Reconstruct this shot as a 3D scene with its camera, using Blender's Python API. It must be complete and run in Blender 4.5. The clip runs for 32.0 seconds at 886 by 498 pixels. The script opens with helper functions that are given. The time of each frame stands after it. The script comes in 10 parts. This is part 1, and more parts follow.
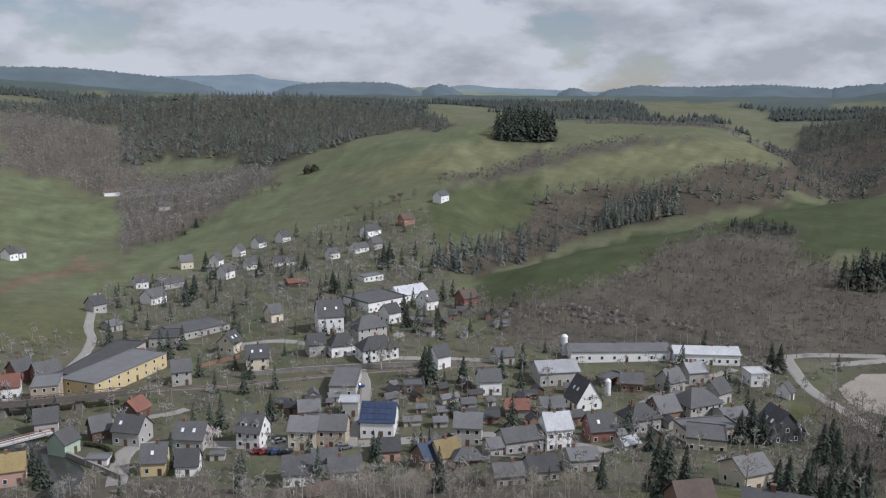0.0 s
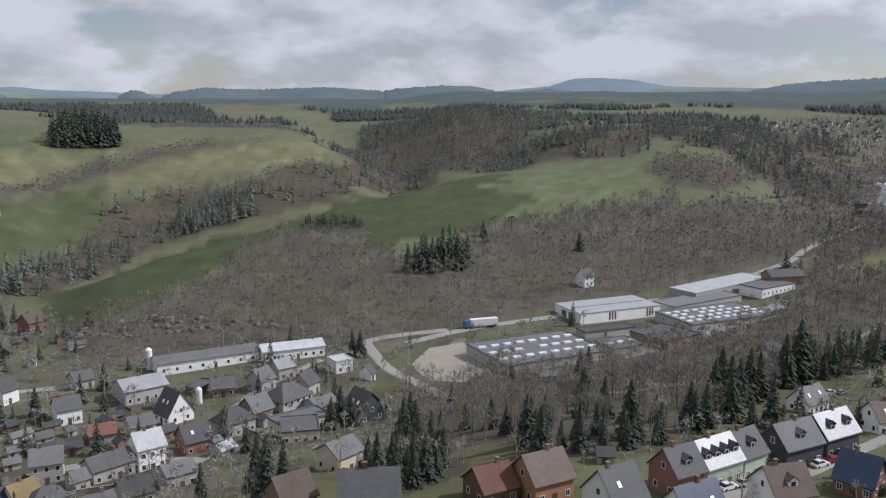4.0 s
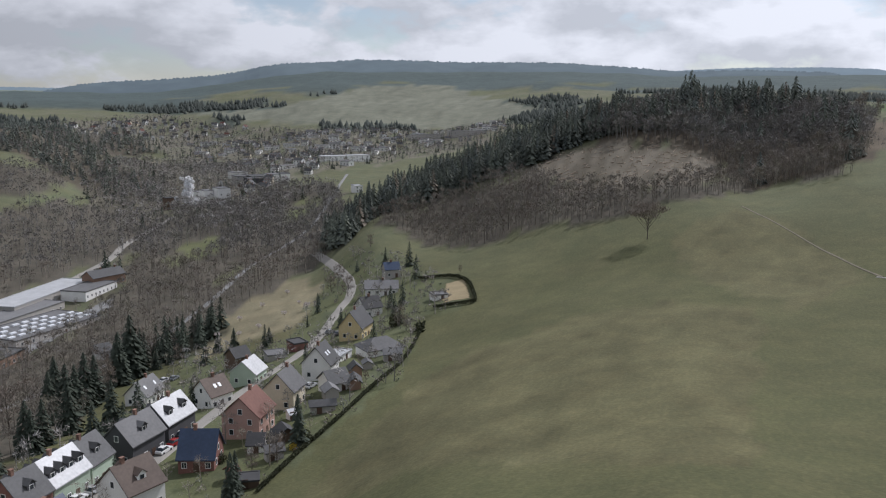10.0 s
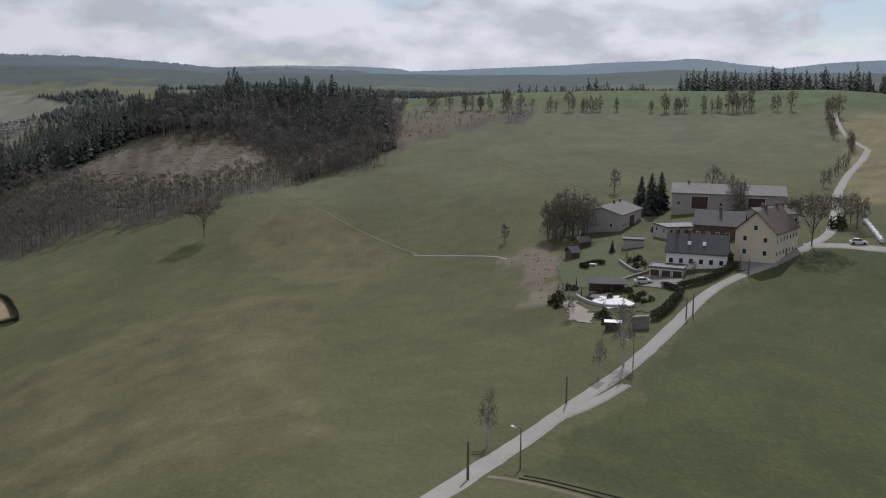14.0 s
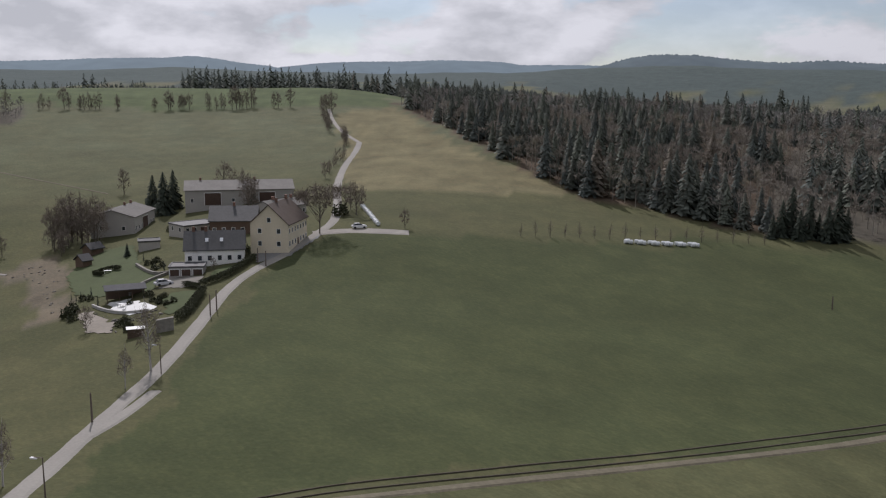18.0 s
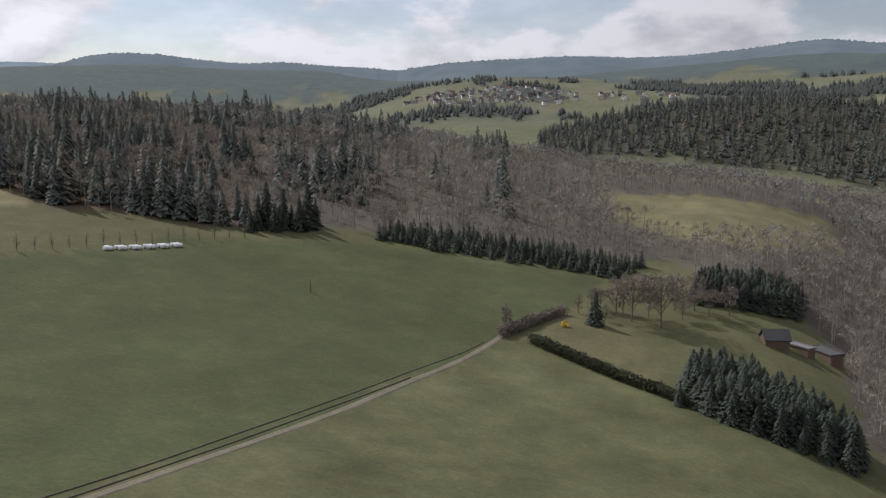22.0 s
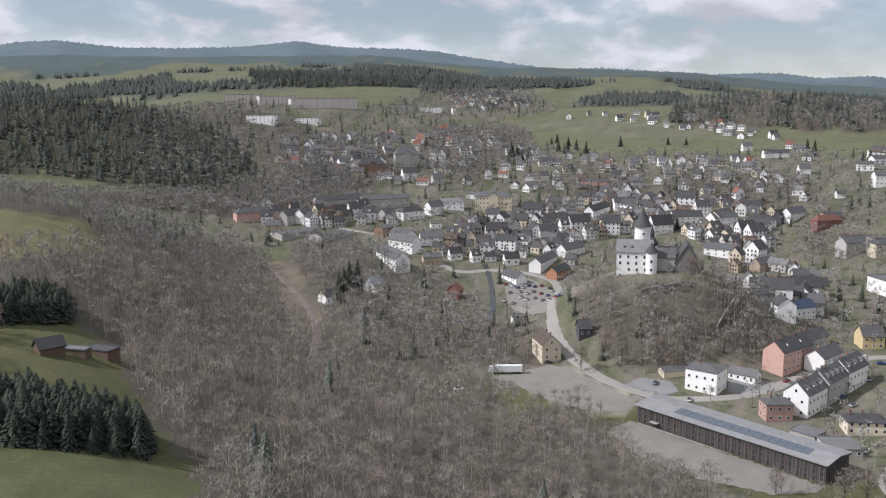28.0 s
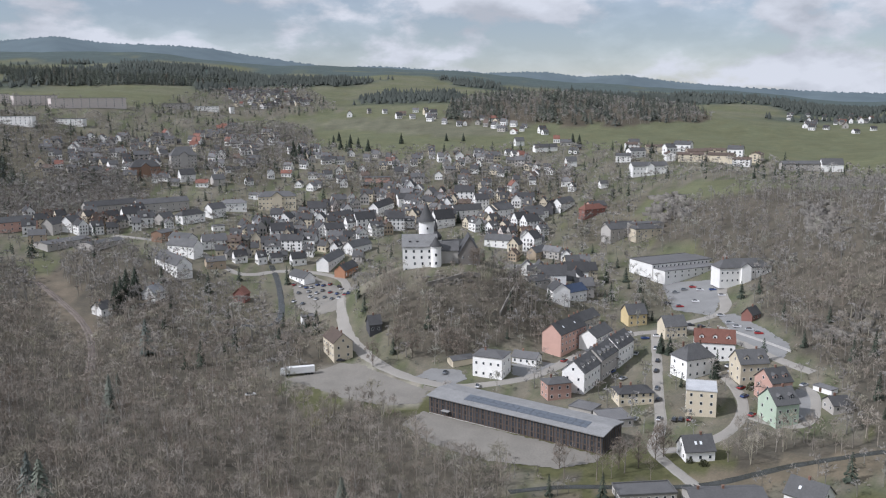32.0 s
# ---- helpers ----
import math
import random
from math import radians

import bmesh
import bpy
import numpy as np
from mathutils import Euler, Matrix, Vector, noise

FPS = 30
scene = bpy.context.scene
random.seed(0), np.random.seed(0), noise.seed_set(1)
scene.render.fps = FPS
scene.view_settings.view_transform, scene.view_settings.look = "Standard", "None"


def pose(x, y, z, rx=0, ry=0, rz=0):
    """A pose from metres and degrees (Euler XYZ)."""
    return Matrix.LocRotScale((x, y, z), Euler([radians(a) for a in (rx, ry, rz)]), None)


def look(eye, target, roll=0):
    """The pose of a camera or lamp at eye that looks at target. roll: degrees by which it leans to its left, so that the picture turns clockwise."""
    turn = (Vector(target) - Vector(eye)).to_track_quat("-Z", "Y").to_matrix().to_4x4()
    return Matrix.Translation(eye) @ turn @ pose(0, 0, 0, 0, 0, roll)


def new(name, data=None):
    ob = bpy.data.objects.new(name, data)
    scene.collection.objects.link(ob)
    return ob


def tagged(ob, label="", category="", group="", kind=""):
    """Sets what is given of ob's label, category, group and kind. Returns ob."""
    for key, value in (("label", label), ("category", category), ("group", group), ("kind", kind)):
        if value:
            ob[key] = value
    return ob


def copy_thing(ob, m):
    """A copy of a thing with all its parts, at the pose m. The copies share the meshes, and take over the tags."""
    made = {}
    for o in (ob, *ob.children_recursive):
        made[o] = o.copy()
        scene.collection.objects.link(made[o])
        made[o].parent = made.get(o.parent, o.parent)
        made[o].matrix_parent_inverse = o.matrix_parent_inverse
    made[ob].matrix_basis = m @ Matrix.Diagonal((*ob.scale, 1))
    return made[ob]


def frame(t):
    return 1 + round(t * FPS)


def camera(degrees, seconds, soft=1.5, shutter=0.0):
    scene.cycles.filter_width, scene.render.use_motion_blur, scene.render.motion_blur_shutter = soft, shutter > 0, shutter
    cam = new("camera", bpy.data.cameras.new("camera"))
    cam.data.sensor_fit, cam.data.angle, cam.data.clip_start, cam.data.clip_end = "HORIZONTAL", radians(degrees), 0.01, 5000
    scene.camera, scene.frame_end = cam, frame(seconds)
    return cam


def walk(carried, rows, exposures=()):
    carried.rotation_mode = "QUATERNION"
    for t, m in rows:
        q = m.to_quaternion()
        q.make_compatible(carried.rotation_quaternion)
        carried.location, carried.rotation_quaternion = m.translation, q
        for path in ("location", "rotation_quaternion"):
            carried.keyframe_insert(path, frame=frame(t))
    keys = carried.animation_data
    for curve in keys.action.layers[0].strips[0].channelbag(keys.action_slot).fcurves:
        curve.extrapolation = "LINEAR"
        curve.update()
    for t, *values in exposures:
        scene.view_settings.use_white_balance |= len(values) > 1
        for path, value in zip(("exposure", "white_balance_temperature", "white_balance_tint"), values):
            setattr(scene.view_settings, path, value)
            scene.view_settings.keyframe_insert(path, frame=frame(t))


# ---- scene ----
# the camera hovers at one spot over the hillside and turns clockwise
cam = camera(53.7, 32.0, 1.2)
EYE = (0.0, 0.0, 125.0)
TURN = [
    (0.0, 0.12, -10.22, -0.22),
    (0.5, -3.19, -10.17, -0.25),
    (1.0, -6.50, -10.15, -0.17),
    (1.5, -9.80, -10.10, -0.21),
    (2.0, -13.13, -10.07, -0.20),
    (2.5, -16.53, -10.05, -0.16),
    (3.0, -20.13, -10.02, -0.16),
    (3.5, -23.73, -10.00, -0.15),
    (5.5, -38.12, -9.94, -0.11),
    (6.0, -41.73, -9.93, -0.10),
    (6.5, -45.35, -9.92, -0.05),
    (7.0, -48.96, -9.91, -0.00),
    (7.5, -52.57, -9.91, 0.01),
    (8.0, -56.18, -9.90, 0.02),
    (8.5, -59.76, -9.92, 0.07),
    (9.0, -63.31, -9.90, -0.07),
    (9.5, -66.92, -9.91, -0.04),
    (10.0, -70.53, -9.89, -0.11),
    (10.5, -74.14, -9.89, -0.17),
    (11.0, -77.69, -9.92, -0.20),
    (11.5, -81.28, -9.91, -0.26),
    (12.0, -84.88, -9.91, -0.32),
    (12.5, -88.52, -9.93, -0.30),
    (13.0, -92.16, -9.97, -0.27),
    (13.5, -95.71, -9.99, -0.28),
    (15.5, -110.13, -10.06, -0.38),
    (16.0, -113.89, -10.05, -0.39),
    (16.5, -117.93, -10.03, -0.40),
    (17.0, -122.12, -10.02, -0.44),
    (17.5, -126.28, -10.01, -0.43),
    (18.0, -130.49, -9.98, -0.41),
    (18.5, -134.68, -9.96, -0.38),
    (19.0, -138.88, -9.97, -0.35),
    (19.5, -143.04, -9.93, -0.33),
    (20.0, -147.27, -9.91, -0.21),
    (20.5, -151.37, -9.89, -0.23),
    (21.0, -155.52, -9.89, -0.29),
    (21.5, -159.68, -9.84, -0.32),
    (22.0, -163.88, -9.82, -0.25),
    (22.5, -168.05, -9.79, -0.23),
    (23.0, -172.16, -9.78, -0.33),
    (23.5, -176.32, -9.74, -0.30),
    (24.0, -180.52, -9.75, -0.33),
    (24.5, -184.74, -9.72, -0.33),
    (25.0, -188.94, -9.70, -0.25),
    (25.5, -193.12, -9.67, -0.22),
    (26.0, -197.26, -9.67, -0.21),
    (26.5, -201.42, -9.67, -0.13),
    (28.5, -212.22, -9.69, 0.16),
    (29.0, -213.87, -9.72, 0.15),
    (29.5, -215.84, -9.73, 0.18),
    (30.0, -217.81, -9.73, 0.23),
    (30.5, -219.63, -9.76, 0.25),
    (31.0, -221.61, -9.79, 0.24),
    (31.5, -223.58, -9.82, 0.31),
    (32.0, -224.45, -9.85, 0.38),
]
walk(cam, [(t, pose(*EYE, 90 + tilt, lean, yaw)) for t, yaw, tilt, lean in TURN],
     [(0.0, 0.15, 5750, 15), (7.0, 0.33, 5850, 15), (9.0, 0.26, 5850, 15.5), (11.0, 0.12, 5850, 16), (16.0, -0.15, 6000, 18), (21.0, 0.15, 6100, 19), (23.5, 0.42, 6050, 18), (26.0, 0.56, 6000, 17), (29.0, 0.5, 5850, 16), (32.0, 0.42, 5750, 15)])

# ---- light: a high spring sun through broken cloud ----
SUN_BEARING, SUN_HEIGHT = 113.0, 43.0
world = bpy.data.worlds.new("sky")
scene.world = world
world.use_nodes = True
wn, wl = world.node_tree.nodes, world.node_tree.links
wn.clear()
w_out = wn.new("ShaderNodeOutputWorld")
w_bg = wn.new("ShaderNodeBackground")
w_sky = wn.new("ShaderNodeTexSky")
w_sky.sky_type = 'NISHITA'
w_sky.sun_disc = False
w_sky.sun_elevation = radians(SUN_HEIGHT)
w_sky.sun_rotation = radians(SUN_BEARING)
w_sky.air_density = 1.0
w_sky.dust_density = 0.2
w_sky.ozone_density = 1.6


def wnode(kind, **inputs):
    n = wn.new(kind)
    for k, v in inputs.items():
        n.inputs[k].default_value = v
    return n


w_co = wn.new("ShaderNodeTexCoord")
w_cmb = wn.new("ShaderNodeMapping")
w_cmb.inputs["Scale"].default_value = (1.0, 1.0, 2.3)
wl.new(w_co.outputs["Generated"], w_cmb.inputs["Vector"])
w_cloud = wnode("ShaderNodeTexNoise", Scale=6.6, Detail=10.0, Roughness=0.55, Distortion=0.1)
wl.new(w_cmb.outputs[0], w_cloud.inputs["Vector"])
w_mask = wnode("ShaderNodeMapRange")
for k, v in (("From Min", 0.42), ("From Max", 0.495), ("To Min", 0.42), ("To Max", 0.98)):
    w_mask.inputs[k].default_value = v
w_side = wn.new("ShaderNodeVectorMath")
w_side.operation = 'DOT_PRODUCT'
w_side.inputs[1].default_value = (math.sin(radians(40)), math.cos(radians(40)), 0.0)
wl.new(w_co.outputs["Generated"], w_side.inputs[0])
w_more = wn.new("ShaderNodeMath")
w_more.operation = 'MULTIPLY_ADD'
w_more.inputs[1].default_value = 0.045
wl.new(w_side.outputs["Value"], w_more.inputs[0])
wl.new(w_cloud.outputs["Fac"], w_more.inputs[2])
wl.new(w_more.outputs[0], w_mask.inputs["Value"])
# the same clouds a little higher up: where they thin out upwards, the sun lights their tops
w_up = wn.new("ShaderNodeMapping")
w_up.inputs["Location"].default_value = (0.0, 0.0, 0.075)
wl.new(w_cmb.outputs[0], w_up.inputs["Vector"])
w_above = wnode("ShaderNodeTexNoise", Scale=6.6, Detail=6.0, Roughness=0.55, Distortion=0.1)
wl.new(w_up.outputs[0], w_above.inputs["Vector"])
w_thin = wn.new("ShaderNodeMath")
w_thin.operation = 'SUBTRACT'
wl.new(w_cloud.outputs["Fac"], w_thin.inputs[0])
wl.new(w_above.outputs["Fac"], w_thin.inputs[1])
w_ramp = wn.new("ShaderNodeValToRGB")
w_ramp.color_ramp.elements[0].position = 0.0
w_ramp.color_ramp.elements[0].color = (0.485, 0.493, 0.490, 1)
w_ramp.color_ramp.elements[1].position = 1.0
w_ramp.color_ramp.elements[1].color = (0.715, 0.717, 0.703, 1)
w_lift = wnode("ShaderNodeMapRange")
for k, v in (("From Min", -0.11), ("From Max", 0.11)):
    w_lift.inputs[k].default_value = v
wl.new(w_thin.outputs[0], w_lift.inputs["Value"])
wl.new(w_lift.outputs[0], w_ramp.inputs[0])
w_dim = wn.new("ShaderNodeVectorMath")
w_dim.operation = 'SCALE'
w_dim.inputs["Scale"].default_value = 0.075
wl.new(w_sky.outputs[0], w_dim.inputs[0])
w_mix = wn.new("ShaderNodeMix")
w_mix.data_type = 'RGBA'
wl.new(w_mask.outputs[0], w_mix.inputs["Factor"])
wl.new(w_dim.outputs[0], w_mix.inputs["A"])
wl.new(w_ramp.outputs[0], w_mix.inputs["B"])
# cloud is brighter towards the sun
w_dot = wn.new("ShaderNodeVectorMath")
w_dot.operation = 'DOT_PRODUCT'
wl.new(w_co.outputs["Generated"], w_dot.inputs[0])
w_dot.inputs[1].default_value = (math.sin(radians(SUN_BEARING)) * math.cos(radians(SUN_HEIGHT)), math.cos(radians(SUN_BEARING)) * math.cos(radians(SUN_HEIGHT)), math.sin(radians(SUN_HEIGHT)))
w_glow = wnode("ShaderNodeMapRange")
for k, v in (("From Min", 0.30), ("From Max", 0.76), ("To Min", 0.96), ("To Max", 1.40)):
    w_glow.inputs[k].default_value = v
wl.new(w_dot.outputs["Value"], w_glow.inputs["Value"])
w_lit = wn.new("ShaderNodeVectorMath")
w_lit.operation = 'SCALE'
wl.new(w_mix.outputs["Result"], w_lit.inputs[0])
wl.new(w_glow.outputs[0], w_lit.inputs["Scale"])
wl.new(w_lit.outputs[0], w_bg.inputs["Color"])
w_bg.inputs["Strength"].default_value = 0.78
wl.new(w_bg.outputs[0], w_out.inputs[0])

sun = new("sun", bpy.data.lights.new("sun", 'SUN'))
sun.data.energy = 2.95
sun.data.angle = radians(0.6)
sun.data.color = (1.0, 0.95, 0.87)
_b, _h = radians(SUN_BEARING), radians(SUN_HEIGHT)
sun.matrix_world = look((900 * math.sin(_b) * math.cos(_h), 900 * math.cos(_b) * math.cos(_h), 900 * math.sin(_h)), (0, 0, 0))
scene.view_settings.exposure = 0.0

# ---- materials ----
def material(name, colour, rough=0.8, spread=0.25, grain=2.0, coarse=0.15, bump=0.3, metal=0.0, tint=(1.0, 1.0, 1.0), vary=0.0, attr="", spec=0.3, bump_scale=None, depth=0.04):
    """A surface with grain, large stains and fine relief; vary: a difference from piece to piece; attr: base colours from the mesh."""
    m = bpy.data.materials.new(name)
    m.use_nodes = True
    n, l = m.node_tree.nodes, m.node_tree.links
    p = n["Principled BSDF"]
    p.inputs["Roughness"].default_value = rough
    p.inputs["Metallic"].default_value = metal
    p.inputs["Specular IOR Level"].default_value = spec
    co = n.new("ShaderNodeTexCoord")
    fine = n.new("ShaderNodeTexNoise")
    fine.inputs["Scale"].default_value = grain
    fine.inputs["Detail"].default_value = 5.0
    big = n.new("ShaderNodeTexNoise")
    big.inputs["Scale"].default_value = coarse
    big.inputs["Detail"].default_value = 4.0
    for t in (fine, big):
        l.new(co.outputs["Object"], t.inputs["Vector"])
    add = n.new("ShaderNodeMath")
    add.operation = "ADD"
    l.new(fine.outputs["Fac"], add.inputs[0])
    l.new(big.outputs["Fac"], add.inputs[1])
    rng = n.new("ShaderNodeMapRange")
    rng.inputs["From Min"].default_value, rng.inputs["From Max"].default_value = 0.6, 1.4
    rng.inputs["To Min"].default_value, rng.inputs["To Max"].default_value = 1 - spread, 1 + spread
    l.new(add.outputs[0], rng.inputs["Value"])
    value = rng.outputs[0]
    if vary:
        info = n.new("ShaderNodeObjectInfo")
        r2 = n.new("ShaderNodeMapRange")
        r2.inputs["To Min"].default_value, r2.inputs["To Max"].default_value = 1 - vary, 1 + vary
        l.new(info.outputs["Random"], r2.inputs["Value"])
        mu = n.new("ShaderNodeMath")
        mu.operation = "MULTIPLY"
        l.new(value, mu.inputs[0])
        l.new(r2.outputs[0], mu.inputs[1])
        value = mu.outputs[0]
    sc = n.new("ShaderNodeVectorMath")
    sc.operation = "SCALE"
    if attr:
        at = n.new("ShaderNodeAttribute")
        at.attribute_name = attr
        l.new(at.outputs["Color"], sc.inputs[0])
    else:
        sc.inputs[0].default_value = colour
    l.new(value, sc.inputs["Scale"])
    l.new(sc.outputs[0], p.inputs["Base Color"])
    if bump:
        bn = n.new("ShaderNodeTexNoise")
        bn.inputs["Scale"].default_value = bump_scale or grain * 1.7
        bn.inputs["Detail"].default_value = 4.0
        l.new(co.outputs["Object"], bn.inputs["Vector"])
        bm_ = n.new("ShaderNodeBump")
        bm_.inputs["Strength"].default_value = bump
        bm_.inputs["Distance"].default_value = depth
        l.new(bn.outputs["Fac"], bm_.inputs["Height"])
        l.new(bm_.outputs[0], p.inputs["Normal"])
    return m


def ground_material():
    """Turf, straw and soil: base colours from the mesh, with straw tufts and grain at four sizes."""
    m = material("ground", (0, 0, 0), 0.95, 0.20, 1.8, 0.03, 0.6, attr="cover", spec=0.1, bump_scale=1.1, depth=0.22)
    n, l = m.node_tree.nodes, m.node_tree.links
    p = n["Principled BSDF"]
    co = n.new("ShaderNodeTexCoord")
    value = None
    for scale, stretch, low, high in ((0.11, 1.0, 0.42, 0.66), (0.5, 2.2, 0.45, 0.68)):
        mp = n.new("ShaderNodeMapping")
        mp.inputs["Scale"].default_value = (scale, scale * stretch, scale)
        mp.inputs["Rotation"].default_value = (0, 0, 0.5)
        l.new(co.outputs["Object"], mp.inputs["Vector"])
        t = n.new("ShaderNodeTexNoise")
        t.inputs["Scale"].default_value = 1.0
        t.inputs["Detail"].default_value = 6.0
        t.inputs["Roughness"].default_value = 0.62
        l.new(mp.outputs[0], t.inputs["Vector"])
        r = n.new("ShaderNodeMapRange")
        r.inputs["From Min"].default_value, r.inputs["From Max"].default_value = low, high
        l.new(t.outputs["Fac"], r.inputs["Value"])
        if value is None:
            value = r.outputs[0]
        else:
            mx = n.new("ShaderNodeMath")
            mx.operation = "MULTIPLY_ADD"
            mx.inputs[1].default_value = 0.5
            l.new(r.outputs[0], mx.inputs[0])
            half = n.new("ShaderNodeMath")
            half.operation = "MULTIPLY"
            half.inputs[1].default_value = 0.5
            l.new(value, half.inputs[0])
            l.new(half.outputs[0], mx.inputs[2])
            value = mx.outputs[0]
    base = p.inputs["Base Color"].links[0].from_socket
    mix = n.new("ShaderNodeMix")
    mix.data_type = "RGBA"
    mix.inputs["A"].default_value = (0.86, 0.88, 0.85, 1)
    mix.inputs["B"].default_value = (1.24, 1.19, 1.12, 1)
    l.new(value, mix.inputs["Factor"])
    mul = n.new("ShaderNodeVectorMath")
    mul.operation = "MULTIPLY"
    l.new(base, mul.inputs[0])
    l.new(mix.outputs["Result"], mul.inputs[1])
    l.new(mul.outputs[0], p.inputs["Base Color"])
    return m


M_GROUND = ground_material()
M_TWIG = material("bare_twigs", (0.215, 0.182, 0.150), 0.9, 0.35, 0.25, 0.02, 0, spec=0.1)
M_NEEDLE = material("needles", (0.054, 0.066, 0.049), 0.85, 0.45, 0.3, 0.03, 0, spec=0.15)
M_TWIGS = material("wood_twigs", (0, 0, 0), 0.9, 0.3, 0.25, 0.02, 0, attr="tone", spec=0.1)
M_NEEDLES = material("wood_needles", (0, 0, 0), 0.85, 0.4, 0.3, 0.03, 0, attr="tone", spec=0.15)
M_FARWOOD = material("far_spruce", (0.062, 0.070, 0.062), 0.9, 0.3, 0.05, 0.006, 0, spec=0.1)


def backdrop_material(name, colour, haze_glow):
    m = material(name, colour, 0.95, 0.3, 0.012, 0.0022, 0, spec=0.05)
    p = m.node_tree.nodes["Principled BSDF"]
    # emission stands in for the blue haze over far hills
    p.inputs["Emission Color"].default_value = (*haze_glow, 1)
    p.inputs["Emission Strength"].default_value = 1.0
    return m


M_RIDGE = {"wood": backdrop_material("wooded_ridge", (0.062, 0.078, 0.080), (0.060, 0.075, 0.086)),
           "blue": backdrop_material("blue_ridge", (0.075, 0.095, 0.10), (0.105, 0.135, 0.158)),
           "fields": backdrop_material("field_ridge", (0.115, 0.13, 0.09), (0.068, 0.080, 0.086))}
# ---- relief: heights above the car park in the valley, along bearings from the hovering point ----
TRANSECTS = []


def transect(bearing, *points):
    TRANSECTS.append((bearing, points))


transect(-27.1, (60, 75), (130, 45), (200, 22), (330, 20), (420, 29.6), (565, 20.3), (985, 29), (1135, 34), (1511, 98.5), (1881, 90), (2700, 162.3))
transect(-18.4, (60, 78), (150, 45), (220, 22), (400, 20), (625, 13.7), (760, 4.1), (910, 26), (1060, -3.9), (1430, 62), (1720, 104), (2100, 86), (2700, 125))
transect(-9.2, (60, 80), (150, 48), (215, 23), (380, 22), (430, 25.7), (535, 19.2), (625, 24.1), (805, 28.9), (985, 45.3), (1060, 56), (1229, 50), (1400, 62), (1750, 112), (2154, 90), (3071, 112))
transect(-0.1, (60, 82), (150, 50), (215, 25), (390, 23), (445, 18.1), (565, 23.6), (685, 44.9), (865, 65.7), (985, 79.5), (1229, 70), (1300, 60), (1750, 84), (2518, 104), (3628, 108))
transect(3, (60, 80.1), (95, 66.9), (130, 55.8), (160, 46.2), (200, 30.8), (250, 24.7), (300, 23.7), (350, 23.3), (400, 24.3), (470, 21.1), (545, 16.0), (680, 27.3), (800, 42.6), (930, 73.3), (1050, 89.6), (1300, 67.6), (1900, 80.8), (2700, 110.0), (3650, 105.0))
transect(6, (60, 81.0), (95, 67.7), (130, 56.4), (160, 46.8), (200, 31.5), (250, 24.7), (300, 23.3), (350, 23.3), (400, 28.0), (495, 29.9), (570, 9.0), (700, 23.0), (820, 47.1), (940, 73.8), (1060, 90.9), (1310, 68.9), (1900, 80.6), (2700, 110.0), (3650, 105.0))
transect(9.6, (60, 82.1), (95, 68.8), (130, 57.4), (160, 47.8), (200, 32.7), (250, 25.0), (300, 23.3), (350, 23.3), (400, 30.6), (525, 35.3), (600, 9.4), (720, 21.1), (850, 54.1), (960, 75.2), (1080, 89.9), (1330, 67.9), (1900, 78.1), (2700, 110.0), (3650, 105.0))
transect(13.3, (60, 83.4), (95, 70.3), (130, 59.0), (160, 49.4), (200, 34.5), (250, 25.7), (300, 24.0), (350, 23.4), (400, 29.9), (555, 38.4), (630, 13.7), (740, 28.4), (870, 57.5), (980, 75.1), (1100, 88.4), (1350, 66.4), (1900, 75.7), (2700, 110.0), (3650, 105.0))
transect(17, (60, 84.4), (95, 71.5), (130, 60.2), (160, 50.8), (200, 36.4), (250, 26.7), (300, 24.7), (350, 23.5), (400, 28.3), (585, 43.0), (660, 19.4), (760, 36.3), (880, 53.6), (980, 70.6), (1090, 85.3), (1340, 63.3), (1900, 69.8), (2700, 110.0), (3650, 105.0))
transect(20.7, (60, 84.2), (95, 71.2), (130, 59.3), (160, 50.6), (200, 37.5), (250, 27.6), (300, 24.7), (350, 23.5), (400, 27.8), (640, 46.6), (715, 24.4), (800, 39.5), (900, 49.2), (1000, 61.3), (1250, 39.3), (1500, 29.9), (1800, 49.1), (2200, 75.0), (2700, 110.0), (3650, 105.0))
transect(24.4, (60, 83.0), (95, 69.8), (130, 56.9), (160, 49.2), (200, 38.0), (250, 28.4), (300, 24.3), (350, 23.7), (400, 27.5), (720, 47.9), (795, 26.9), (850, 25.1), (980, 32.5), (1230, 10.5), (1500, 52.3), (1750, 70.1), (2154, 70.0), (2700, 110.0), (3650, 105.0))
transect(28, (60, 81.8), (95, 68.5), (130, 55.0), (160, 48.5), (200, 39.4), (250, 29.8), (300, 24.4), (350, 23.9), (400, 26.7), (460, 31.7), (550, 38.4), (640, 44.2), (770, 51.1), (840, 45.1), (1250, 48.5), (1550, 80.1), (1700, 100.4), (2154, 80.0), (2700, 118.0), (3700, 140.0))
transect(31.6, (60, 80.6), (95, 67.1), (130, 53.9), (160, 48.8), (200, 42.4), (250, 32.5), (300, 25.2), (350, 24.1), (400, 25.1), (460, 29.8), (550, 36.9), (640, 44.0), (805, 54.9), (875, 48.9), (1000, 43.6), (1300, 73.5), (1650, 90.9), (2154, 80.0), (2700, 118.0), (3700, 140.0))
transect(35, (60, 79.7), (95, 66.0), (130, 53.3), (160, 49.3), (200, 45.2), (250, 35.0), (300, 26.3), (350, 24.3), (400, 23.7), (460, 28.1), (550, 35.8), (640, 43.5), (835, 57.6), (905, 51.6), (980, 62.2), (1180, 86.0), (1500, 70.0), (2154, 85.0), (2700, 118.0), (3700, 140.0))
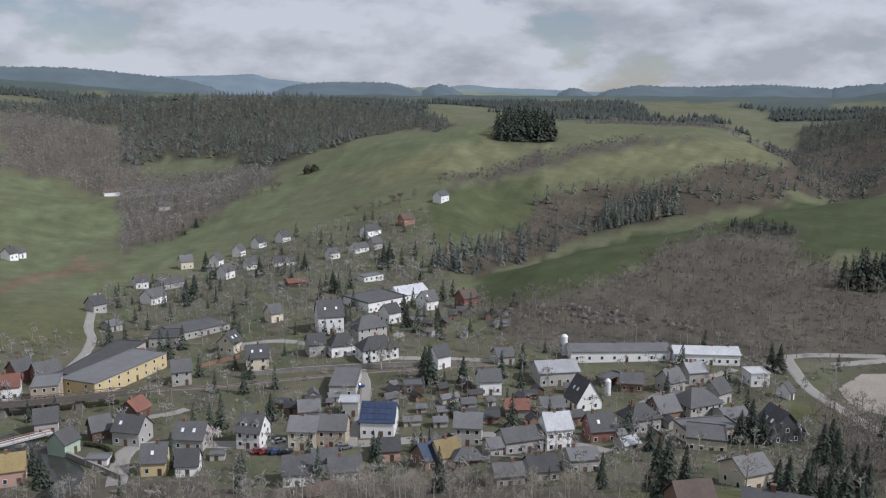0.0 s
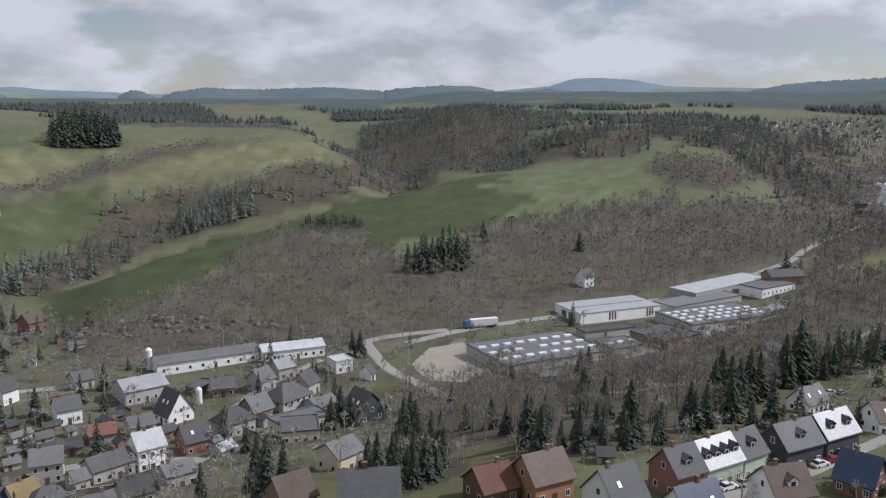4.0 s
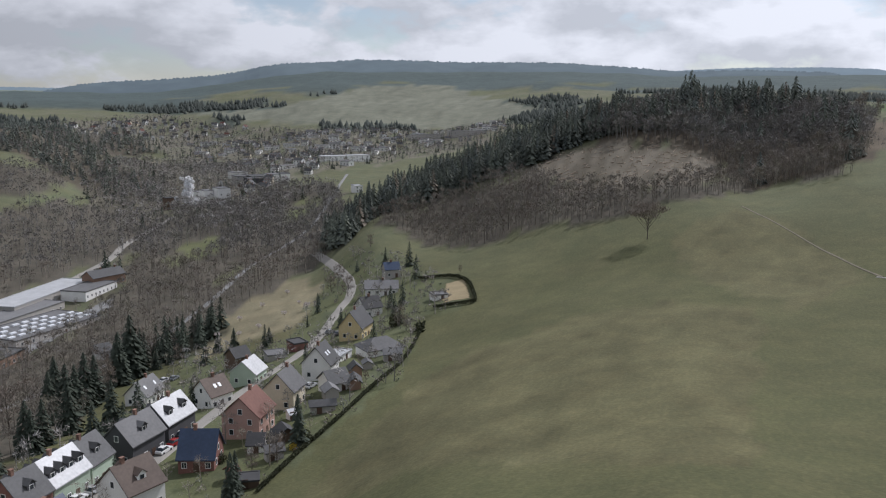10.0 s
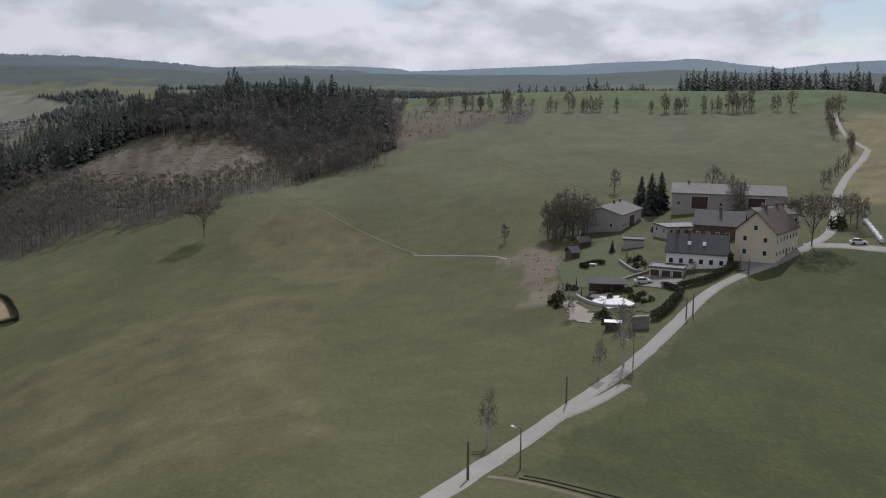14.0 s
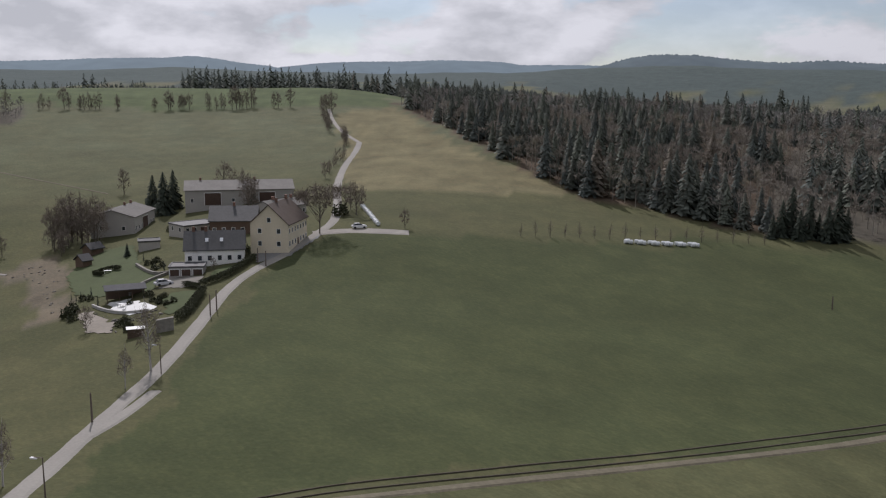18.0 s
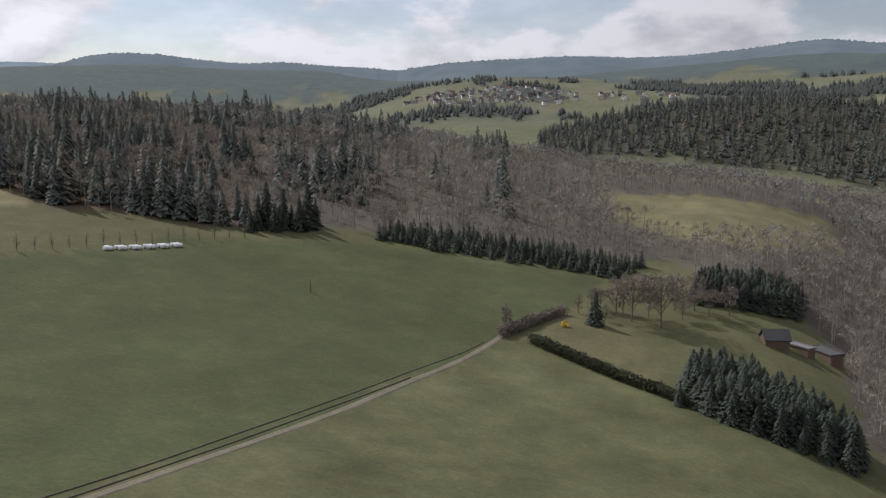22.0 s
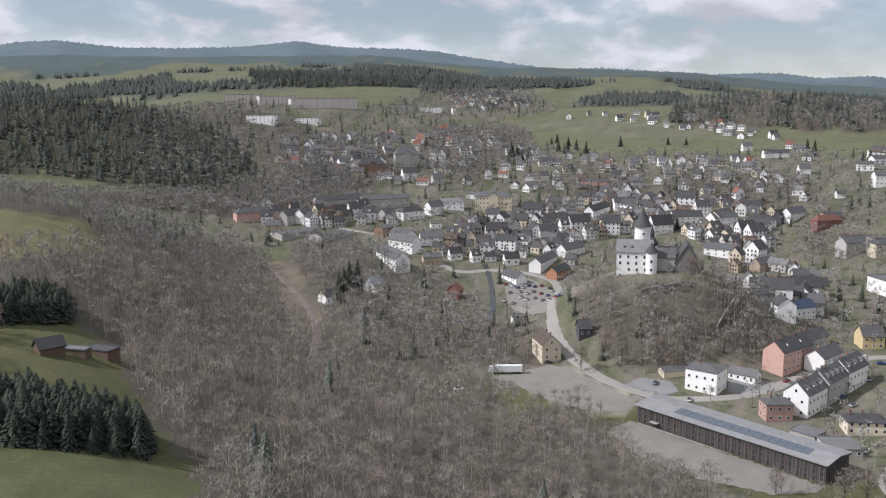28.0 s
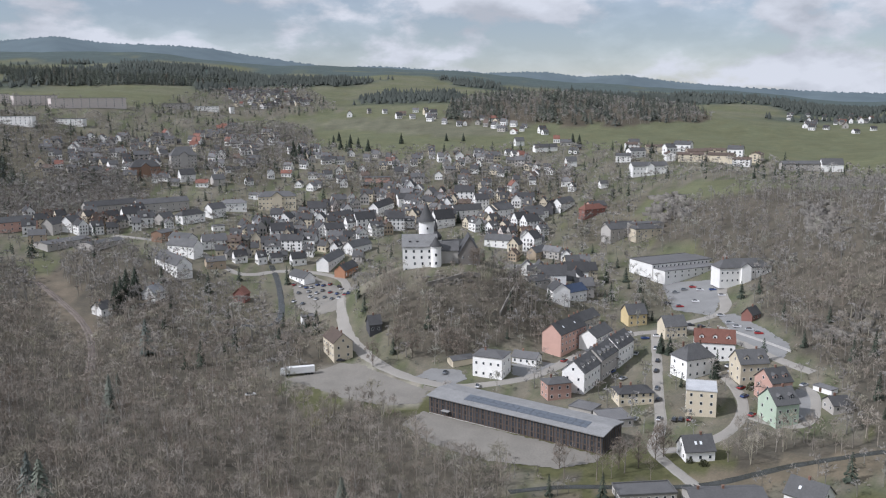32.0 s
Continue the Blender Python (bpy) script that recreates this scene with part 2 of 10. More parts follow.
transect(38.5, (60, 79.5), (95, 65.6), (130, 53.1), (160, 49.7), (200, 46.5), (250, 36.1), (300, 27.3), (350, 24.5), (400, 23.3), (460, 26.3), (550, 33.6), (640, 40.8), (865, 61.9), (1000, 71.4), (1180, 91.6), (1500, 70.0), (2154, 90.0), (2700, 118.0), (3700, 140.0))
transect(41.7, (60, 79.6), (95, 65.6), (130, 53.2), (160, 50.0), (200, 46.9), (250, 36.5), (300, 28.4), (350, 24.8), (400, 23.5), (460, 24.7), (550, 30.8), (640, 36.6), (950, 75.9), (1050, 76.6), (1180, 90.8), (1500, 65.0), (2154, 91.0), (2700, 118.0), (3700, 140.0))
transect(44.9, (60, 79.9), (95, 65.8), (130, 53.4), (160, 50.3), (200, 47.3), (250, 36.9), (300, 29.5), (350, 25.3), (400, 24.3), (460, 24.1), (550, 29.3), (640, 33.8), (920, 67.0), (1030, 66.3), (1150, 85.3), (1450, 55.0), (2154, 91.0), (2700, 118.0), (3700, 140.0))
transect(48.5, (60, 79.9), (95, 66.0), (130, 53.6), (160, 50.6), (200, 47.7), (250, 37.8), (300, 30.2), (350, 26.0), (400, 25.6), (460, 25.3), (550, 29.1), (640, 31.9), (860, 35.7), (1000, 36.0), (1100, 56.8), (1400, 40.0), (2000, 80.0), (2700, 118.0), (3700, 140.0))
transect(54.0, (60, 80), (95, 67), (125, 55), (150, 52), (200, 49), (250, 40), (330, 28), (500, 28), (650, 30), (800, 34), (1276, 28.1), (1605, 39.1), (1881, 60.2), (2245, 97.2), (3071, 150.5))
transect(62.0, (60, 82), (100, 69), (130, 59), (160, 54), (200, 51), (240, 49), (290, 42), (400, 34), (560, 32), (800, 36), (1600, 54.9), (1900, 89.9), (2400, 140.8), (3200, 213.8))
transect(66, (60, 83.2), (95, 73.2), (130, 64.2), (160, 58.6), (200, 53.7), (250, 49.2), (300, 45.6), (340, 44.1), (370, 42.9), (470, 55.0), (520, 56.0), (640, 48.0), (900, 40.0), (1500, 52.0), (1800, 75.0), (2450, 141.0), (3200, 216.0))
transect(70.1, (60, 84.8), (95, 76.0), (130, 69.0), (160, 63.3), (200, 57.1), (250, 51.3), (300, 50.1), (340, 50.1), (370, 50.2), (440, 50.3), (475, 53.5), (540, 69.4), (660, 66.0), (900, 45.0), (1400, 50.0), (1700, 56.7), (2500, 141.8), (3200, 219.8))
transect(74, (60, 85.6), (95, 77.5), (130, 70.9), (160, 66.2), (200, 61.0), (250, 56.0), (300, 54.1), (340, 54.3), (370, 55.5), (395, 56.0), (475, 62.0), (560, 83.4), (690, 84.0), (900, 55.0), (1350, 55.0), (1850, 85.0), (2600, 150.0), (3250, 219.0))
transect(77.9, (60, 86.3), (95, 78.6), (130, 72.2), (160, 68.5), (200, 64.7), (250, 61.0), (300, 58.0), (340, 58.4), (370, 60.8), (390, 64.5), (500, 78.0), (590, 98.1), (740, 98.0), (900, 70.0), (1300, 60.0), (2000, 110.0), (3300, 219.7))
transect(82, (60, 87.0), (95, 80.3), (130, 74.3), (160, 71.0), (200, 67.6), (250, 64.7), (300, 62.5), (340, 64.5), (370, 68.7), (390, 70.5), (500, 85.5), (600, 111.4), (770, 108.0), (950, 85.0), (1350, 70.0), (2100, 120.0), (3350, 210.0))
transect(86.1, (60, 87.7), (95, 81.9), (130, 76.2), (160, 72.9), (200, 69.6), (250, 67.4), (300, 66.3), (340, 69.9), (370, 75.4), (390, 77.0), (510, 89.0), (620, 113.6), (800, 112.0), (1000, 90.0), (1400, 80.0), (2200, 130.0), (3400, 200.2))
transect(90.5, (60, 88.5), (95, 82.6), (130, 76.7), (160, 73.4), (200, 69.9), (250, 68.2), (300, 67.3), (340, 71.1), (370, 76.1), (470, 80.1), (540, 89.7), (640, 113.5), (820, 116.0), (1000, 100.0), (1500, 85.0), (2300, 135.0), (3450, 204.0))
transect(95.1, (60, 92), (120, 78), (200, 70), (300, 68), (350, 73.1), (450, 87.6), (510, 95.7), (640, 112.6), (760, 117.4), (1000, 105), (1600, 90), (2400, 140), (3500, 207.9))
transect(103.9, (60, 92), (110, 80), (160, 76), (230, 74), (290, 75.6), (430, 90.3), (600, 114), (760, 127.4), (1000, 110), (1800, 100), (2600, 140), (3600, 206.8))
transect(114.0, (60, 90), (95, 80), (150, 80), (200, 81), (240, 82.6), (330, 84.1), (410, 90.2), (600, 114.2), (760, 130.3), (1100, 110), (2000, 110), (3700, 226.9))
transect(124.0, (60, 88), (95, 80), (150, 79.5), (200, 81), (240, 87.5), (330, 91.5), (430, 97.7), (600, 116.9), (740, 133.3), (1100, 110), (2000, 110), (3700, 213.9))
transect(133.9, (60, 86), (95, 79), (150, 77), (200, 79), (250, 85.4), (310, 89.1), (430, 100), (640, 116.1), (1000, 100), (2000, 110), (3700, 223.4))
transect(144.2, (60, 84), (95, 77), (150, 74), (200, 75), (270, 80.8), (330, 85), (520, 105.3), (620, 111.2), (900, 80), (1500, 70), (2500, 110), (3300, 242.7))
transect(155.6, (60, 82), (95, 75), (150, 71), (200, 70), (250, 71.6), (290, 77.5), (330, 80.8), (520, 99), (640, 107.2), (900, 60), (1500, 60), (2200, 80), (3000, 214.5))
transect(165.1, (60, 80), (95, 73), (150, 67), (200, 64), (220, 64.1), (320, 72.6), (480, 86.6), (600, 94), (800, 60), (1200, 50), (1600, 92.5), (1750, 111.2), (2400, 180), (2700, 177))
transect(175.1, (60, 78), (100, 70), (150, 62), (200, 60), (225, 62.2), (290, 63.7), (340, 66.8), (450, 74.5), (560, 80.3), (700, 55), (850, 73.5), (1050, 106), (1300, 60), (1800, 118.5), (2500, 178.4), (2900, 213.9))
transect(185.0, (60, 76), (100, 66), (130, 60), (200, 56), (260, 57), (300, 59.5), (430, 64.6), (500, 64.4), (600, 67.5), (720, 45), (850, 66), (1080, 128), (1400, 80), (2200, 159.6), (3000, 264.9))
transect(196.0, (60, 70), (100, 60), (150, 50), (200, 42), (250, 36), (330, 26), (450, 15), (600, 19.2), (700, 29.3), (800, 41.7), (1100, 105.5), (1250, 118.6), (1700, 153.5), (2300, 199.3), (3000, 270.2))
transect(205.3, (60, 60), (100, 48), (150, 36), (200, 28), (300, 12), (400, 3), (480, 3), (640, 22), (740, 30), (900, 55.8), (1050, 77.5), (1200, 108.4), (1500, 136.9), (2000, 171.7), (2900, 269.3))
transect(213.8, (60, 52), (100, 38), (150, 24), (200, 14), (300, 3), (400, 0), (540, 4), (640, 20.1), (740, 28), (950, 56), (1300, 92.7), (1700, 130.9), (2500, 196.1), (3000, 238.2))
transect(224.4, (60, 50), (100, 35), (150, 20), (200, 8), (260, 2), (330, 0), (420, 1), (560, 8), (700, 22.5), (830, 41.4), (1000, 62.9), (1350, 97), (1900, 139.2), (2600, 193), (3200, 218.7))
transect(233.2, (60, 50), (100, 36), (150, 20), (200, 7), (260, 1), (330, 0), (420, 1), (540, 8), (650, 17.5), (800, 39.4), (1020, 67.8), (1300, 97), (1600, 127.4), (2000, 110), (3000, 172))
transect(242.0, (60, 55), (100, 40), (150, 22), (200, 6), (250, 0), (330, 0), (400, 6.6), (480, 8), (550, 12.2), (600, 24.9), (700, 56.3), (850, 50), (1000, 63.8), (1400, 81.8), (2000, 111.5), (3300, 142.2))
transect(251.0, (60, 60), (100, 45), (150, 26), (200, 10), (250, 2), (330, 2), (420, 13.4), (470, 22.9), (640, 61.6), (800, 50), (1200, 68.4), (1900, 89.4), (3300, 100.5))
transect(272.0, (60, 72), (100, 56), (150, 36), (200, 18), (300, 18), (420, 22), (600, 60), (900, 100), (1500, 120), (3000, 200))
transect(292.0, (60, 72), (100, 56), (150, 36), (200, 18), (300, 18), (420, 22), (600, 60), (900, 100), (1500, 120), (3000, 200))
transect(312.0, (60, 72), (100, 56), (150, 36), (200, 18), (300, 18), (420, 22), (600, 60), (900, 100), (1500, 120), (3000, 200))
N_BEAR, N_RING, R_IN, R_OUT = 820, 175, 30.0, 4800.0
RINGS = R_IN * (R_OUT / R_IN) ** (np.arange(N_RING) / (N_RING - 1))


def build_relief():
    rows = []
    fine = R_IN * (R_OUT / R_IN) ** (np.arange(900) / 899)
    for b, pts in TRANSECTS:
        d, z = np.array(pts, float).T
        d = np.concatenate([[20], d, [d[-1] + 250, 5200]])
        z = np.concatenate([[z[0] + 3], z, [z[-1] - 8, z[-1] - 260]])
        prof = np.interp(np.log(fine), np.log(d), z)
        k = np.exp(-0.5 * (np.arange(-24, 25) / 7.0) ** 2)
        pad = np.pad(prof, 24, mode="edge")
        prof = np.convolve(pad, k / k.sum(), mode="valid")
        rows.append(np.interp(np.log(RINGS), np.log(fine), prof))
    rows = np.array(rows)
    bs = np.array([t[0] for t in TRANSECTS])
    n = len(bs)
    out = np.zeros((N_BEAR, N_RING))
    for i in range(N_BEAR):
        b = i * 360.0 / N_BEAR
        if b > bs[-1] + (bs[0] + 360 - bs[-1]):
            b -= 360
        if b < bs[0]:
            b += 360
        j = int(np.searchsorted(bs, b, side="right") - 1)
        b0 = bs[j]
        b1 = bs[j + 1] if j + 1 < n else bs[0] + 360
        u = (b - b0) / (b1 - b0)
        p0, p1, p2, p3 = (rows[(j + k) % n] for k in (-1, 0, 1, 2))
        t1, t2 = (p2 - p0) / 2, (p3 - p1) / 2
        out[i] = (2 * u**3 - 3 * u**2 + 1) * p1 + (u**3 - 2 * u**2 + u) * t1 + (-2 * u**3 + 3 * u**2) * p2 + (u**3 - u**2) * t2
    ang = np.radians(np.arange(N_BEAR) * 360.0 / N_BEAR)[:, None]
    x, y = np.sin(ang) * RINGS, np.cos(ang) * RINGS
    rough = np.clip((RINGS - 300) / 900, 0, 1) * 5.0 + 0.25
    lump = np.zeros_like(out)
    for k, (fx, fy, ph) in enumerate(((0.011, 0.007, 1.0), (-0.006, 0.013, 2.2), (0.021, -0.017, 4.1), (0.03, 0.024, 0.4), (-0.043, 0.039, 5.0))):
        lump += np.sin(fx * x + fy * y + ph) / (1 + 0.6 * k)
    out += lump * rough * 0.45
    # the crest under the camera is one even slope
    j = int(np.searchsorted(RINGS, 72.0))
    fit = np.linalg.lstsq(np.column_stack([np.ones(N_BEAR), x[:, j], y[:, j]]), out[:, j], rcond=None)[0]
    even = fit[0] + fit[1] * x + fit[2] * y
    w = np.clip((RINGS - 34) / 40, 0, 1)
    w = w * w * (3 - 2 * w)
    out = even * (1 - w) + out * w
    # the castle rock, steep on the side of the valley
    cx, cy = 473 * np.sin(np.radians(224.3)), 473 * np.cos(np.radians(224.3))
    r2 = np.hypot((x - cx) / 62, (y - cy) / 55)
    out += 30 * np.exp(-np.clip(r2, 0, 4) ** 3)
    return out


RELIEF = build_relief()


def ground(x, y):
    """Height of the ground at a place, or at arrays of places."""
    x, y = np.asarray(x, float), np.asarray(y, float)
    r = np.clip(np.hypot(x, y), R_IN, R_OUT * 0.999)
    b = (np.degrees(np.arctan2(x, y)) % 360) / 360 * N_BEAR
    q = np.log(r / R_IN) / np.log(R_OUT / R_IN) * (N_RING - 1)
    i0, j0 = np.floor(b).astype(int) % N_BEAR, np.clip(np.floor(q).astype(int), 0, N_RING - 2)
    u, v = b - np.floor(b), q - j0
    i1 = (i0 + 1) % N_BEAR
    z = (RELIEF[i0, j0] * (1 - u) + RELIEF[i1, j0] * u) * (1 - v) + (RELIEF[i0, j0 + 1] * (1 - u) + RELIEF[i1, j0 + 1] * u) * v
    return z


def polar(bearing, distance):
    return distance * math.sin(radians(bearing)), distance * math.cos(radians(bearing))


# ---- land cover: outlines on the plan, in metres ----
REGIONS = []


def region(name, kind, *outline):
    REGIONS.append((name, kind, np.array(outline, float)))


region("spur_crest", "SPUR", (17, 497), (27, 511), (56, 534), (95, 559), (137, 581), (183, 600), (241, 638), (315, 694), (381, 717), (444, 721), (385, 626), (329, 618), (269, 592), (201, 533), (151, 492), (112, 472), (76, 449), (44, 423), (21, 399), (13, 385))
region("spur_meadow", "SPUR", (28, 467), (66, 585), (107, 630), (152, 645), (202, 660), (264, 698), (375, 824), (393, 673), (476, 693), (526, 668), (476, 560), (407, 518), (349, 506), (270, 481), (218, 475), (183, 430), (177, 453), (208, 510), (168, 523), (123, 492), (87, 432), (53, 409), (23, 398), (7, 417))
region("spur_light", "BRIGHT", (358, 613), (495, 750), (527, 741), (546, 671), (614, 715), (631, 665), (570, 663), (479, 564), (411, 524), (354, 513), (314, 507), (290, 495), (365, 551))
region("green_strip_upper", "BRIGHT", (461, 497), (518, 519), (599, 556), (581, 539), (485, 493))
region("hill_dry", "DRY2", (-100, 841), (-117, 1005), (-62, 1000), (0, 1040), (51, 1010), (49, 913), (114, 915), (42, 850), (6, 767), (-51, 770))
region("hill_dry", "DRY2", (114, 849), (196, 900), (281, 958), (345, 1010), (372, 960), (301, 863), (231, 828), (144, 809), (94, 780), (89, 820))
region("hill_shade_meadow", "SPUR2", (-5, 695), (38, 779), (88, 815), (78, 750), (67, 685), (39, 626), (0, 560), (-29, 532), (-32, 597))
region("far_patch", "FARMEADOW", (-378, 1145), (-261, 1117), (-272, 1168), (-371, 1194))
region("far_patch", "FARMEADOW", (-707, 2224), (-622, 2399), (-674, 2605), (-757, 2428))
region("far_patch", "BROWN", (-343, 1573), (-284, 1616), (-299, 1647), (-348, 1619))
region("left_meadow", "BRIGHT", (-488, 958), (-454, 1022), (-326, 841), (-277, 742), (-249, 559), (-227, 436))
region("brown_field", "BROWN", (-210, 402), (-225, 468), (-215, 548), (-241, 576), (-237, 456))
region("dry_meadow", "DRY", (218, 73), (248, 34), (252, -4), (104, -3), (126, 73))
region("dry_knoll", "DRY", (345, 30), (402, 3), (360, -20), (299, -37), (252, -14), (284, 12))
region("dry_slope", "STUBBLE", (262, -177), (482, -323), (466, -360), (282, -266), (212, -259), (236, -204))
region("dry_bank", "DRY", (282, 202), (326, 218), (395, 219), (356, 188), (306, 159), (253, 150), (271, 189))
region("green_strip", "BRIGHT", (-135, 723), (-127, 867), (-47, 839), (43, 908), (41, 1013), (-61, 1093), (-140, 959), (-174, 874), (-227, 712), (-210, 527), (-196, 375), (-185, 420), (-168, 666))
region("field_green", "FIELD", (89, -24), (102, -31), (113, -40), (121, -49), (131, -56), (154, -75), (184, -99), (202, -128), (178, -172), (139, -251), (108, -277), (71, -292), (50, -210), (60, -127), (79, -53), (84, -36))
region("earth_bank", "BANK", (263, -60), (268, -76), (252, -78), (232, -70), (219, -65.5), (200, -60), (190, -56), (196, -53), (215, -56), (239, -63))
region("field_green_low", "FIELD", (159, -243), (141, -251), (105, -281), (25, -295), (35, -249), (47, -220), (49, -198), (71, -97), (157, -225))
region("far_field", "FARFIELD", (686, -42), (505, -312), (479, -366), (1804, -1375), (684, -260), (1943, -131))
region("meadow_low", "MEADOW2", (74, -50), (40, -35), (0, -45), (-30, -80), (-45, -120), (-45, -171), (-34, -174), (-2, -192), (41, -213), (47, -210), (55, -150), (66, -92))
region("paddock", "DRY", (43, -216), (32, -254), (21, -247), (9, -229), (3, -202), (22, -207), (36, -219))
region("valley_ground", "VILLAGE", (-218, 313), (-148, 349), (-55, 363), (26, 346), (122, 323), (103, 247), (126, 236), (89, 164), (-149, 208))
region("slope_gardens", "VILLAGE", (-180, 449), (-137, 541), (-108, 621), (-45, 655), (-11, 630), (1, 479), (30, 401), (27, 353), (-91, 351), (-147, 351))
region("works_ground", "VILLAGE", (88, 353), (138, 333), (228, 328), (424, 359), (393, 319), (294, 260), (199, 250), (148, 255), (117, 277), (63, 259))
region("street_gardens", "GARDEN", (88, 160), (115, 148), (153, 143), (270, 197), (269, 151), (404, 207), (377, 153), (314, 99), (288, 91), (276, 105), (199, 82), (152, 84), (126, 81))
region("sports", "SAND", (142, 292), (157, 307), (168, 305), (162, 281), (157, 270), (141, 266), (137, 277))
region("town_ground", "TOWN", (-105, -746), (-241, -767), (-300, -801), (-421, -978), (-660, -1112), (-629, -772), (-817, -631), (-864, -293), (-756, -256), (-647, -408), (-556, -428), (-505, -275), (-410, -133), (-327, -104), (-251, -166), (-243, -271), (-204, -308), (-209, -363), (-271, -515), (-223, -605), (-71, -518))
region("town_upper", "TOWN", (-235, -1076), (-389, -1202), (-553, -1152), (-884, -1485), (-1095, -1526), (-893, -1153), (-751, -1107), (-673, -1135), (-434, -979), (-307, -960))
region("town_field", "TFIELD", (-662, -1132), (-823, -1063), (-936, -935), (-957, -810), (-879, -753), (-765, -784), (-751, -1023))
region("car_park", "SAND", (-213, -322), (-250, -311), (-249, -263), (-232, -252), (-217, -286))
region("riverside", "TOWN", (-211, -236), (-214, -156), (-246, -121), (-309, -98), (-273, -85), (-193, -169), (-185, -207))
region("river_bank", "BANK", (-204, -163), (-240, -141), (-266, -134), (-301, -131), (-314, -118), (-322, -102), (-292, -90), (-262, -112), (-236, -136), (-198, -160))
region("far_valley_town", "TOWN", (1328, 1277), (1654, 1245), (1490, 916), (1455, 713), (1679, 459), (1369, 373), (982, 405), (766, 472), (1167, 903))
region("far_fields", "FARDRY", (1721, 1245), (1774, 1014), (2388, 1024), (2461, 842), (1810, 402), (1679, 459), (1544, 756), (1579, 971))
region("dry_bank_low", "STRAWY", (268, 195), (295, 207), (346, 220), (379, 225), (391, 216), (370, 192), (313, 170), (285, 164), (280, 181), (259, 182))
region("grove", "GROVE", (-423, -781), (-539, -963), (-736, -1085), (-687, -936), (-523, -754), (-439, -716))
region("grove", "GROVE", (-485, -664), (-591, -726), (-622, -655), (-574, -605), (-513, -623))
region("grove", "GROVE", (-565, -580), (-654, -653), (-708, -546), (-648, -461), (-616, -488), (-593, -534))
region("grove", "GROVE", (-530, -408), (-627, -459), (-627, -401), (-560, -367), (-513, -355), (-511, -373))
region("grove", "GROVE", (-283, -807), (-411, -956), (-480, -934), (-395, -741), (-329, -750))
region("grove", "GROVE", (-320, -288), (-422, -342), (-464, -338), (-412, -280), (-365, -265), (-335, -271))
region("grove", "GROVE", (-460, -300), (-486, -301), (-475, -277), (-420, -252), (-400, -260))
region("grove", "GROVE", (-156, -810), (-220, -1106), (-325, -1149), (-389, -1033), (-409, -951), (-377, -850), (-309, -762), (-237, -772))
region("grove", "GROVE", (-176, -441), (-238, -502), (-282, -509), (-273, -425), (-267, -377), (-244, -338), (-223, -345), (-175, -365))
region("grove", "GROVE", (719, 645), (1067, 852), (1082, 746), (946, 609), (763, 431), (772, 382), (671, 329), (692, 444), (692, 476), (644, 481), (611, 494), (593, 512), (620, 557))
region("grove", "GROVE", (722, 609), (740, 568), (646, 479), (574, 434), (489, 398), (491, 414))
region("grove", "GROVE", (646, 479), (701, 457), (700, 395), (565, 323), (485, 315), (527, 377), (565, 422))
region("hollow_wood", "MIX2", (21, 498), (37, 538), (68, 601), (101, 641), (122, 661), (160, 681), (205, 692), (270, 713), (339, 815), (352, 874), (330, 872), (277, 861), (225, 807), (196, 785), (140, 792), (88, 761), (76, 733), (65, 674), (39, 618), (0, 549), (-8, 511))
region("hollow_spruces", "CON", (120, 670), (161, 685), (184, 695), (197, 737), (170, 735), (132, 715))
region("flank_wood", "MIX2", (364, 1011), (362, 932), (349, 873), (342, 833), (357, 783), (409, 802), (460, 944), (468, 1051), (423, 1102), (368, 1100))
region("hill_row", "BARE", (176, 1111), (256, 1111), (359, 1072), (374, 1119), (268, 1160), (184, 1161))
region("hollow_floor", "MIX2", (353, 833), (448, 933), (446, 824), (443, 759), (498, 780), (539, 817), (596, 971), (500, 938), (520, 1096))
region("crest_wood", "MIX", (449, 770), (480, 752), (532, 804), (541, 761), (558, 686), (593, 695), (646, 753), (659, 695), (676, 661), (705, 658), (783, 734), (753, 774), (754, 862), (713, 881), (636, 898), (568, 926))
region("crest_spruces", "DARK", (491, 855), (566, 859), (593, 793), (666, 849), (698, 881), (643, 908), (595, 917), (515, 884))
region("crest_right", "DARK", (620, 681), (691, 672), (759, 667), (718, 584), (650, 496), (675, 494), (680, 518), (805, 655), (821, 739), (752, 757))
region("upper_patch", "BARE", (559, 649), (592, 652), (617, 621), (692, 645), (614, 571), (529, 530), (512, 553), (503, 582))
region("hedge_band", "BARE", (-5, 709), (39, 795), (90, 832), (115, 858), (200, 917), (219, 964), (154, 911), (87, 871), (45, 837), (7, 749))
region("hedge_thin", "BARE", (216, 935), (251, 947), (288, 960), (291, 971), (255, 962), (222, 957))
region("clump_hilltop", "CON", (50, 923), (113, 925), (121, 969), (105, 999), (69, 999))
region("clump_slope", "CON", (188, 407), (228, 410), (236, 426), (201, 426))
region("clump_side", "CON", (169, 526), (209, 513), (217, 531), (199, 547), (181, 546))
region("wood_slope", "BARE", (7, 413), (23, 396), (52, 408), (87, 430), (103, 450), (122, 491), (154, 517), (167, 520), (207, 507), (192, 474), (202, 446), (228, 432), (268, 479), (301, 487), (348, 504), (405, 516), (452, 531), (481, 531), (462, 498), (577, 536), (600, 521), (578, 471), (548, 418), (492, 380), (421, 354), (387, 356), (316, 344), (239, 339), (175, 324), (139, 322), (90, 330), (30, 345))
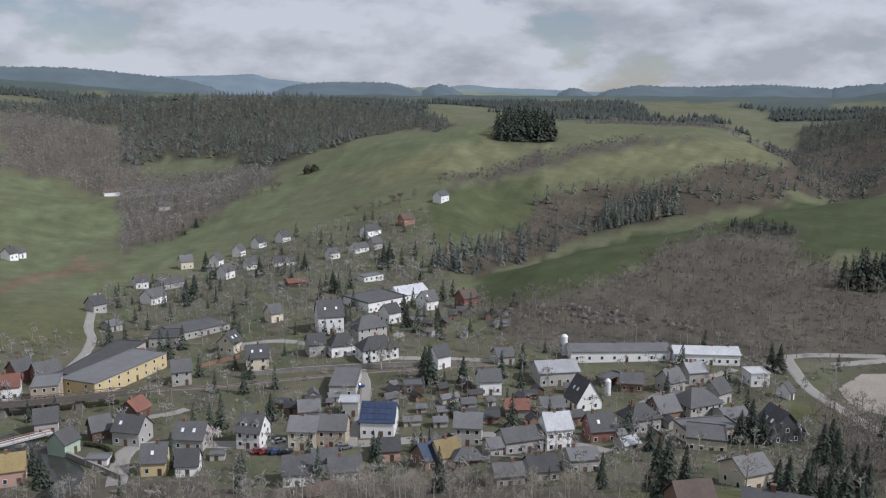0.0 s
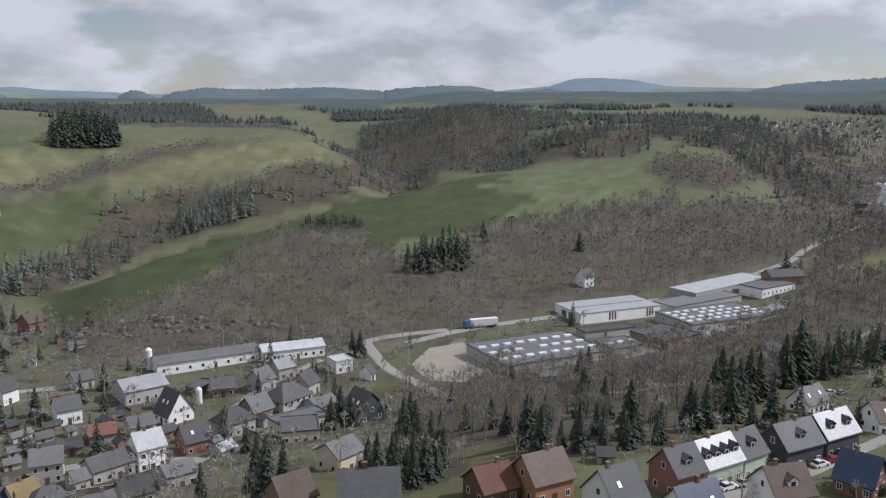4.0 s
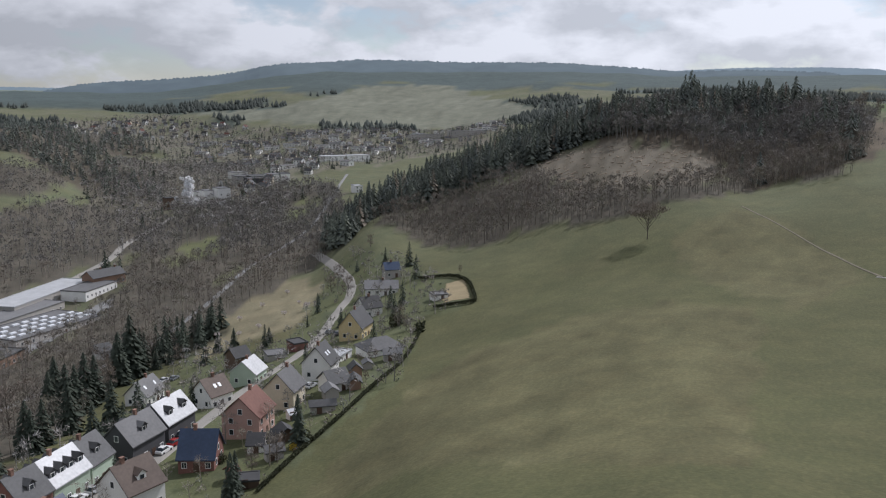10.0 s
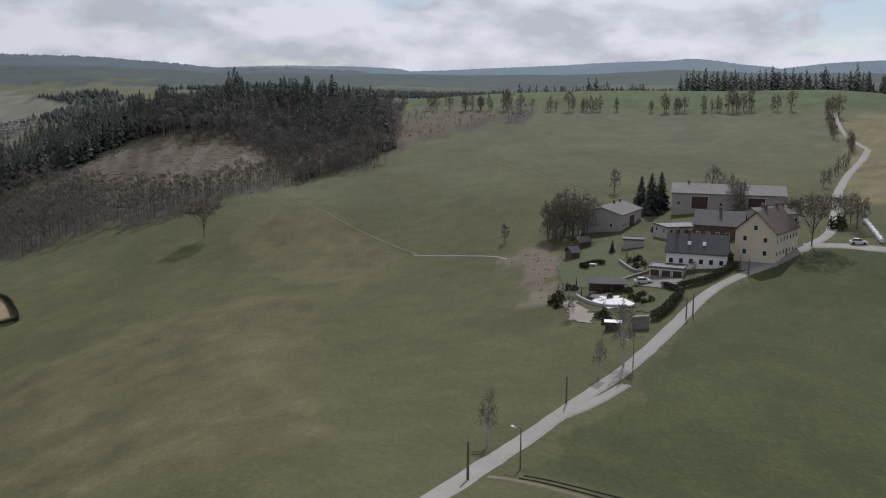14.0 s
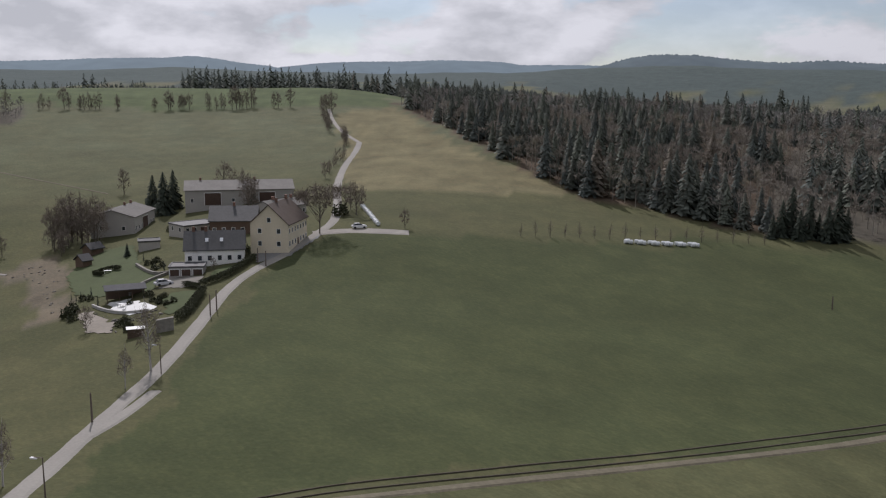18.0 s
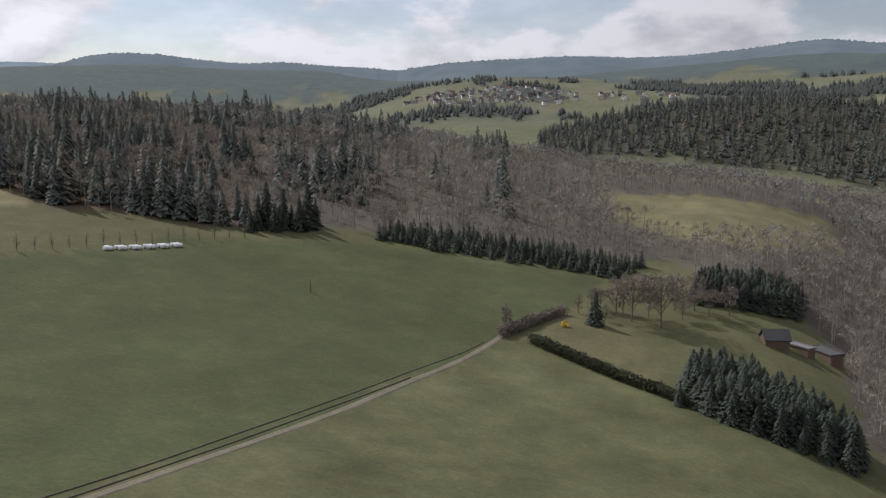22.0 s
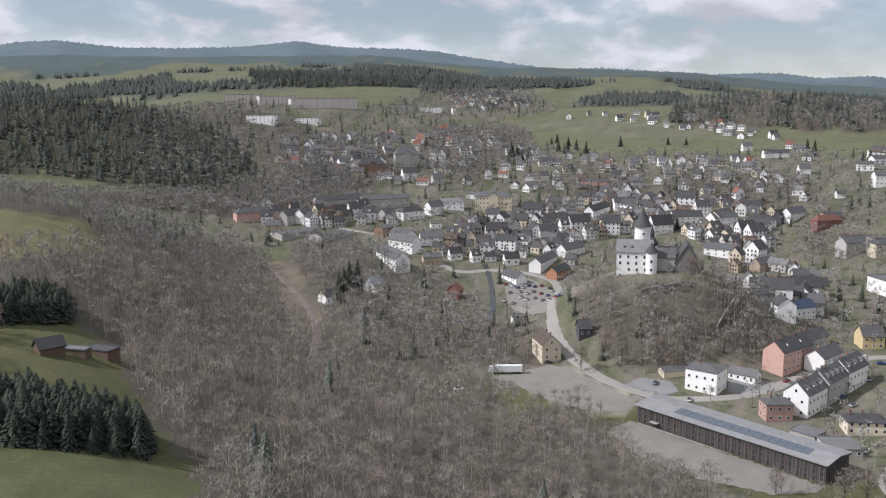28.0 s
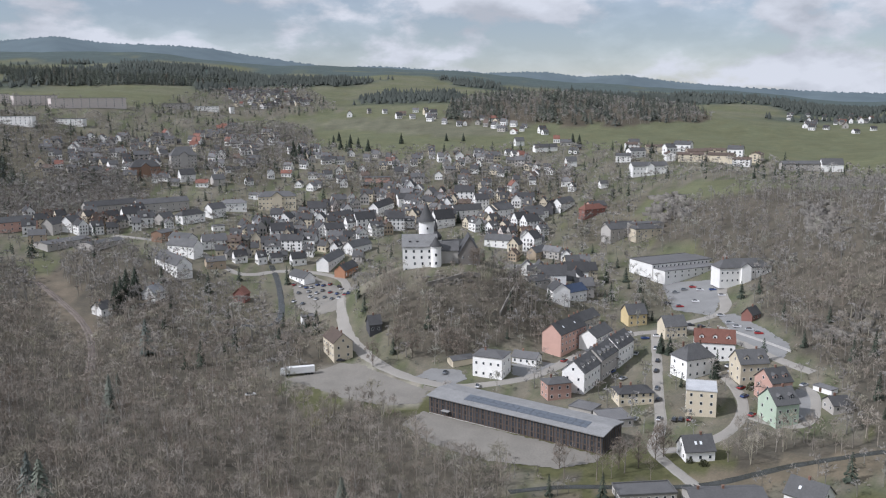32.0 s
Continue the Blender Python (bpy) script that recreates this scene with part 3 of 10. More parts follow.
region("wood_left", "DARK2", (-426, 1149), (-391, 1165), (-377, 1211), (-271, 1159), (-197, 995), (-173, 1004), (-119, 1021), (-89, 1335), (-41, 1436), (-10, 1250), (10, 1500), (-49, 1748), (-230, 1760), (-420, 1740), (-520, 1660), (-581, 1595))
region("gully_wood", "BARE", (-224, 591), (-230, 674), (-217, 760), (-196, 809), (-175, 909), (-199, 994), (-279, 1107), (-378, 1126), (-413, 1112))
region("hill_conifers", "CON", (426, 206), (461, 205), (475, 188), (497, 165), (511, 142), (523, 124), (548, 100), (556, 80), (610, 75), (605, 110), (585, 142), (565, 168), (545, 200), (505, 232), (452, 238))
region("hill_top", "MIX3", (548, 100), (539, 71), (536, 35), (492, 10), (485, -12), (470, -40), (520, -55), (600, -60), (660, -20), (660, 60), (610, 90))
region("hill_bare", "BARE", (444, 204), (429, 179), (402, 140), (391, 123), (400, 105), (395, 81), (393, 59), (400, 37), (430, 11), (469, -11), (450, -39), (458, -49), (485, -25), (490, 5), (450, 22), (437, 45), (440, 66), (458, 92), (496, 116), (507, 137), (493, 164), (469, 185))
region("clearing", "CLEARCUT", (505, 134), (535, 112), (537, 84), (534, 35), (494, 12), (452, 24), (438, 45), (441, 66), (459, 92), (494, 112))
region("crest_back", "MIX", (700, 1080), (741, 1198), (1125, 1746), (1164, 1652), (1006, 1356), (654, 929))
region("crest_end", "MIX", (1231, 1209), (1241, 1114), (1236, 974), (1136, 872), (1060, 890), (834, 770), (850, 830))
region("hill_edge", "MIX3", (459, 0), (475, -27), (482, -44), (494, -57), (516, -57), (619, -73), (708, -43), (660, -20), (520, -40), (480, 5))
region("brown_patch", "SCRUB", (505, -66), (516, -57), (619, -73), (601, -107), (579, -136), (551, -126), (529, -101), (517, -70))
region("patch_hedge", "BARE", (503, -64), (522, -97), (545, -121), (552, -117), (529, -92), (510, -62))
region("patch_end", "BARE", (588, -162), (538, -148), (536, -132), (558, -128), (584, -138))
region("dome_wood", "DARK2", (554, 1372), (806, 1241), (1007, 1492), (674, 1669))
region("vale_wood", "MIX2", (428, 1175), (473, 1015), (515, 857), (615, 948), (806, 1241), (506, 1391))
region("skyline_spruces", "CON", (610, 48), (622, -22), (664, -28), (653, 51))
region("gully_left", "BARE", (-501, 985), (-461, 1037), (-390, 1007), (-362, 1038), (-473, 1350), (-605, 1377), (-676, 1345))
region("left_forest", "DARK2", (-676, 1345), (-605, 1377), (-487, 1391), (-538, 1541), (-775, 1769), (-718, 1431))
region("crest_shoulder", "MIX", (643, 766), (674, 698), (664, 608), (664, 547), (703, 530), (804, 595), (866, 726), (863, 834), (797, 950))
region("wood_valley", "BARE", (119, 261), (158, 262), (191, 247), (233, 267), (289, 268), (355, 296), (444, 361), (576, 432), (757, 428), (738, 369), (519, 247), (417, 214), (395, 222), (321, 215), (278, 202), (235, 205), (167, 158), (133, 149), (110, 173), (88, 180), (87, 194))
region("conifers_garden", "CON", (60, 154), (78, 184), (94, 190), (93, 164), (79, 151), (65, 143))
region("wood_foot", "BARE", (-124, 212), (-85, 223), (-38, 207), (-21, 215), (16, 206), (40, 148), (34, 123), (-13, 130), (-111, 189))
region("wood_foot", "BARE", (131, 248), (153, 244), (144, 204), (105, 167), (104, 193), (93, 198))
region("conifers_garden_b", "MIX", (107, 170), (127, 158), (138, 151), (132, 140), (113, 145), (99, 146))
region("conifers_street", "CON", (271, 219), (312, 209), (291, 196), (261, 196), (231, 198), (258, 225))
region("far_wood_south", "CON", (877, -202), (834, -337), (927, -375), (974, -225))
region("far_wood_south_b", "CON", (703, -313), (649, -405), (521, -453), (547, -528), (763, -477), (804, -358))
region("forest_near", "FOREST", (498, -381), (339, -307), (255, -262), (213, -249), (183, -262), (149, -265), (127, -284), (162, -293), (318, -624), (463, -552), (521, -437))
region("forest_west", "BARE", (162, -293), (109, -291), (69, -305), (22, -314), (12, -335), (-16, -300), (-36, -294), (-43, -268), (-41, -205), (-43, -176), (-27, -117), (-32, -89), (-50, -87), (-85, -98), (-133, -129), (-167, -221), (-193, -269), (-215, -357), (-203, -391), (-181, -425), (-179, -470), (-182, -534), (-219, -515), (-176, -615), (-90, -644), (57, -648), (168, -628), (318, -624))
region("town_trees", "BARE", (-208, -400), (-215, -357), (-220, -333), (-243, -323), (-264, -365), (-247, -382), (-232, -412), (-231, -442))
region("town_trees", "BARE", (-191, -266), (-214, -281), (-218, -243), (-200, -215), (-207, -181), (-177, -155), (-138, -183))
region("orchard", "BARE", (-225, -611), (-257, -592), (-274, -520), (-213, -408), (-181, -425), (-187, -488))
region("river_trees", "BARE", (-292, -147), (-325, -103), (-311, -98), (-287, -121), (-263, -132))
region("river_trees", "BARE", (-231, -162), (-246, -145), (-237, -144), (-210, -172))
region("meadow_hole", "DRYHOLE", (44, -468), (11, -488), (-27, -507), (-77, -544), (-74, -469), (-25, -374), (8, -372), (37, -398))
region("rail_cut", "CUT", (-192, -560), (-205, -550), (-192, -485), (-177, -428), (-161, -424), (-169, -475))
region("young_conifers", "YOUNG", (106, -283), (76, -290), (45, -296), (24, -298), (15, -322), (62, -320), (105, -305))
region("conifer_clump", "CON2", (-2, -279), (-13, -278), (-33, -289), (-36, -313), (-13, -302), (-2, -297))
region("spruce_block", "CON2", (0, -195), (-3, -210), (-13, -214), (-22, -206), (-31, -203), (-37, -196), (-37, -187), (-24, -182), (-9, -183))
region("conifer_hill", "CON", (144, -817), (29, -829), (-87, -825), (-191, -767), (-277, -804), (-292, -956), (-235, -1105), (-83, -1187), (80, -1147), (188, -1064))
region("hill_skirt", "BARE", (-40, -759), (-152, -714), (-246, -677), (-346, -710), (-366, -822), (-280, -813), (-191, -767))
region("castle_wood", "BARE", (-274, -339), (-293, -358), (-312, -356), (-302, -335), (-326, -314), (-364, -320), (-354, -287), (-345, -261), (-322, -261), (-314, -276), (-282, -272), (-270, -301))
region("rock_hill_wood", "BARE", (-513, -355), (-592, -348), (-648, -286), (-756, -256), (-626, -133), (-411, -87), (-410, -133), (-455, -198), (-499, -260), (-533, -313))
region("rock_foot_wood", "BARE", (-325, -114), (-358, -131), (-380, -153), (-409, -179), (-444, -212), (-475, -220), (-499, -258), (-455, -196), (-410, -131), (-411, -89), (-370, -75), (-332, -98))
region("far_hill_wood", "MIX", (-893, -915), (-992, -691), (-1219, -666), (-1472, -850), (-1398, -1053), (-1223, -1181))
region("far_strip_wood", "CON", (-521, -1547), (-646, -1443), (-941, -1580), (-1033, -1654), (-603, -1855))
region("valley_glade", "GLADE", (431, 328), (482, 345), (531, 345), (455, 312), (411, 306))
region("valley_glade", "GLADE", (598, 342), (671, 373), (722, 379), (659, 343), (587, 326))
region("valley_glade", "GLADE", (385, 264), (431, 279), (419, 268), (375, 252))


def inside(x, y, poly):
    hit = np.zeros(x.shape, bool)
    a, b = poly, np.roll(poly, -1, 0)
    for (x0, y0), (x1, y1) in zip(a, b):
        c = (y0 > y) != (y1 > y)
        with np.errstate(divide="ignore", invalid="ignore"):
            hit ^= c & (x < (x1 - x0) * (y - y0) / (y1 - y0 if y1 != y0 else 1e-9) + x0)
    return hit


def waves(x, y, scale, seed=0):
    """Smooth noise between -1 and 1."""
    r = np.random.RandomState(seed)
    v = 0
    for k in range(7):
        a, ph, f = r.uniform(0, 6.28), r.uniform(0, 6.28), r.uniform(0.5, 1.9) / scale
        v = v + np.sin(6.28 * f * (x * np.cos(a) + y * np.sin(a)) + ph + 1.3 * np.sin(3.1 * f * (y * np.cos(a) - x * np.sin(a))))
    return v / 4.0


COVER = {
    # FARMEADOW and FARDRY are paled and greyed in place of haze
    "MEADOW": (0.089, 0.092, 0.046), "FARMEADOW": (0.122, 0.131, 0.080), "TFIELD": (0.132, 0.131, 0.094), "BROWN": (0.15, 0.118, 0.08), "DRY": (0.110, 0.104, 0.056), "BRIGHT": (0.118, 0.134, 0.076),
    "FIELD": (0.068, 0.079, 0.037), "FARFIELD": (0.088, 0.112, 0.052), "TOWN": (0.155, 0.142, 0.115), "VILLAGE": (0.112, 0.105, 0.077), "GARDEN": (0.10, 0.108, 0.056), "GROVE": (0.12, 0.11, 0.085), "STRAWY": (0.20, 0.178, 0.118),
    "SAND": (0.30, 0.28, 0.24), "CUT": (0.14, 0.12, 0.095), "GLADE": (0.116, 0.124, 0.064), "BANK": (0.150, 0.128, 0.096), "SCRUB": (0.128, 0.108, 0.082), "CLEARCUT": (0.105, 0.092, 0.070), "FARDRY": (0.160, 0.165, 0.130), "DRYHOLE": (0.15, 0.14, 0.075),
    "BARE": (0.100, 0.090, 0.074), "MIX": (0.09, 0.078, 0.06), "DARK": (0.06, 0.06, 0.045), "CON": (0.06, 0.058, 0.042), "FOREST": (0.10, 0.075, 0.055),
    # SPUR and SPUR2 are meadow green darkened to paint in a cloud shadow
    "MEADOW2": (0.094, 0.098, 0.050), "STUBBLE": (0.172, 0.154, 0.088), "SPUR2": (0.080, 0.092, 0.048), "SPUR": (0.062, 0.074, 0.037), "DRY2": (0.148, 0.148, 0.084), "MIX2": (0.085, 0.072, 0.055), "MIX3": (0.09, 0.074, 0.056), "DARK2": (0.065, 0.062, 0.047),
    "YOUNG": (0.10, 0.11, 0.05), "CON2": (0.1, 0.11, 0.05),
}


def far_wood(x, y):
    """How far the distant hills are wooded, 0 to 1: patches at first, all of the last ridges."""
    d = np.hypot(x, y)
    w = np.clip(0.5 + 5.0 * (waves(x, y, 620, 9) + 0.2 * waves(x, y, 160, 10) - 0.05), 0, 1) * np.clip((d - 1450) / 200, 0, 1)
    return np.maximum(w, np.clip((d - 2450 - 250 * waves(x, y, 300, 12)) / 60, 0, 1))


def build_ground():
    ang = np.radians(np.arange(N_BEAR) * 360.0 / N_BEAR)[:, None]
    x, y = (np.sin(ang) * RINGS).ravel(), (np.cos(ang) * RINGS).ravel()
    z = RELIEF.ravel()
    far = np.clip(np.hypot(x, y) / 60 - 4, 0, 14)
    wx, wy = x + 2.5 * waves(x, y, 25, 3) + far * waves(x, y, 70, 13), y + 2.5 * waves(x, y, 25, 4) + far * waves(x, y, 70, 14)
    col = np.tile(np.array(COVER["MEADOW"]), (len(x), 1))
    d = np.hypot(x, y)
    # blends to the haze-paled meadow colour with distance
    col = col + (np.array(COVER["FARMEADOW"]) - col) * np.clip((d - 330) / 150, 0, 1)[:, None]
    dry = np.clip(0.45 + 0.4 * waves(x, y, 45, 5) + 0.3 * waves(x, y, 14, 6), 0, 1)[:, None]
    col = col * (1 - 0.5 * dry) + np.array(COVER["DRY"]) * 0.5 * dry
    wood = far_wood(x, y)[:, None]
    plots = np.clip(0.5 + 2.0 * waves(x, y, 160, 51), 0, 1)[:, None] * np.clip((d - 1300) / 300, 0, 1)[:, None]
    col = col * (1 - plots) + np.array((0.135, 0.135, 0.092)) * plots
    # spruce ground turns bluer with distance: haze put into the base colour
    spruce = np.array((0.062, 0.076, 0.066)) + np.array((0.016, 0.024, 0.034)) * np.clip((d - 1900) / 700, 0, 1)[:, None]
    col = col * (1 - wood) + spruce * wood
    for name, kind, poly in REGIONS:
        lo, hi = poly.min(0) - 5, poly.max(0) + 5
        near = np.nonzero((x > lo[0]) & (x < hi[0]) & (y > lo[1]) & (y < hi[1]))[0]
        k = near[inside(wx[near], wy[near], poly)]
        c = np.array(COVER[kind])
        mott = (1 + 0.16 * waves(x[k], y[k], 35, 21) + 0.10 * waves(x[k], y[k], 9, 22))[:, None]
        if kind in ("TOWN", "GARDEN", "VILLAGE"):
            green = np.clip(0.3 + 1.2 * waves(x[k], y[k], 18, 23), 0, 1)[:, None]
            c = c * (1 - green) + np.array((0.10, 0.11, 0.065)) * green
        if kind == "CLEARCUT":
            pale = np.clip(0.4 + 1.6 * waves(x[k], y[k], 11, 24), 0, 1)[:, None]
            c = c * (1 - pale) + np.array((0.165, 0.146, 0.118)) * pale
        if kind == "FIELD":
            mott = 1 + 0.35 * (mott - 1)
        col[k] = c * mott
    n = len(x)
    verts = np.column_stack([x, y, z])
    verts = np.vstack([verts, [[0, 0, float(RELIEF[:, 0].mean())]]])
    i, j = np.meshgrid(np.arange(N_BEAR), np.arange(N_RING - 1), indexing="ij")
    i1 = (i + 1) % N_BEAR
    quads = np.stack([i * N_RING + j, i * N_RING + j + 1, i1 * N_RING + j + 1, i1 * N_RING + j], -1).reshape(-1, 4)
    a = np.arange(N_BEAR)
    tris = np.stack([np.full(N_BEAR, n), a * N_RING, ((a + 1) % N_BEAR) * N_RING], -1)
    me = bpy.data.meshes.new("ground")
    me.vertices.add(n + 1)
    me.vertices.foreach_set("co", verts.astype(np.float32).ravel())
    loops = np.concatenate([quads.ravel(), tris.ravel()])
    me.loops.add(len(loops))
    me.loops.foreach_set("vertex_index", loops.astype(np.int32))
    me.polygons.add(len(quads) + len(tris))
    start = np.concatenate([np.arange(len(quads)) * 4, len(quads) * 4 + np.arange(len(tris)) * 3])
    me.polygons.foreach_set("loop_start", start.astype(np.int32))
    me.update(calc_edges=True)
    me.polygons.foreach_set("use_smooth", np.ones(len(me.polygons), bool))
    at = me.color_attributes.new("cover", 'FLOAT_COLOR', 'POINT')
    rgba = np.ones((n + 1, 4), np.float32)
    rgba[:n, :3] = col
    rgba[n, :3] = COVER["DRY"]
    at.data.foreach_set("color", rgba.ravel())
    me.materials.append(M_GROUND)
    return tagged(new("ground", me), "rolling hills with meadows, fields, gardens and woodland floor", "ground", kind="structure")


build_ground()


# ---- woods ----
def mesh_of(name, verts, tris, mat):
    me = bpy.data.meshes.new(name)
    me.vertices.add(len(verts))
    me.vertices.foreach_set("co", np.asarray(verts, np.float32).ravel())
    me.loops.add(len(tris) * 3)
    me.loops.foreach_set("vertex_index", np.asarray(tris, np.int32).ravel())
    me.polygons.add(len(tris))
    me.polygons.foreach_set("loop_start", (np.arange(len(tris)) * 3).astype(np.int32))
    me.update(calc_edges=True)
    me.materials.append(mat)
    return me


def limb(a, b, ra, rb, sides, V, T):
    """A tapered branch from a to b."""
    a, b = np.array(a, float), np.array(b, float)
    ax = (b - a) / (np.linalg.norm(b - a) + 1e-9)
    u = np.cross(ax, (0.3, 0.9, 0.2))
    u /= np.linalg.norm(u)
    w = np.cross(ax, u)
    base = len(V)
    for p, r in ((a, ra), (b, rb)):
        for k in range(sides):
            t = 6.2832 * k / sides
            V.append(p + r * (math.cos(t) * u + math.sin(t) * w))
    for k in range(sides):
        k1 = (k + 1) % sides
        T.append((base + k, base + k1, base + sides + k1))
        T.append((base + k, base + sides + k1, base + sides + k))


def bare_tree(seed, limbs, twigs, width, spread=0.30, twig_len=0.15, low=0.20):
    """A leafless tree of height 1: trunk, limbs, and a rounded crown of fine twigs in a few lobes."""
    r = np.random.RandomState(seed)
    V, T = [], []
    lean = r.uniform(-0.03, 0.03, 2)
    if limbs > 3:
        limb((0, 0, -0.04), (lean[0], lean[1], 0.62), 0.015, 0.008, 4, V, T)
        limb((lean[0], lean[1], 0.62), (lean[0] * 2, lean[1] * 2, 0.93), 0.007, 0.002, 3, V, T)
    else:
        limb((0, 0, -0.04), (lean[0], lean[1], 0.8), 0.016, 0.005, 3, V, T)
    lobes = [(np.array((lean[0] * 1.6, lean[1] * 1.6, 0.70)), 0.62 * spread, 0.24)]
    for k in range(max(limbs, 3)):
        h = low + (0.56 - low) * (k + r.uniform(0, 1)) / max(limbs, 3)
        t = k * 2.4 + r.uniform(-0.5, 0.5)
        ln = spread * r.uniform(0.6, 0.95)
        a = np.array((lean[0] * h, lean[1] * h, h))
        b = a + np.array((ln * math.cos(t), ln * math.sin(t), min(0.86 - h, ln * r.uniform(0.7, 1.5))))
        if k < limbs:
            limb(a, b, 0.006, 0.002, 3, V, T)
        lobes.append((b, spread * r.uniform(0.34, 0.5), r.uniform(0.11, 0.17)))
    weight = np.array([w * w * hh for _, w, hh in lobes])
    pick = r.choice(len(lobes), twigs, p=weight / weight.sum())
    for k in pick:
        c, w, hh = lobes[k]
        d = r.normal(0, 1, 3)
        d /= np.linalg.norm(d)
        d[2] = d[2] if d[2] > -0.35 else -0.4 * d[2]
        rad = r.uniform(0.25, 1.0) ** 0.5
        p = c + d * (w, w, hh) * rad
        dr = d * (0.8, 0.8, 0.9) + r.normal(0, 0.45, 3) + (0, 0, 0.35)
        dr /= np.linalg.norm(dr)
        ln = twig_len * r.uniform(0.55, 1.2)
        p, q = p - dr * ln * 0.7, p + dr * ln * 0.3
        side = np.cross(dr, r.normal(0, 1, 3))
        side *= width / (np.linalg.norm(side) + 1e-9)
        base = len(V)
        V += [p - side * 0.5, p + side * 0.5, q]
        T.append((base, base + 1, base + 2))
    return np.array(V), np.array(T)


def conifer(seed, tufts, width=0.17, bare=0.10):
    """A spruce of height 1: a trunk and many drooping boughs, long below and short towards the tip."""
    r = np.random.RandomState(seed)
    V, T = [], []
    limb((0, 0, -0.03), (0, 0, 0.98), 0.014, 0.002, 3, V, T)
    size = 1.5 / math.sqrt(tufts)
    for k in range(tufts):
        u = ((k + r.uniform(0, 1)) / tufts) ** 1.25
        h = bare + (1.0 - bare) * u
        rad = (width * (1 - u) ** 0.8 + 0.015) * r.uniform(0.7, 1.2)
        t = k * 2.39996 + r.uniform(-0.4, 0.4)
        half = min(1.0, size * 1.5) * rad * r.uniform(0.6, 1.1) + 0.012
        c, s_ = math.cos(t), math.sin(t)
        inner, drop = rad * r.uniform(0.0, 0.25), rad * r.uniform(0.3, 0.7) + size * 0.12
        base = len(V)
        V += [np.array((inner * c, inner * s_, h + size * 0.16)), np.array((rad * c - half * s_, rad * s_ + half * c, h - drop)), np.array((rad * c + half * s_, rad * s_ - half * c, h - drop * r.uniform(0.6, 1.1)))]
        T.append((base, base + 1, base + 2))
    return np.array(V), np.array(T)


BARE_NEAR = [bare_tree(s, 5, 165, 0.0086, 0.29, 0.13) for s in range(6)]
BARE_MID = [bare_tree(20 + s, 2, 50, 0.029, 0.29, 0.16) for s in range(6)]
BARE_FINE = [bare_tree(10 + s, 2, 68, 0.0172, 0.27, 0.16) for s in range(6)]
BARE_FAR = [bare_tree(40 + s, 0, 32, 0.048, 0.31, 0.17) for s in range(4)]
CON_NEAR = [conifer(60 + s, 290, 0.18) for s in range(5)]
CON_MID = [conifer(70 + s, 90, 0.20) for s in range(4)]
CON_FAR = [conifer(80 + s, 36, 0.22) for s in range(3)]
TWIG_TONES = np.array([(0.295, 0.264, 0.222), (0.268, 0.238, 0.20), (0.285, 0.264, 0.205), (0.315, 0.288, 0.25), (0.272, 0.236, 0.195), (0.245, 0.220, 0.188)])
# needles of the woods paler and greyer than garden spruces, standing in for haze
NEEDLE_TONES = np.array([(0.104, 0.116, 0.096), (0.116, 0.130, 0.102), (0.096, 0.110, 0.098), (0.120, 0.132, 0.110), (0.110, 0.120, 0.098), (0.17, 0.148, 0.115)])


def plant(name, kinds, xy, heights, mat, label, category="woodland", seed=1, fat=1.0, dim=1.0):
    """Join many trees at places xy into one mesh."""
    if len(xy) == 0:
        return None
    r = np.random.RandomState(seed)
    zs = ground(xy[:, 0], xy[:, 1])
    pick = r.randint(len(kinds), size=len(xy))
    Vs, Ts, Cs, off = [], [], [], 0
    tones = TWIG_TONES if mat is M_TWIGS else NEEDLE_TONES
    # distant twigs lose red and gain blue, haze mixed into their colour
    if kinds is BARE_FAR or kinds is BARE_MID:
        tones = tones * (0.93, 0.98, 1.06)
    share = None if mat is M_TWIGS else (0.22, 0.22, 0.2, 0.16, 0.16, 0.04)
    for k, (V, T) in enumerate(kinds):
        idx = np.nonzero(pick == k)[0]
        if len(idx) == 0:
            continue
        a = r.uniform(0, 6.2832, len(idx))
        c, s = np.cos(a)[:, None], np.sin(a)[:, None]
        h = heights[idx][:, None]
        w = h * fat * r.uniform(0.85, 1.2, len(idx))[:, None]
        X = (V[None, :, 0] * c - V[None, :, 1] * s) * w + xy[idx, 0][:, None]
        Y = (V[None, :, 0] * s + V[None, :, 1] * c) * w + xy[idx, 1][:, None]
        Z = V[None, :, 2] * h + zs[idx][:, None]
        Vs.append(np.stack([X, Y, Z], -1).reshape(-1, 3))
        Ts.append((T[None] + (np.arange(len(idx)) * len(V))[:, None, None]).reshape(-1, 3) + off)
        off += len(idx) * len(V)
        # the 1.12 pales needles further as painted haze
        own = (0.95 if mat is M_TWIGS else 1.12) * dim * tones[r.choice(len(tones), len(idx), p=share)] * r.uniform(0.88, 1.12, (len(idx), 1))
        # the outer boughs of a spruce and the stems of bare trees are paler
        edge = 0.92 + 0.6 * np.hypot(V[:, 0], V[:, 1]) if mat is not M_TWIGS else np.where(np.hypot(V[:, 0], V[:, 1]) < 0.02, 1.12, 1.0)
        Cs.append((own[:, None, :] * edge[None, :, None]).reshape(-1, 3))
    me = mesh_of(name, np.vstack(Vs), np.vstack(Ts), mat)
    at = me.color_attributes.new("tone", 'FLOAT_COLOR', 'POINT')
    rgba = np.ones((len(me.vertices), 4), np.float32)
    rgba[:, :3] = np.vstack(Cs)
    at.data.foreach_set("color", rgba.ravel())
    ob = new(name, me)
    return tagged(ob, label, category, kind="stuff")


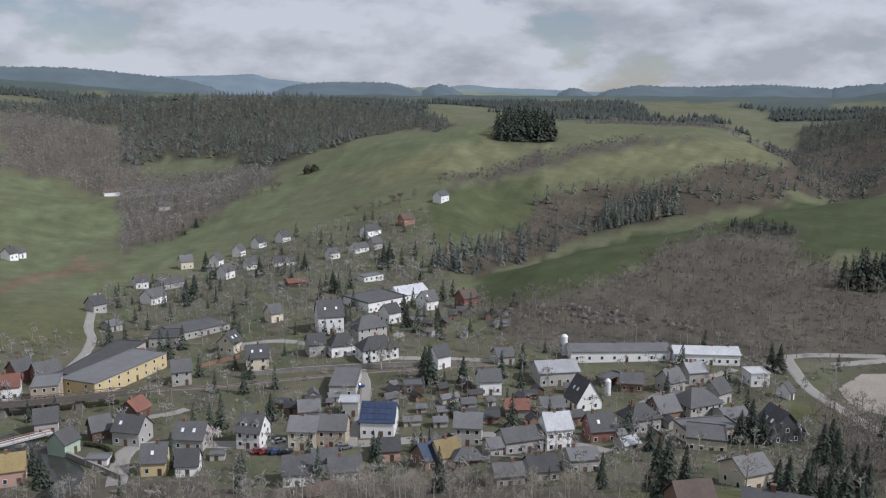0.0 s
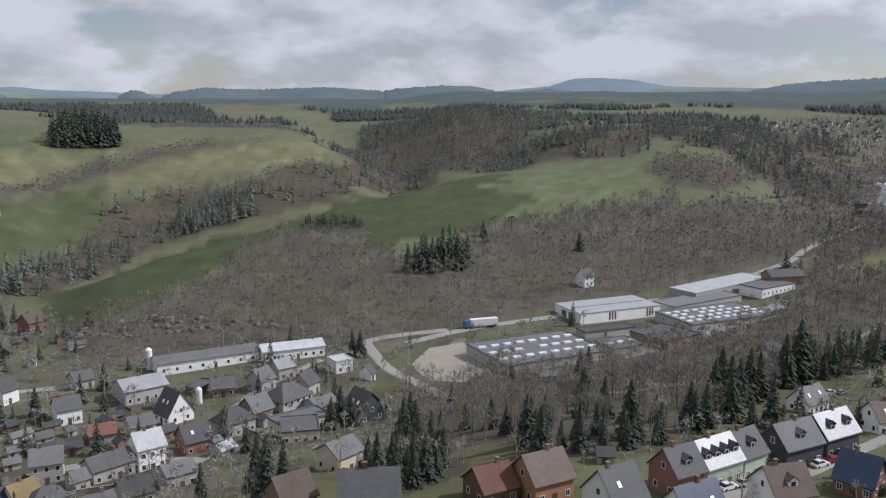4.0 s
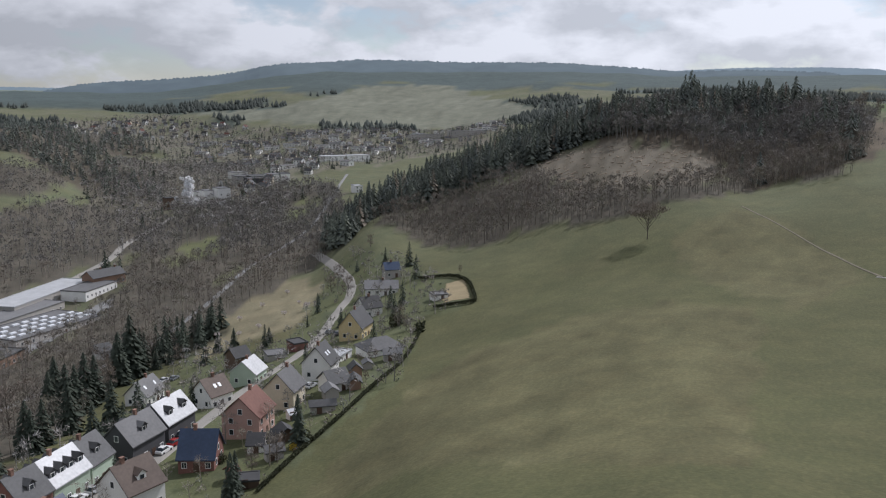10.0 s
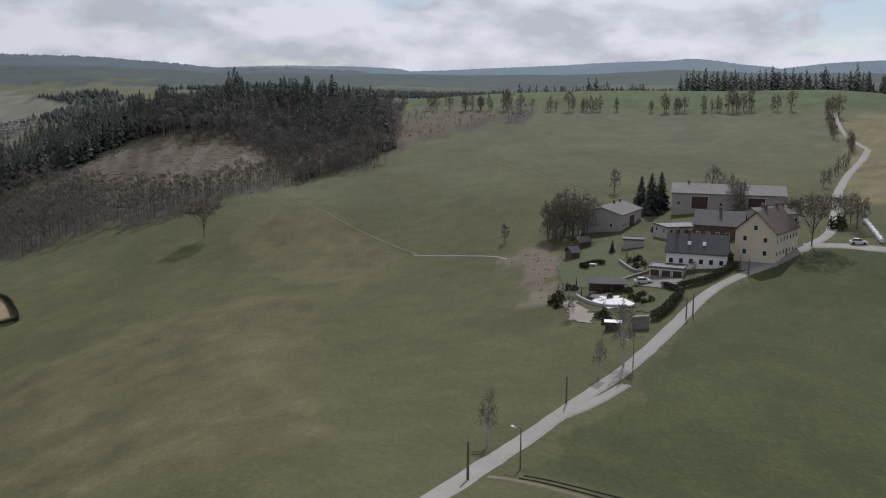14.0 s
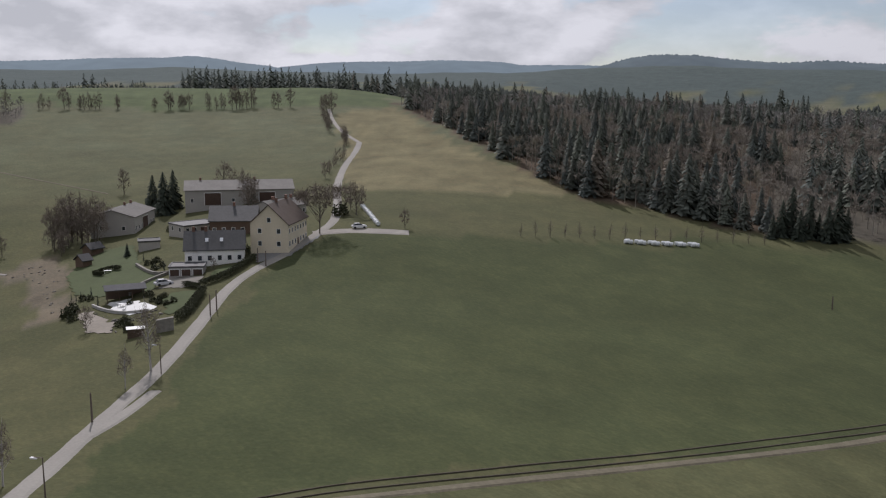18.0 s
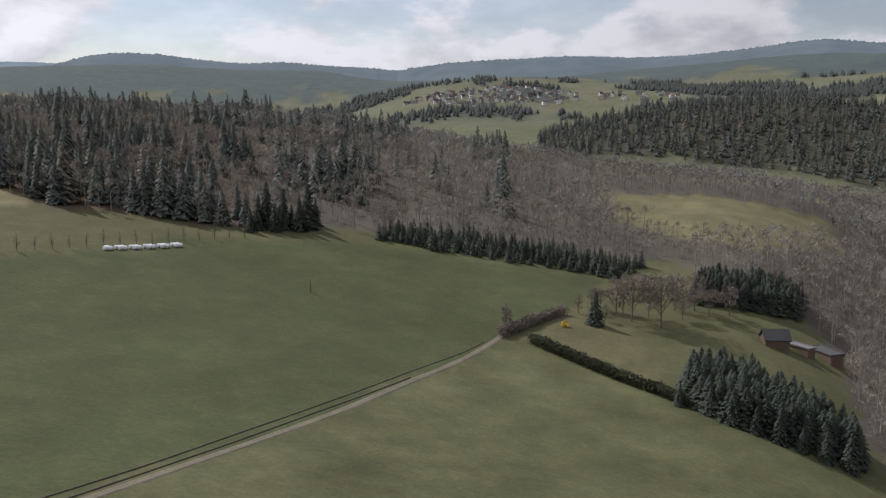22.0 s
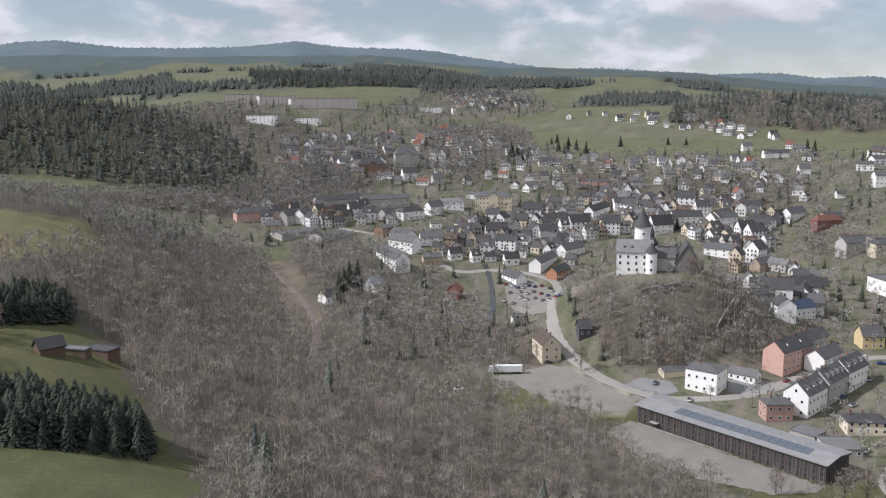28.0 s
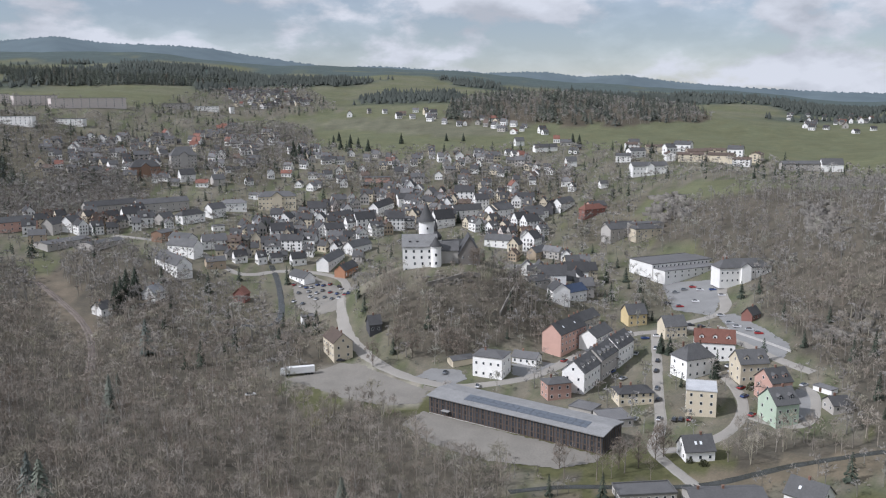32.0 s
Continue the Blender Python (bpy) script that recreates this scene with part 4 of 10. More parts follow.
HOLES = [p for n, k, p in REGIONS if k in ("DRYHOLE", "GLADE", "CLEARCUT", "SAND", "CUT")]


def scatter(poly, spacing, seed, jitter=0.45):
    lo, hi = poly.min(0), poly.max(0)
    gx, gy = np.meshgrid(np.arange(lo[0], hi[0], spacing), np.arange(lo[1], hi[1], spacing))
    r = np.random.RandomState(seed)
    p = np.column_stack([gx.ravel(), gy.ravel()]) + r.uniform(-jitter, jitter, (gx.size, 2)) * spacing
    p = p[inside(p[:, 0], p[:, 1], poly)]
    for h in HOLES:
        p = p[~inside(p[:, 0], p[:, 1], h)]
    return p


WOOD_HEIGHTS = {"conifers_garden": (7, 10.5), "conifers_garden_b": (7, 10), "conifers_street": (8, 12), "wood_valley": (11.5, 14), "wood_foot": (6.5, 8), "forest_near": (13.5, 17.5), "forest_west": (13, 17), "hill_top": (15, 19), "hill_bare": (11, 13),
                "clump_slope": (12, 18), "clump_side": (6, 6), "wood_slope": (11, 13), "castle_wood": (11, 12), "rock_hill_wood": (13, 14), "hedge_band": (8, 9), "hedge_thin": (5, 6), "patch_hedge": (5, 6), "patch_end": (10, 12), "hill_edge": (12, 16), "hill_row": (9, 11), "upper_patch": (9, 12), "hill_conifers": (12, 16.5),
                "skyline_spruces": (14, 22), "clump_hilltop": (15, 24), "wood_left": (13, 16), "hollow_wood": (10, 13), "hollow_spruces": (10, 14), "flank_wood": (11, 14), "hollow_floor": (11, 13), "gully_wood": (10, 12), "conifer_hill": (11, 14), "hill_skirt": (10, 12), "crest_wood": (11, 13), "crest_spruces": (11, 14), "crest_right": (11, 14), "crest_shoulder": (11, 13), "gully_left": (10, 12), "left_forest": (12, 15), "dome_wood": (12, 14), "vale_wood": (11, 13)}


# bare woods lying under cloud shadow carry that shade in their twig tone
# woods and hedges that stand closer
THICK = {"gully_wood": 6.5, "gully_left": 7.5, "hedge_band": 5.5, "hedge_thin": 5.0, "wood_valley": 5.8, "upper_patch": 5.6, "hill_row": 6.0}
# same needle tones darkened on the southern hills, cloud shade put into colour
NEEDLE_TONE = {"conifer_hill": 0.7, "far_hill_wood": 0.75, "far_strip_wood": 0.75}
# 0.72 puts the cloud shadow into the twig colour
CLOUD_SHADE = {n: 0.72 for n in ("wood_slope", "hollow_wood", "hollow_floor", "flank_wood", "hedge_band", "upper_patch", "crest_wood", "crest_spruces", "crest_right", "left_forest", "crest_shoulder", "wood_left", "vale_wood", "dome_wood", "hill_bare", "hill_top", "wood_valley")}


def wood(name, poly, kind, seed):
    hb, hc = WOOD_HEIGHTS.get(name, (13.0, 18.0))
    r = np.random.RandomState(seed)
    for lo, hi, step, bare, con in ((0, 320, 6.0, BARE_NEAR, CON_NEAR), (320, 520, 6.6, BARE_FINE, CON_NEAR if kind == "FOREST" else CON_MID), (520, 720, 7.2, BARE_MID, CON_MID), (720, 2200, 10.8, BARE_FAR, CON_FAR)):
        p = scatter(poly, (4.0 if name.startswith("hill_") else 4.8) if name.startswith(("conifers_", "clump", "hollow_spruces", "skyline", "hill_", "castle")) else 5.6 if kind == "FOREST" else THICK.get(name, step), seed)
        d = np.hypot(p[:, 0], p[:, 1])
        p = p[(d >= lo) & (d < hi)]
        if len(p) == 0:
            continue
        v = waves(p[:, 0], p[:, 1], 90, seed + 7) + r.uniform(-1, 1, len(p)) * (0.35 if kind in ("BARE", "CON") else 0.9)
        share = {"BARE": 1.7, "MIX": 0.35, "MIX2": 0.55, "MIX3": 0.95, "CON": -0.75 if name.startswith("conifers_") else -9, "FOREST": 0.5, "DARK": -0.6, "DARK2": -0.15}[kind]
        if name == "forest_west":
            # spruces stand among the bare trees on the southern side
            share = np.where(np.degrees(np.arctan2(p[:, 0], p[:, 1])) % 360 < 168, 0.75, 1.7)
            v = v + r.uniform(-0.7, 0.7, len(p))
        is_con = v > share
        h = r.uniform(0.6, 1.12, len(p)) * (1 + 0.2 * waves(p[:, 0], p[:, 1], 30, 61))
        plant("bare_wood", bare, p[~is_con], h[~is_con] * hb, M_TWIGS, "leafless grey-brown deciduous trees of a hillside wood", seed=seed, dim=CLOUD_SHADE.get(name, 1.0))
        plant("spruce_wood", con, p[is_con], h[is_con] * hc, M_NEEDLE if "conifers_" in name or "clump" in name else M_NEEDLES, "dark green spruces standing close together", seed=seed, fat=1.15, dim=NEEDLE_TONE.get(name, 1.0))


for _i, (_n, _k, _p) in enumerate(REGIONS):
    if _k in ("BARE", "MIX", "MIX2", "MIX3", "CON", "FOREST", "DARK", "DARK2"):
        wood(_n, _p, _k, 100 + _i)
    elif _k == "SCRUB":
        _q = scatter(_p, 7.0, 100 + _i)
        plant("bare_scrub", BARE_MID, _q, np.random.RandomState(7).uniform(2, 5.5, len(_q)), M_TWIGS, "low leafless scrub on brown ground", "shrubs", seed=5)
    elif _k == "YOUNG":
        _q = scatter(_p, 2.9, 100 + _i)
        plant("young_spruces", CON_MID, _q, np.random.RandomState(5).uniform(3, 6.5, len(_q)), M_NEEDLE, "plantation of young blue-green spruces", seed=3, fat=1.5)
    elif _k == "CON2":
        _q = scatter(_p, 2.5, 100 + _i)
        plant("spruce_clump", CON_NEAR, _q, np.random.RandomState(6).uniform(7, 9.5, len(_q)), M_NEEDLE, "clump of dark spruces at the meadow's edge", seed=4, fat=1.8)


# ---- far hills ----
RIDGE_WORDS = {"wood": "dark wooded ridge of hills in the distance", "blue": "hazy blue range of hills on the horizon", "fields": "pale distant hillside with fields"}


def ridge(kind, distance, *crest):
    """A long hill: its crest is given by bearings and heights, its front falls towards the valley."""
    b0, z0 = np.array(crest, float).T
    n = max(12, int((b0[-1] - b0[0]) / 0.065))
    b = np.linspace(b0[0], b0[-1], n)
    z = np.interp(b, b0, z0)
    k = np.exp(-0.5 * (np.arange(-9, 10) / 4.0) ** 2)
    z = np.convolve(np.pad(z, 9, mode="edge"), k / k.sum(), mode="valid")
    r = np.random.RandomState(int(distance + abs(b0[0]) * 10))
    tips = r.uniform(-1, 1, n) * (4.0 if kind == "wood" else 1.6)
    ends = np.clip(np.minimum(b - b[0], b[-1] - b) / 0.8, 0, 1)
    V = []
    for back, drop in ((-700, 190), (-380, 90), (-150, 26), (-50, 9), (-12, 3), (0, 0), (160, 60), (300, 260)):
        a = np.radians(b)
        d = distance + back + 40 * np.sin(b * 0.9)
        zz = z - drop - 12 * (1 - ends) + (tips if back == 0 else 0)
        V.append(np.column_stack([d * np.sin(a), d * np.cos(a), zz]))
    m = len(V)
    V = np.stack(V, 1).reshape(-1, 3)
    q = [(i * m + c, i * m + c + 1, (i + 1) * m + c + 1, (i + 1) * m + c) for i in range(n - 1) for c in range(m - 1)]
    me = bpy.data.meshes.new("backdrop")
    me.from_pydata([tuple(v) for v in V], [], q)
    me.polygons.foreach_set("use_smooth", np.ones(len(me.polygons), bool))
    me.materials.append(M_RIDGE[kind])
    tagged(new("backdrop", me), RIDGE_WORDS[kind], "hills", kind="structure")


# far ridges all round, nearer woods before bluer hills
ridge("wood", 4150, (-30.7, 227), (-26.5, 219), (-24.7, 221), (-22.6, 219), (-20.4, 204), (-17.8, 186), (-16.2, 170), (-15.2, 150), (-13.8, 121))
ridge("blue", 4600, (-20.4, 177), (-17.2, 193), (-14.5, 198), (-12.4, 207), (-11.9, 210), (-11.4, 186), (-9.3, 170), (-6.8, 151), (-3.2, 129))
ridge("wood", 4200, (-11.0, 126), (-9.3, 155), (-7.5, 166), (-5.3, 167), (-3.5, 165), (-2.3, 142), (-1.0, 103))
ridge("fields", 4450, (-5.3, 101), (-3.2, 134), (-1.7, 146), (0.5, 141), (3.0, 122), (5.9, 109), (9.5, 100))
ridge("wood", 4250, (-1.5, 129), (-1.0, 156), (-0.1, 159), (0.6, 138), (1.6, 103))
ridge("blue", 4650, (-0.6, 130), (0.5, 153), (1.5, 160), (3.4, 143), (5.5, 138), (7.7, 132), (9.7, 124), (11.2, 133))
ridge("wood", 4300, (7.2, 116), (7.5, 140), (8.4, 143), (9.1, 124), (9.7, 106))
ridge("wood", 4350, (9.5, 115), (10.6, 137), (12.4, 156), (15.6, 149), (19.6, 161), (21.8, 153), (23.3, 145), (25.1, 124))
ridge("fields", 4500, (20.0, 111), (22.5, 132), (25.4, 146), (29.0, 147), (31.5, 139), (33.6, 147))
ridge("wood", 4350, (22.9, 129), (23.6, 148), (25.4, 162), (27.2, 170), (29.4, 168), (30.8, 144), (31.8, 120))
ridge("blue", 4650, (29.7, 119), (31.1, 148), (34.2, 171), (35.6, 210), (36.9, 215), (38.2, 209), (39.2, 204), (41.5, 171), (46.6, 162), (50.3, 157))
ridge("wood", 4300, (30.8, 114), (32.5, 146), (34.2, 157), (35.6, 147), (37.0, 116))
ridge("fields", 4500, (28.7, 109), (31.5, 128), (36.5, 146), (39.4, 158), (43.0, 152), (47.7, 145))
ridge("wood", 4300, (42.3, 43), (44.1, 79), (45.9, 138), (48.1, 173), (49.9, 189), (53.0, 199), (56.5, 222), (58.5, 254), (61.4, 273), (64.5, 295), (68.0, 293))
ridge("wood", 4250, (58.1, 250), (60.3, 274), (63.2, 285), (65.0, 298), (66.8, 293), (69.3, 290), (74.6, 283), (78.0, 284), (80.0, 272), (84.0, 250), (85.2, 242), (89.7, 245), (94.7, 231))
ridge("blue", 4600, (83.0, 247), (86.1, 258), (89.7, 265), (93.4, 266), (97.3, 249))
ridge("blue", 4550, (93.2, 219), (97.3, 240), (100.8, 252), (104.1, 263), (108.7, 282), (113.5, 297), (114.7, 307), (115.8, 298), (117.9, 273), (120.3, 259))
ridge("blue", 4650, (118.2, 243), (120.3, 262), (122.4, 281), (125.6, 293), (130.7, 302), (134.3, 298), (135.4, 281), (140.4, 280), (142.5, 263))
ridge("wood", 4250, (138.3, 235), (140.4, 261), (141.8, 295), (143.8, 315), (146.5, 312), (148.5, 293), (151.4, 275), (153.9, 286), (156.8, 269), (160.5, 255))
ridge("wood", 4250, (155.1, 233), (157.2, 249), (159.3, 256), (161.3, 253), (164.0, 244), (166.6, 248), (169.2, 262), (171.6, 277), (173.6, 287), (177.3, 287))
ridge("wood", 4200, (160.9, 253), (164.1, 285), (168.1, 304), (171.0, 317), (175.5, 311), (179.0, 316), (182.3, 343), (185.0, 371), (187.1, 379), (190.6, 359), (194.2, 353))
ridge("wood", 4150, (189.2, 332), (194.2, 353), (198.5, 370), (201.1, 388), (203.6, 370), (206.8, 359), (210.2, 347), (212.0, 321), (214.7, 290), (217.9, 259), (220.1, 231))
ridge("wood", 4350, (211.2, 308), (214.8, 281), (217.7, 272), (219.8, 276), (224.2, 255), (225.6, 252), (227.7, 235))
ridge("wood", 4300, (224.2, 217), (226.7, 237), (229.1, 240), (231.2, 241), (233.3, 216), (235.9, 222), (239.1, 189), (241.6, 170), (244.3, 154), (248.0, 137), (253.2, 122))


# ---- buildings ----
WALLS = {
    "w": ((0.80, 0.79, 0.76), "white"), "c": ((0.62, 0.55, 0.42), "cream"), "y": ((0.62, 0.50, 0.28), "yellow"), "p": ((0.48, 0.31, 0.255), "pink"),
    "r": ((0.22, 0.11, 0.09), "red brick"), "o": ((0.38, 0.20, 0.12), "orange"), "g": ((0.40, 0.48, 0.38), "pale green"), "b": ((0.13, 0.09, 0.065), "brown timber"),
    # q is the castle hall's wall with its shade mixed into the colour
    "h": ((0.62, 0.56, 0.52), "pale pinkish"), "q": ((0.20, 0.185, 0.17), "dark stone"), "k": ((0.40, 0.38, 0.35), "grey"), "d": ((0.075, 0.075, 0.08), "dark slate-clad"), "t": ((0.42, 0.34, 0.25), "tan"), "n": ((0.26, 0.17, 0.12), "brown"),
}
ROOFS = {
    "e": ((0.15, 0.142, 0.13), 0.85, "weathered fibre-cement"),
    # v paints the sheen of the castle wing's roof as a lighter grey
    "v": ((0.25, 0.25, 0.246), 0.6, "pale slate"),
    # l is light metal, and also sun glare painted white on slate roofs
    "s": ((0.088, 0.088, 0.088), 0.7, "dark slate"), "l": ((0.40, 0.405, 0.41), 0.4, "light sheet-metal"), "r": ((0.17, 0.08, 0.06), 0.7, "red tiled"), "b": ((0.035, 0.05, 0.085), 0.3, "blue-black"),
    "n": ((0.115, 0.088, 0.072), 0.7, "brown tiled"), "o": ((0.22, 0.17, 0.08), 0.8, "mossy ochre"), "g": ((0.135, 0.134, 0.134), 0.65, "grey"), "d": ((0.062, 0.062, 0.063), 0.7, "near-black slate"),
}
M_WALL = {k: material("render_" + v[1].replace(" ", "_").replace("-", "_"), v[0], 0.85, 0.10, 3.0, 0.3, 0.15, vary=0.10) for k, v in WALLS.items()}


def roof_material(name, colour, rough):
    """Rows of slates or tiles as fine relief over the stained base."""
    m = material("roof_" + name.replace(" ", "_").replace("-", "_"), colour, rough, 0.22, 1.6, 0.25, 0.25, vary=0.28, spec=0.25)
    return m


M_ROOF = {k: roof_material(v[2], v[0], v[1]) for k, v in ROOFS.items()}
M_FRAME = material("window_paint", (0.78, 0.78, 0.76), 0.5, 0.05, 4.0, 0.5, 0)
M_PANE = material("window_glass", (0.035, 0.042, 0.05), 0.08, 0.15, 1.0, 0.2, 0, spec=0.6, vary=0.3)
M_CHIMNEY = material("chimney_brick", (0.20, 0.12, 0.09), 0.9, 0.25, 6.0, 0.8, 0.3, vary=0.2)
M_DOOR = material("door_wood", (0.11, 0.07, 0.05), 0.6, 0.2, 5.0, 0.5, 0.2, vary=0.3)
M_GLARE = material("skylight_glass", (0.72, 0.74, 0.76), 0.25, 0.08, 2.0, 0.3, 0, spec=0.6)
M_SOLAR = material("solar_glass", (0.030, 0.045, 0.095), 0.18, 0.15, 2.0, 0.3, 0, spec=0.6, vary=0.15)


def boxes(*bs):
    """Vertices and faces of boxes (x0, y0, z0, x1, y1, z1)."""
    V, Fs = [], []
    for x0, y0, z0, x1, y1, z1 in bs:
        n = len(V)
        V += [(x0, y0, z0), (x1, y0, z0), (x1, y1, z0), (x0, y1, z0), (x0, y0, z1), (x1, y0, z1), (x1, y1, z1), (x0, y1, z1)]
        Fs += [tuple(n + i for i in f) for f in ((3, 2, 1, 0), (4, 5, 6, 7), (0, 1, 5, 4), (1, 2, 6, 5), (2, 3, 7, 6), (3, 0, 4, 7))]
    return V, Fs


def solid(name, VF, *mats):
    me = bpy.data.meshes.new(name)
    me.from_pydata([tuple(map(float, v)) for v in VF[0]], [], VF[1])
    for m in mats:
        me.materials.append(m)
    me.update()
    return me


def part(name, mesh, parent, at=None, label=""):
    ob = new(name, mesh)
    ob.parent = parent
    if at is not None:
        ob.matrix_basis = at
    if label:
        ob["label"] = label
    return ob


def thing(name, x, y, rot, label, category, group="", z=None):
    e = new(name)
    e.empty_display_size = 0.3
    e.matrix_basis = pose(x, y, float(ground(x, y)) if z is None else z, 0, 0, rot)
    return tagged(e, label, category, group)


# one window: a frame standing 6 cm proud with a recessed pane, facing -y, 1 m wide and 1.35 m high
FRAME_MESH = solid("window_frame", boxes((-0.55, -0.07, 0, 0.55, 0.03, 0.09), (-0.55, -0.07, 1.26, 0.55, 0.03, 1.35), (-0.55, -0.07, 0.09, -0.46, 0.03, 1.26), (0.46, -0.07, 0.09, 0.55, 0.03, 1.26), (-0.035, -0.06, 0.09, 0.035, 0.03, 1.26)), M_FRAME)
PANE_MESH = solid("pane", boxes((-0.46, -0.02, 0.09, 0.46, 0.02, 1.26)), M_PANE)
_wv, _wf = boxes((-0.55, -0.06, 0, 0.55, 0.03, 0.09), (-0.55, -0.06, 1.26, 0.55, 0.03, 1.35), (-0.55, -0.06, 0.09, -0.46, 0.03, 1.26), (0.46, -0.06, 0.09, 0.55, 0.03, 1.26), (-0.46, -0.025, 0.09, 0.46, 0.02, 1.26))
WINDOW_MESH = solid("window", (_wv, _wf), M_FRAME, M_PANE)
for _p in WINDOW_MESH.polygons[24:]:
    _p.material_index = 1
DOOR_MESH = solid("door", boxes((-0.55, -0.06, 0, 0.55, 0.03, 2.15), (-0.62, -0.09, -0.05, 0.62, 0.03, 0.0)), M_DOOR)
SKYLIGHT_MESH = solid("skylight", boxes((-0.4, -0.6, 0, 0.4, 0.6, 0.09)), M_GLARE)
HOUSES = []
MESH_CACHE = {}


def house_meshes(L, W, e, r, kind, wall, roof):
    l, w, o = L / 2, W / 2, 0.45
    if kind == "flat":
        wallm = solid("wall", boxes((-l, -w, -3.0, l, w, e - 0.25)), M_WALL[wall])
        t = 0.25
        roofm = solid("roof", boxes((-l - 0.2, -w - 0.2, e - t, l + 0.2, w + 0.2, e), (-l - 0.2, -w - 0.2, e, l + 0.2, -w + 0.1, e + r * 0.5), (-l - 0.2, w - 0.1, e, l + 0.2, w + 0.2, e + r * 0.5),
                                (-l - 0.2, -w + 0.1, e, -l + 0.1, w - 0.1, e + r * 0.5), (l - 0.1, -w + 0.1, e, l + 0.2, w - 0.1, e + r * 0.5)), M_ROOF[roof])
        return wallm, roofm
    slope = r / w
    if kind == "hip":
        wallm = solid("wall", boxes((-l, -w, -3.0, l, w, e)), M_WALL[wall])
        i = max(l - w * 0.85, 0.25)
        a, b, d = l + o, w + o, e - o * slope
        V = [(-a, -b, d), (a, -b, d), (a, b, d), (-a, b, d), (-i, 0, e + r), (i, 0, e + r), (-a, -b, d - 0.22), (a, -b, d - 0.22), (a, b, d - 0.22), (-a, b, d - 0.22)]
        F_ = [(0, 1, 5, 4), (2, 3, 4, 5), (1, 2, 5), (3, 0, 4), (7, 6, 9, 8), (6, 7, 1, 0), (7, 8, 2, 1), (8, 9, 3, 2), (9, 6, 0, 3)]
        return wallm, solid("roof", (V, F_), M_ROOF[roof])
    V = [(-l, -w, -3.0), (l, -w, -3.0), (l, w, -3.0), (-l, w, -3.0), (-l, -w, e), (l, -w, e), (l, w, e), (-l, w, e), (-l, 0, e + r), (l, 0, e + r)]
    F_ = [(3, 2, 1, 0), (0, 1, 5, 4), (2, 3, 7, 6), (1, 2, 6, 9, 5), (3, 0, 4, 8, 7)]
    wallm = solid("wall", (V, F_), M_WALL[wall])
    a, b, d, t = l + 0.4, w + o, e - o * slope, 0.24
    V = [(-a, -b, d), (a, -b, d), (a, 0, e + r), (-a, 0, e + r), (a, b, d), (-a, b, d)]
    V = [(x, y, z + 0.05) for x, y, z in V] + [(x, y, z + 0.05 + t) for x, y, z in V]
    F_ = [(0, 3, 2, 1), (3, 5, 4, 2), (6, 7, 8, 9), (9, 8, 10, 11), (0, 1, 7, 6), (4, 5, 11, 10), (1, 2, 8, 7), (2, 4, 10, 8), (3, 0, 6, 9), (5, 3, 9, 11)]
    return wallm, solid("roof", (V, F_), M_ROOF[roof])


def gable(name, x0, x1, y0, y1, e, r, mat, over=0.5, along_x=True, thick=0.3):
    """A roof over a rectangle, its ridge along x or y."""
    cx, cy = (x0 + x1) / 2, (y0 + y1) / 2
    if along_x:
        V = [(x0 - over, y0 - over, e), (x1 + over, y0 - over, e), (x1 + over, cy, e + r), (x0 - over, cy, e + r), (x1 + over, y1 + over, e), (x0 - over, y1 + over, e)]
    else:
        V = [(x1 + over, y0 - over, e), (x1 + over, y1 + over, e), (cx, y1 + over, e + r), (cx, y0 - over, e + r), (x0 - over, y1 + over, e), (x0 - over, y0 - over, e)]
    V = V + [(a, b, c + thick) for a, b, c in V]
    F_ = [(0, 3, 2, 1), (3, 5, 4, 2), (6, 7, 8, 9), (9, 8, 10, 11), (0, 1, 7, 6), (4, 5, 11, 10), (1, 2, 8, 7), (2, 4, 10, 8), (3, 0, 6, 9), (5, 3, 9, 11)]
    return solid(name, (V, F_), mat)


def dormer(parent, x, side, L, W, e, r, wall, roof):
    """A gabled dormer on the slope at side -1 or 1."""
    w = W / 2
    y0, zf = side * w * 0.72, e + r * 0.22
    h, half, ridge = 1.5, 0.95, 0.75
    yb = side * w * 0.12
    V = [(x - half, y0, zf - 0.6), (x + half, y0, zf - 0.6), (x + half, y0, zf + h), (x - half, y0, zf + h), (x, y0, zf + h + ridge),
         (x - half, yb, zf - 0.6), (x + half, yb, zf - 0.6), (x + half, yb, zf + h), (x - half, yb, zf + h), (x, yb, zf + h + ridge)]
    F_ = [(0, 1, 2, 4, 3), (6, 5, 8, 9, 7), (1, 6, 7, 2), (5, 0, 3, 8)]
    d = part("dormer", solid("dormer", (V, F_), M_WALL[wall]), parent)
    o = side * 0.25
    V = [(x - half - 0.2, y0 + o, zf + h - 0.12), (x, y0 + o, zf + h + ridge + 0.05), (x + half + 0.2, y0 + o, zf + h - 0.12), (x - half - 0.2, yb, zf + h - 0.12), (x, yb, zf + h + ridge + 0.05), (x + half + 0.2, yb, zf + h - 0.12)]
    V = V + [(a, b, c + 0.15) for a, b, c in V]
    F_ = [(0, 1, 4, 3), (1, 2, 5, 4), (6, 9, 10, 7), (7, 10, 11, 8), (0, 6, 7, 1), (1, 7, 8, 2), (0, 3, 9, 6), (2, 8, 11, 5)]
    part("dormer_roof", solid("dormer_roof", (V, F_), M_ROOF[roof]), d)
    part("window", WINDOW_MESH, d, pose(x, y0, zf + 0.05, 0, 0, 0 if side < 0 else 180))


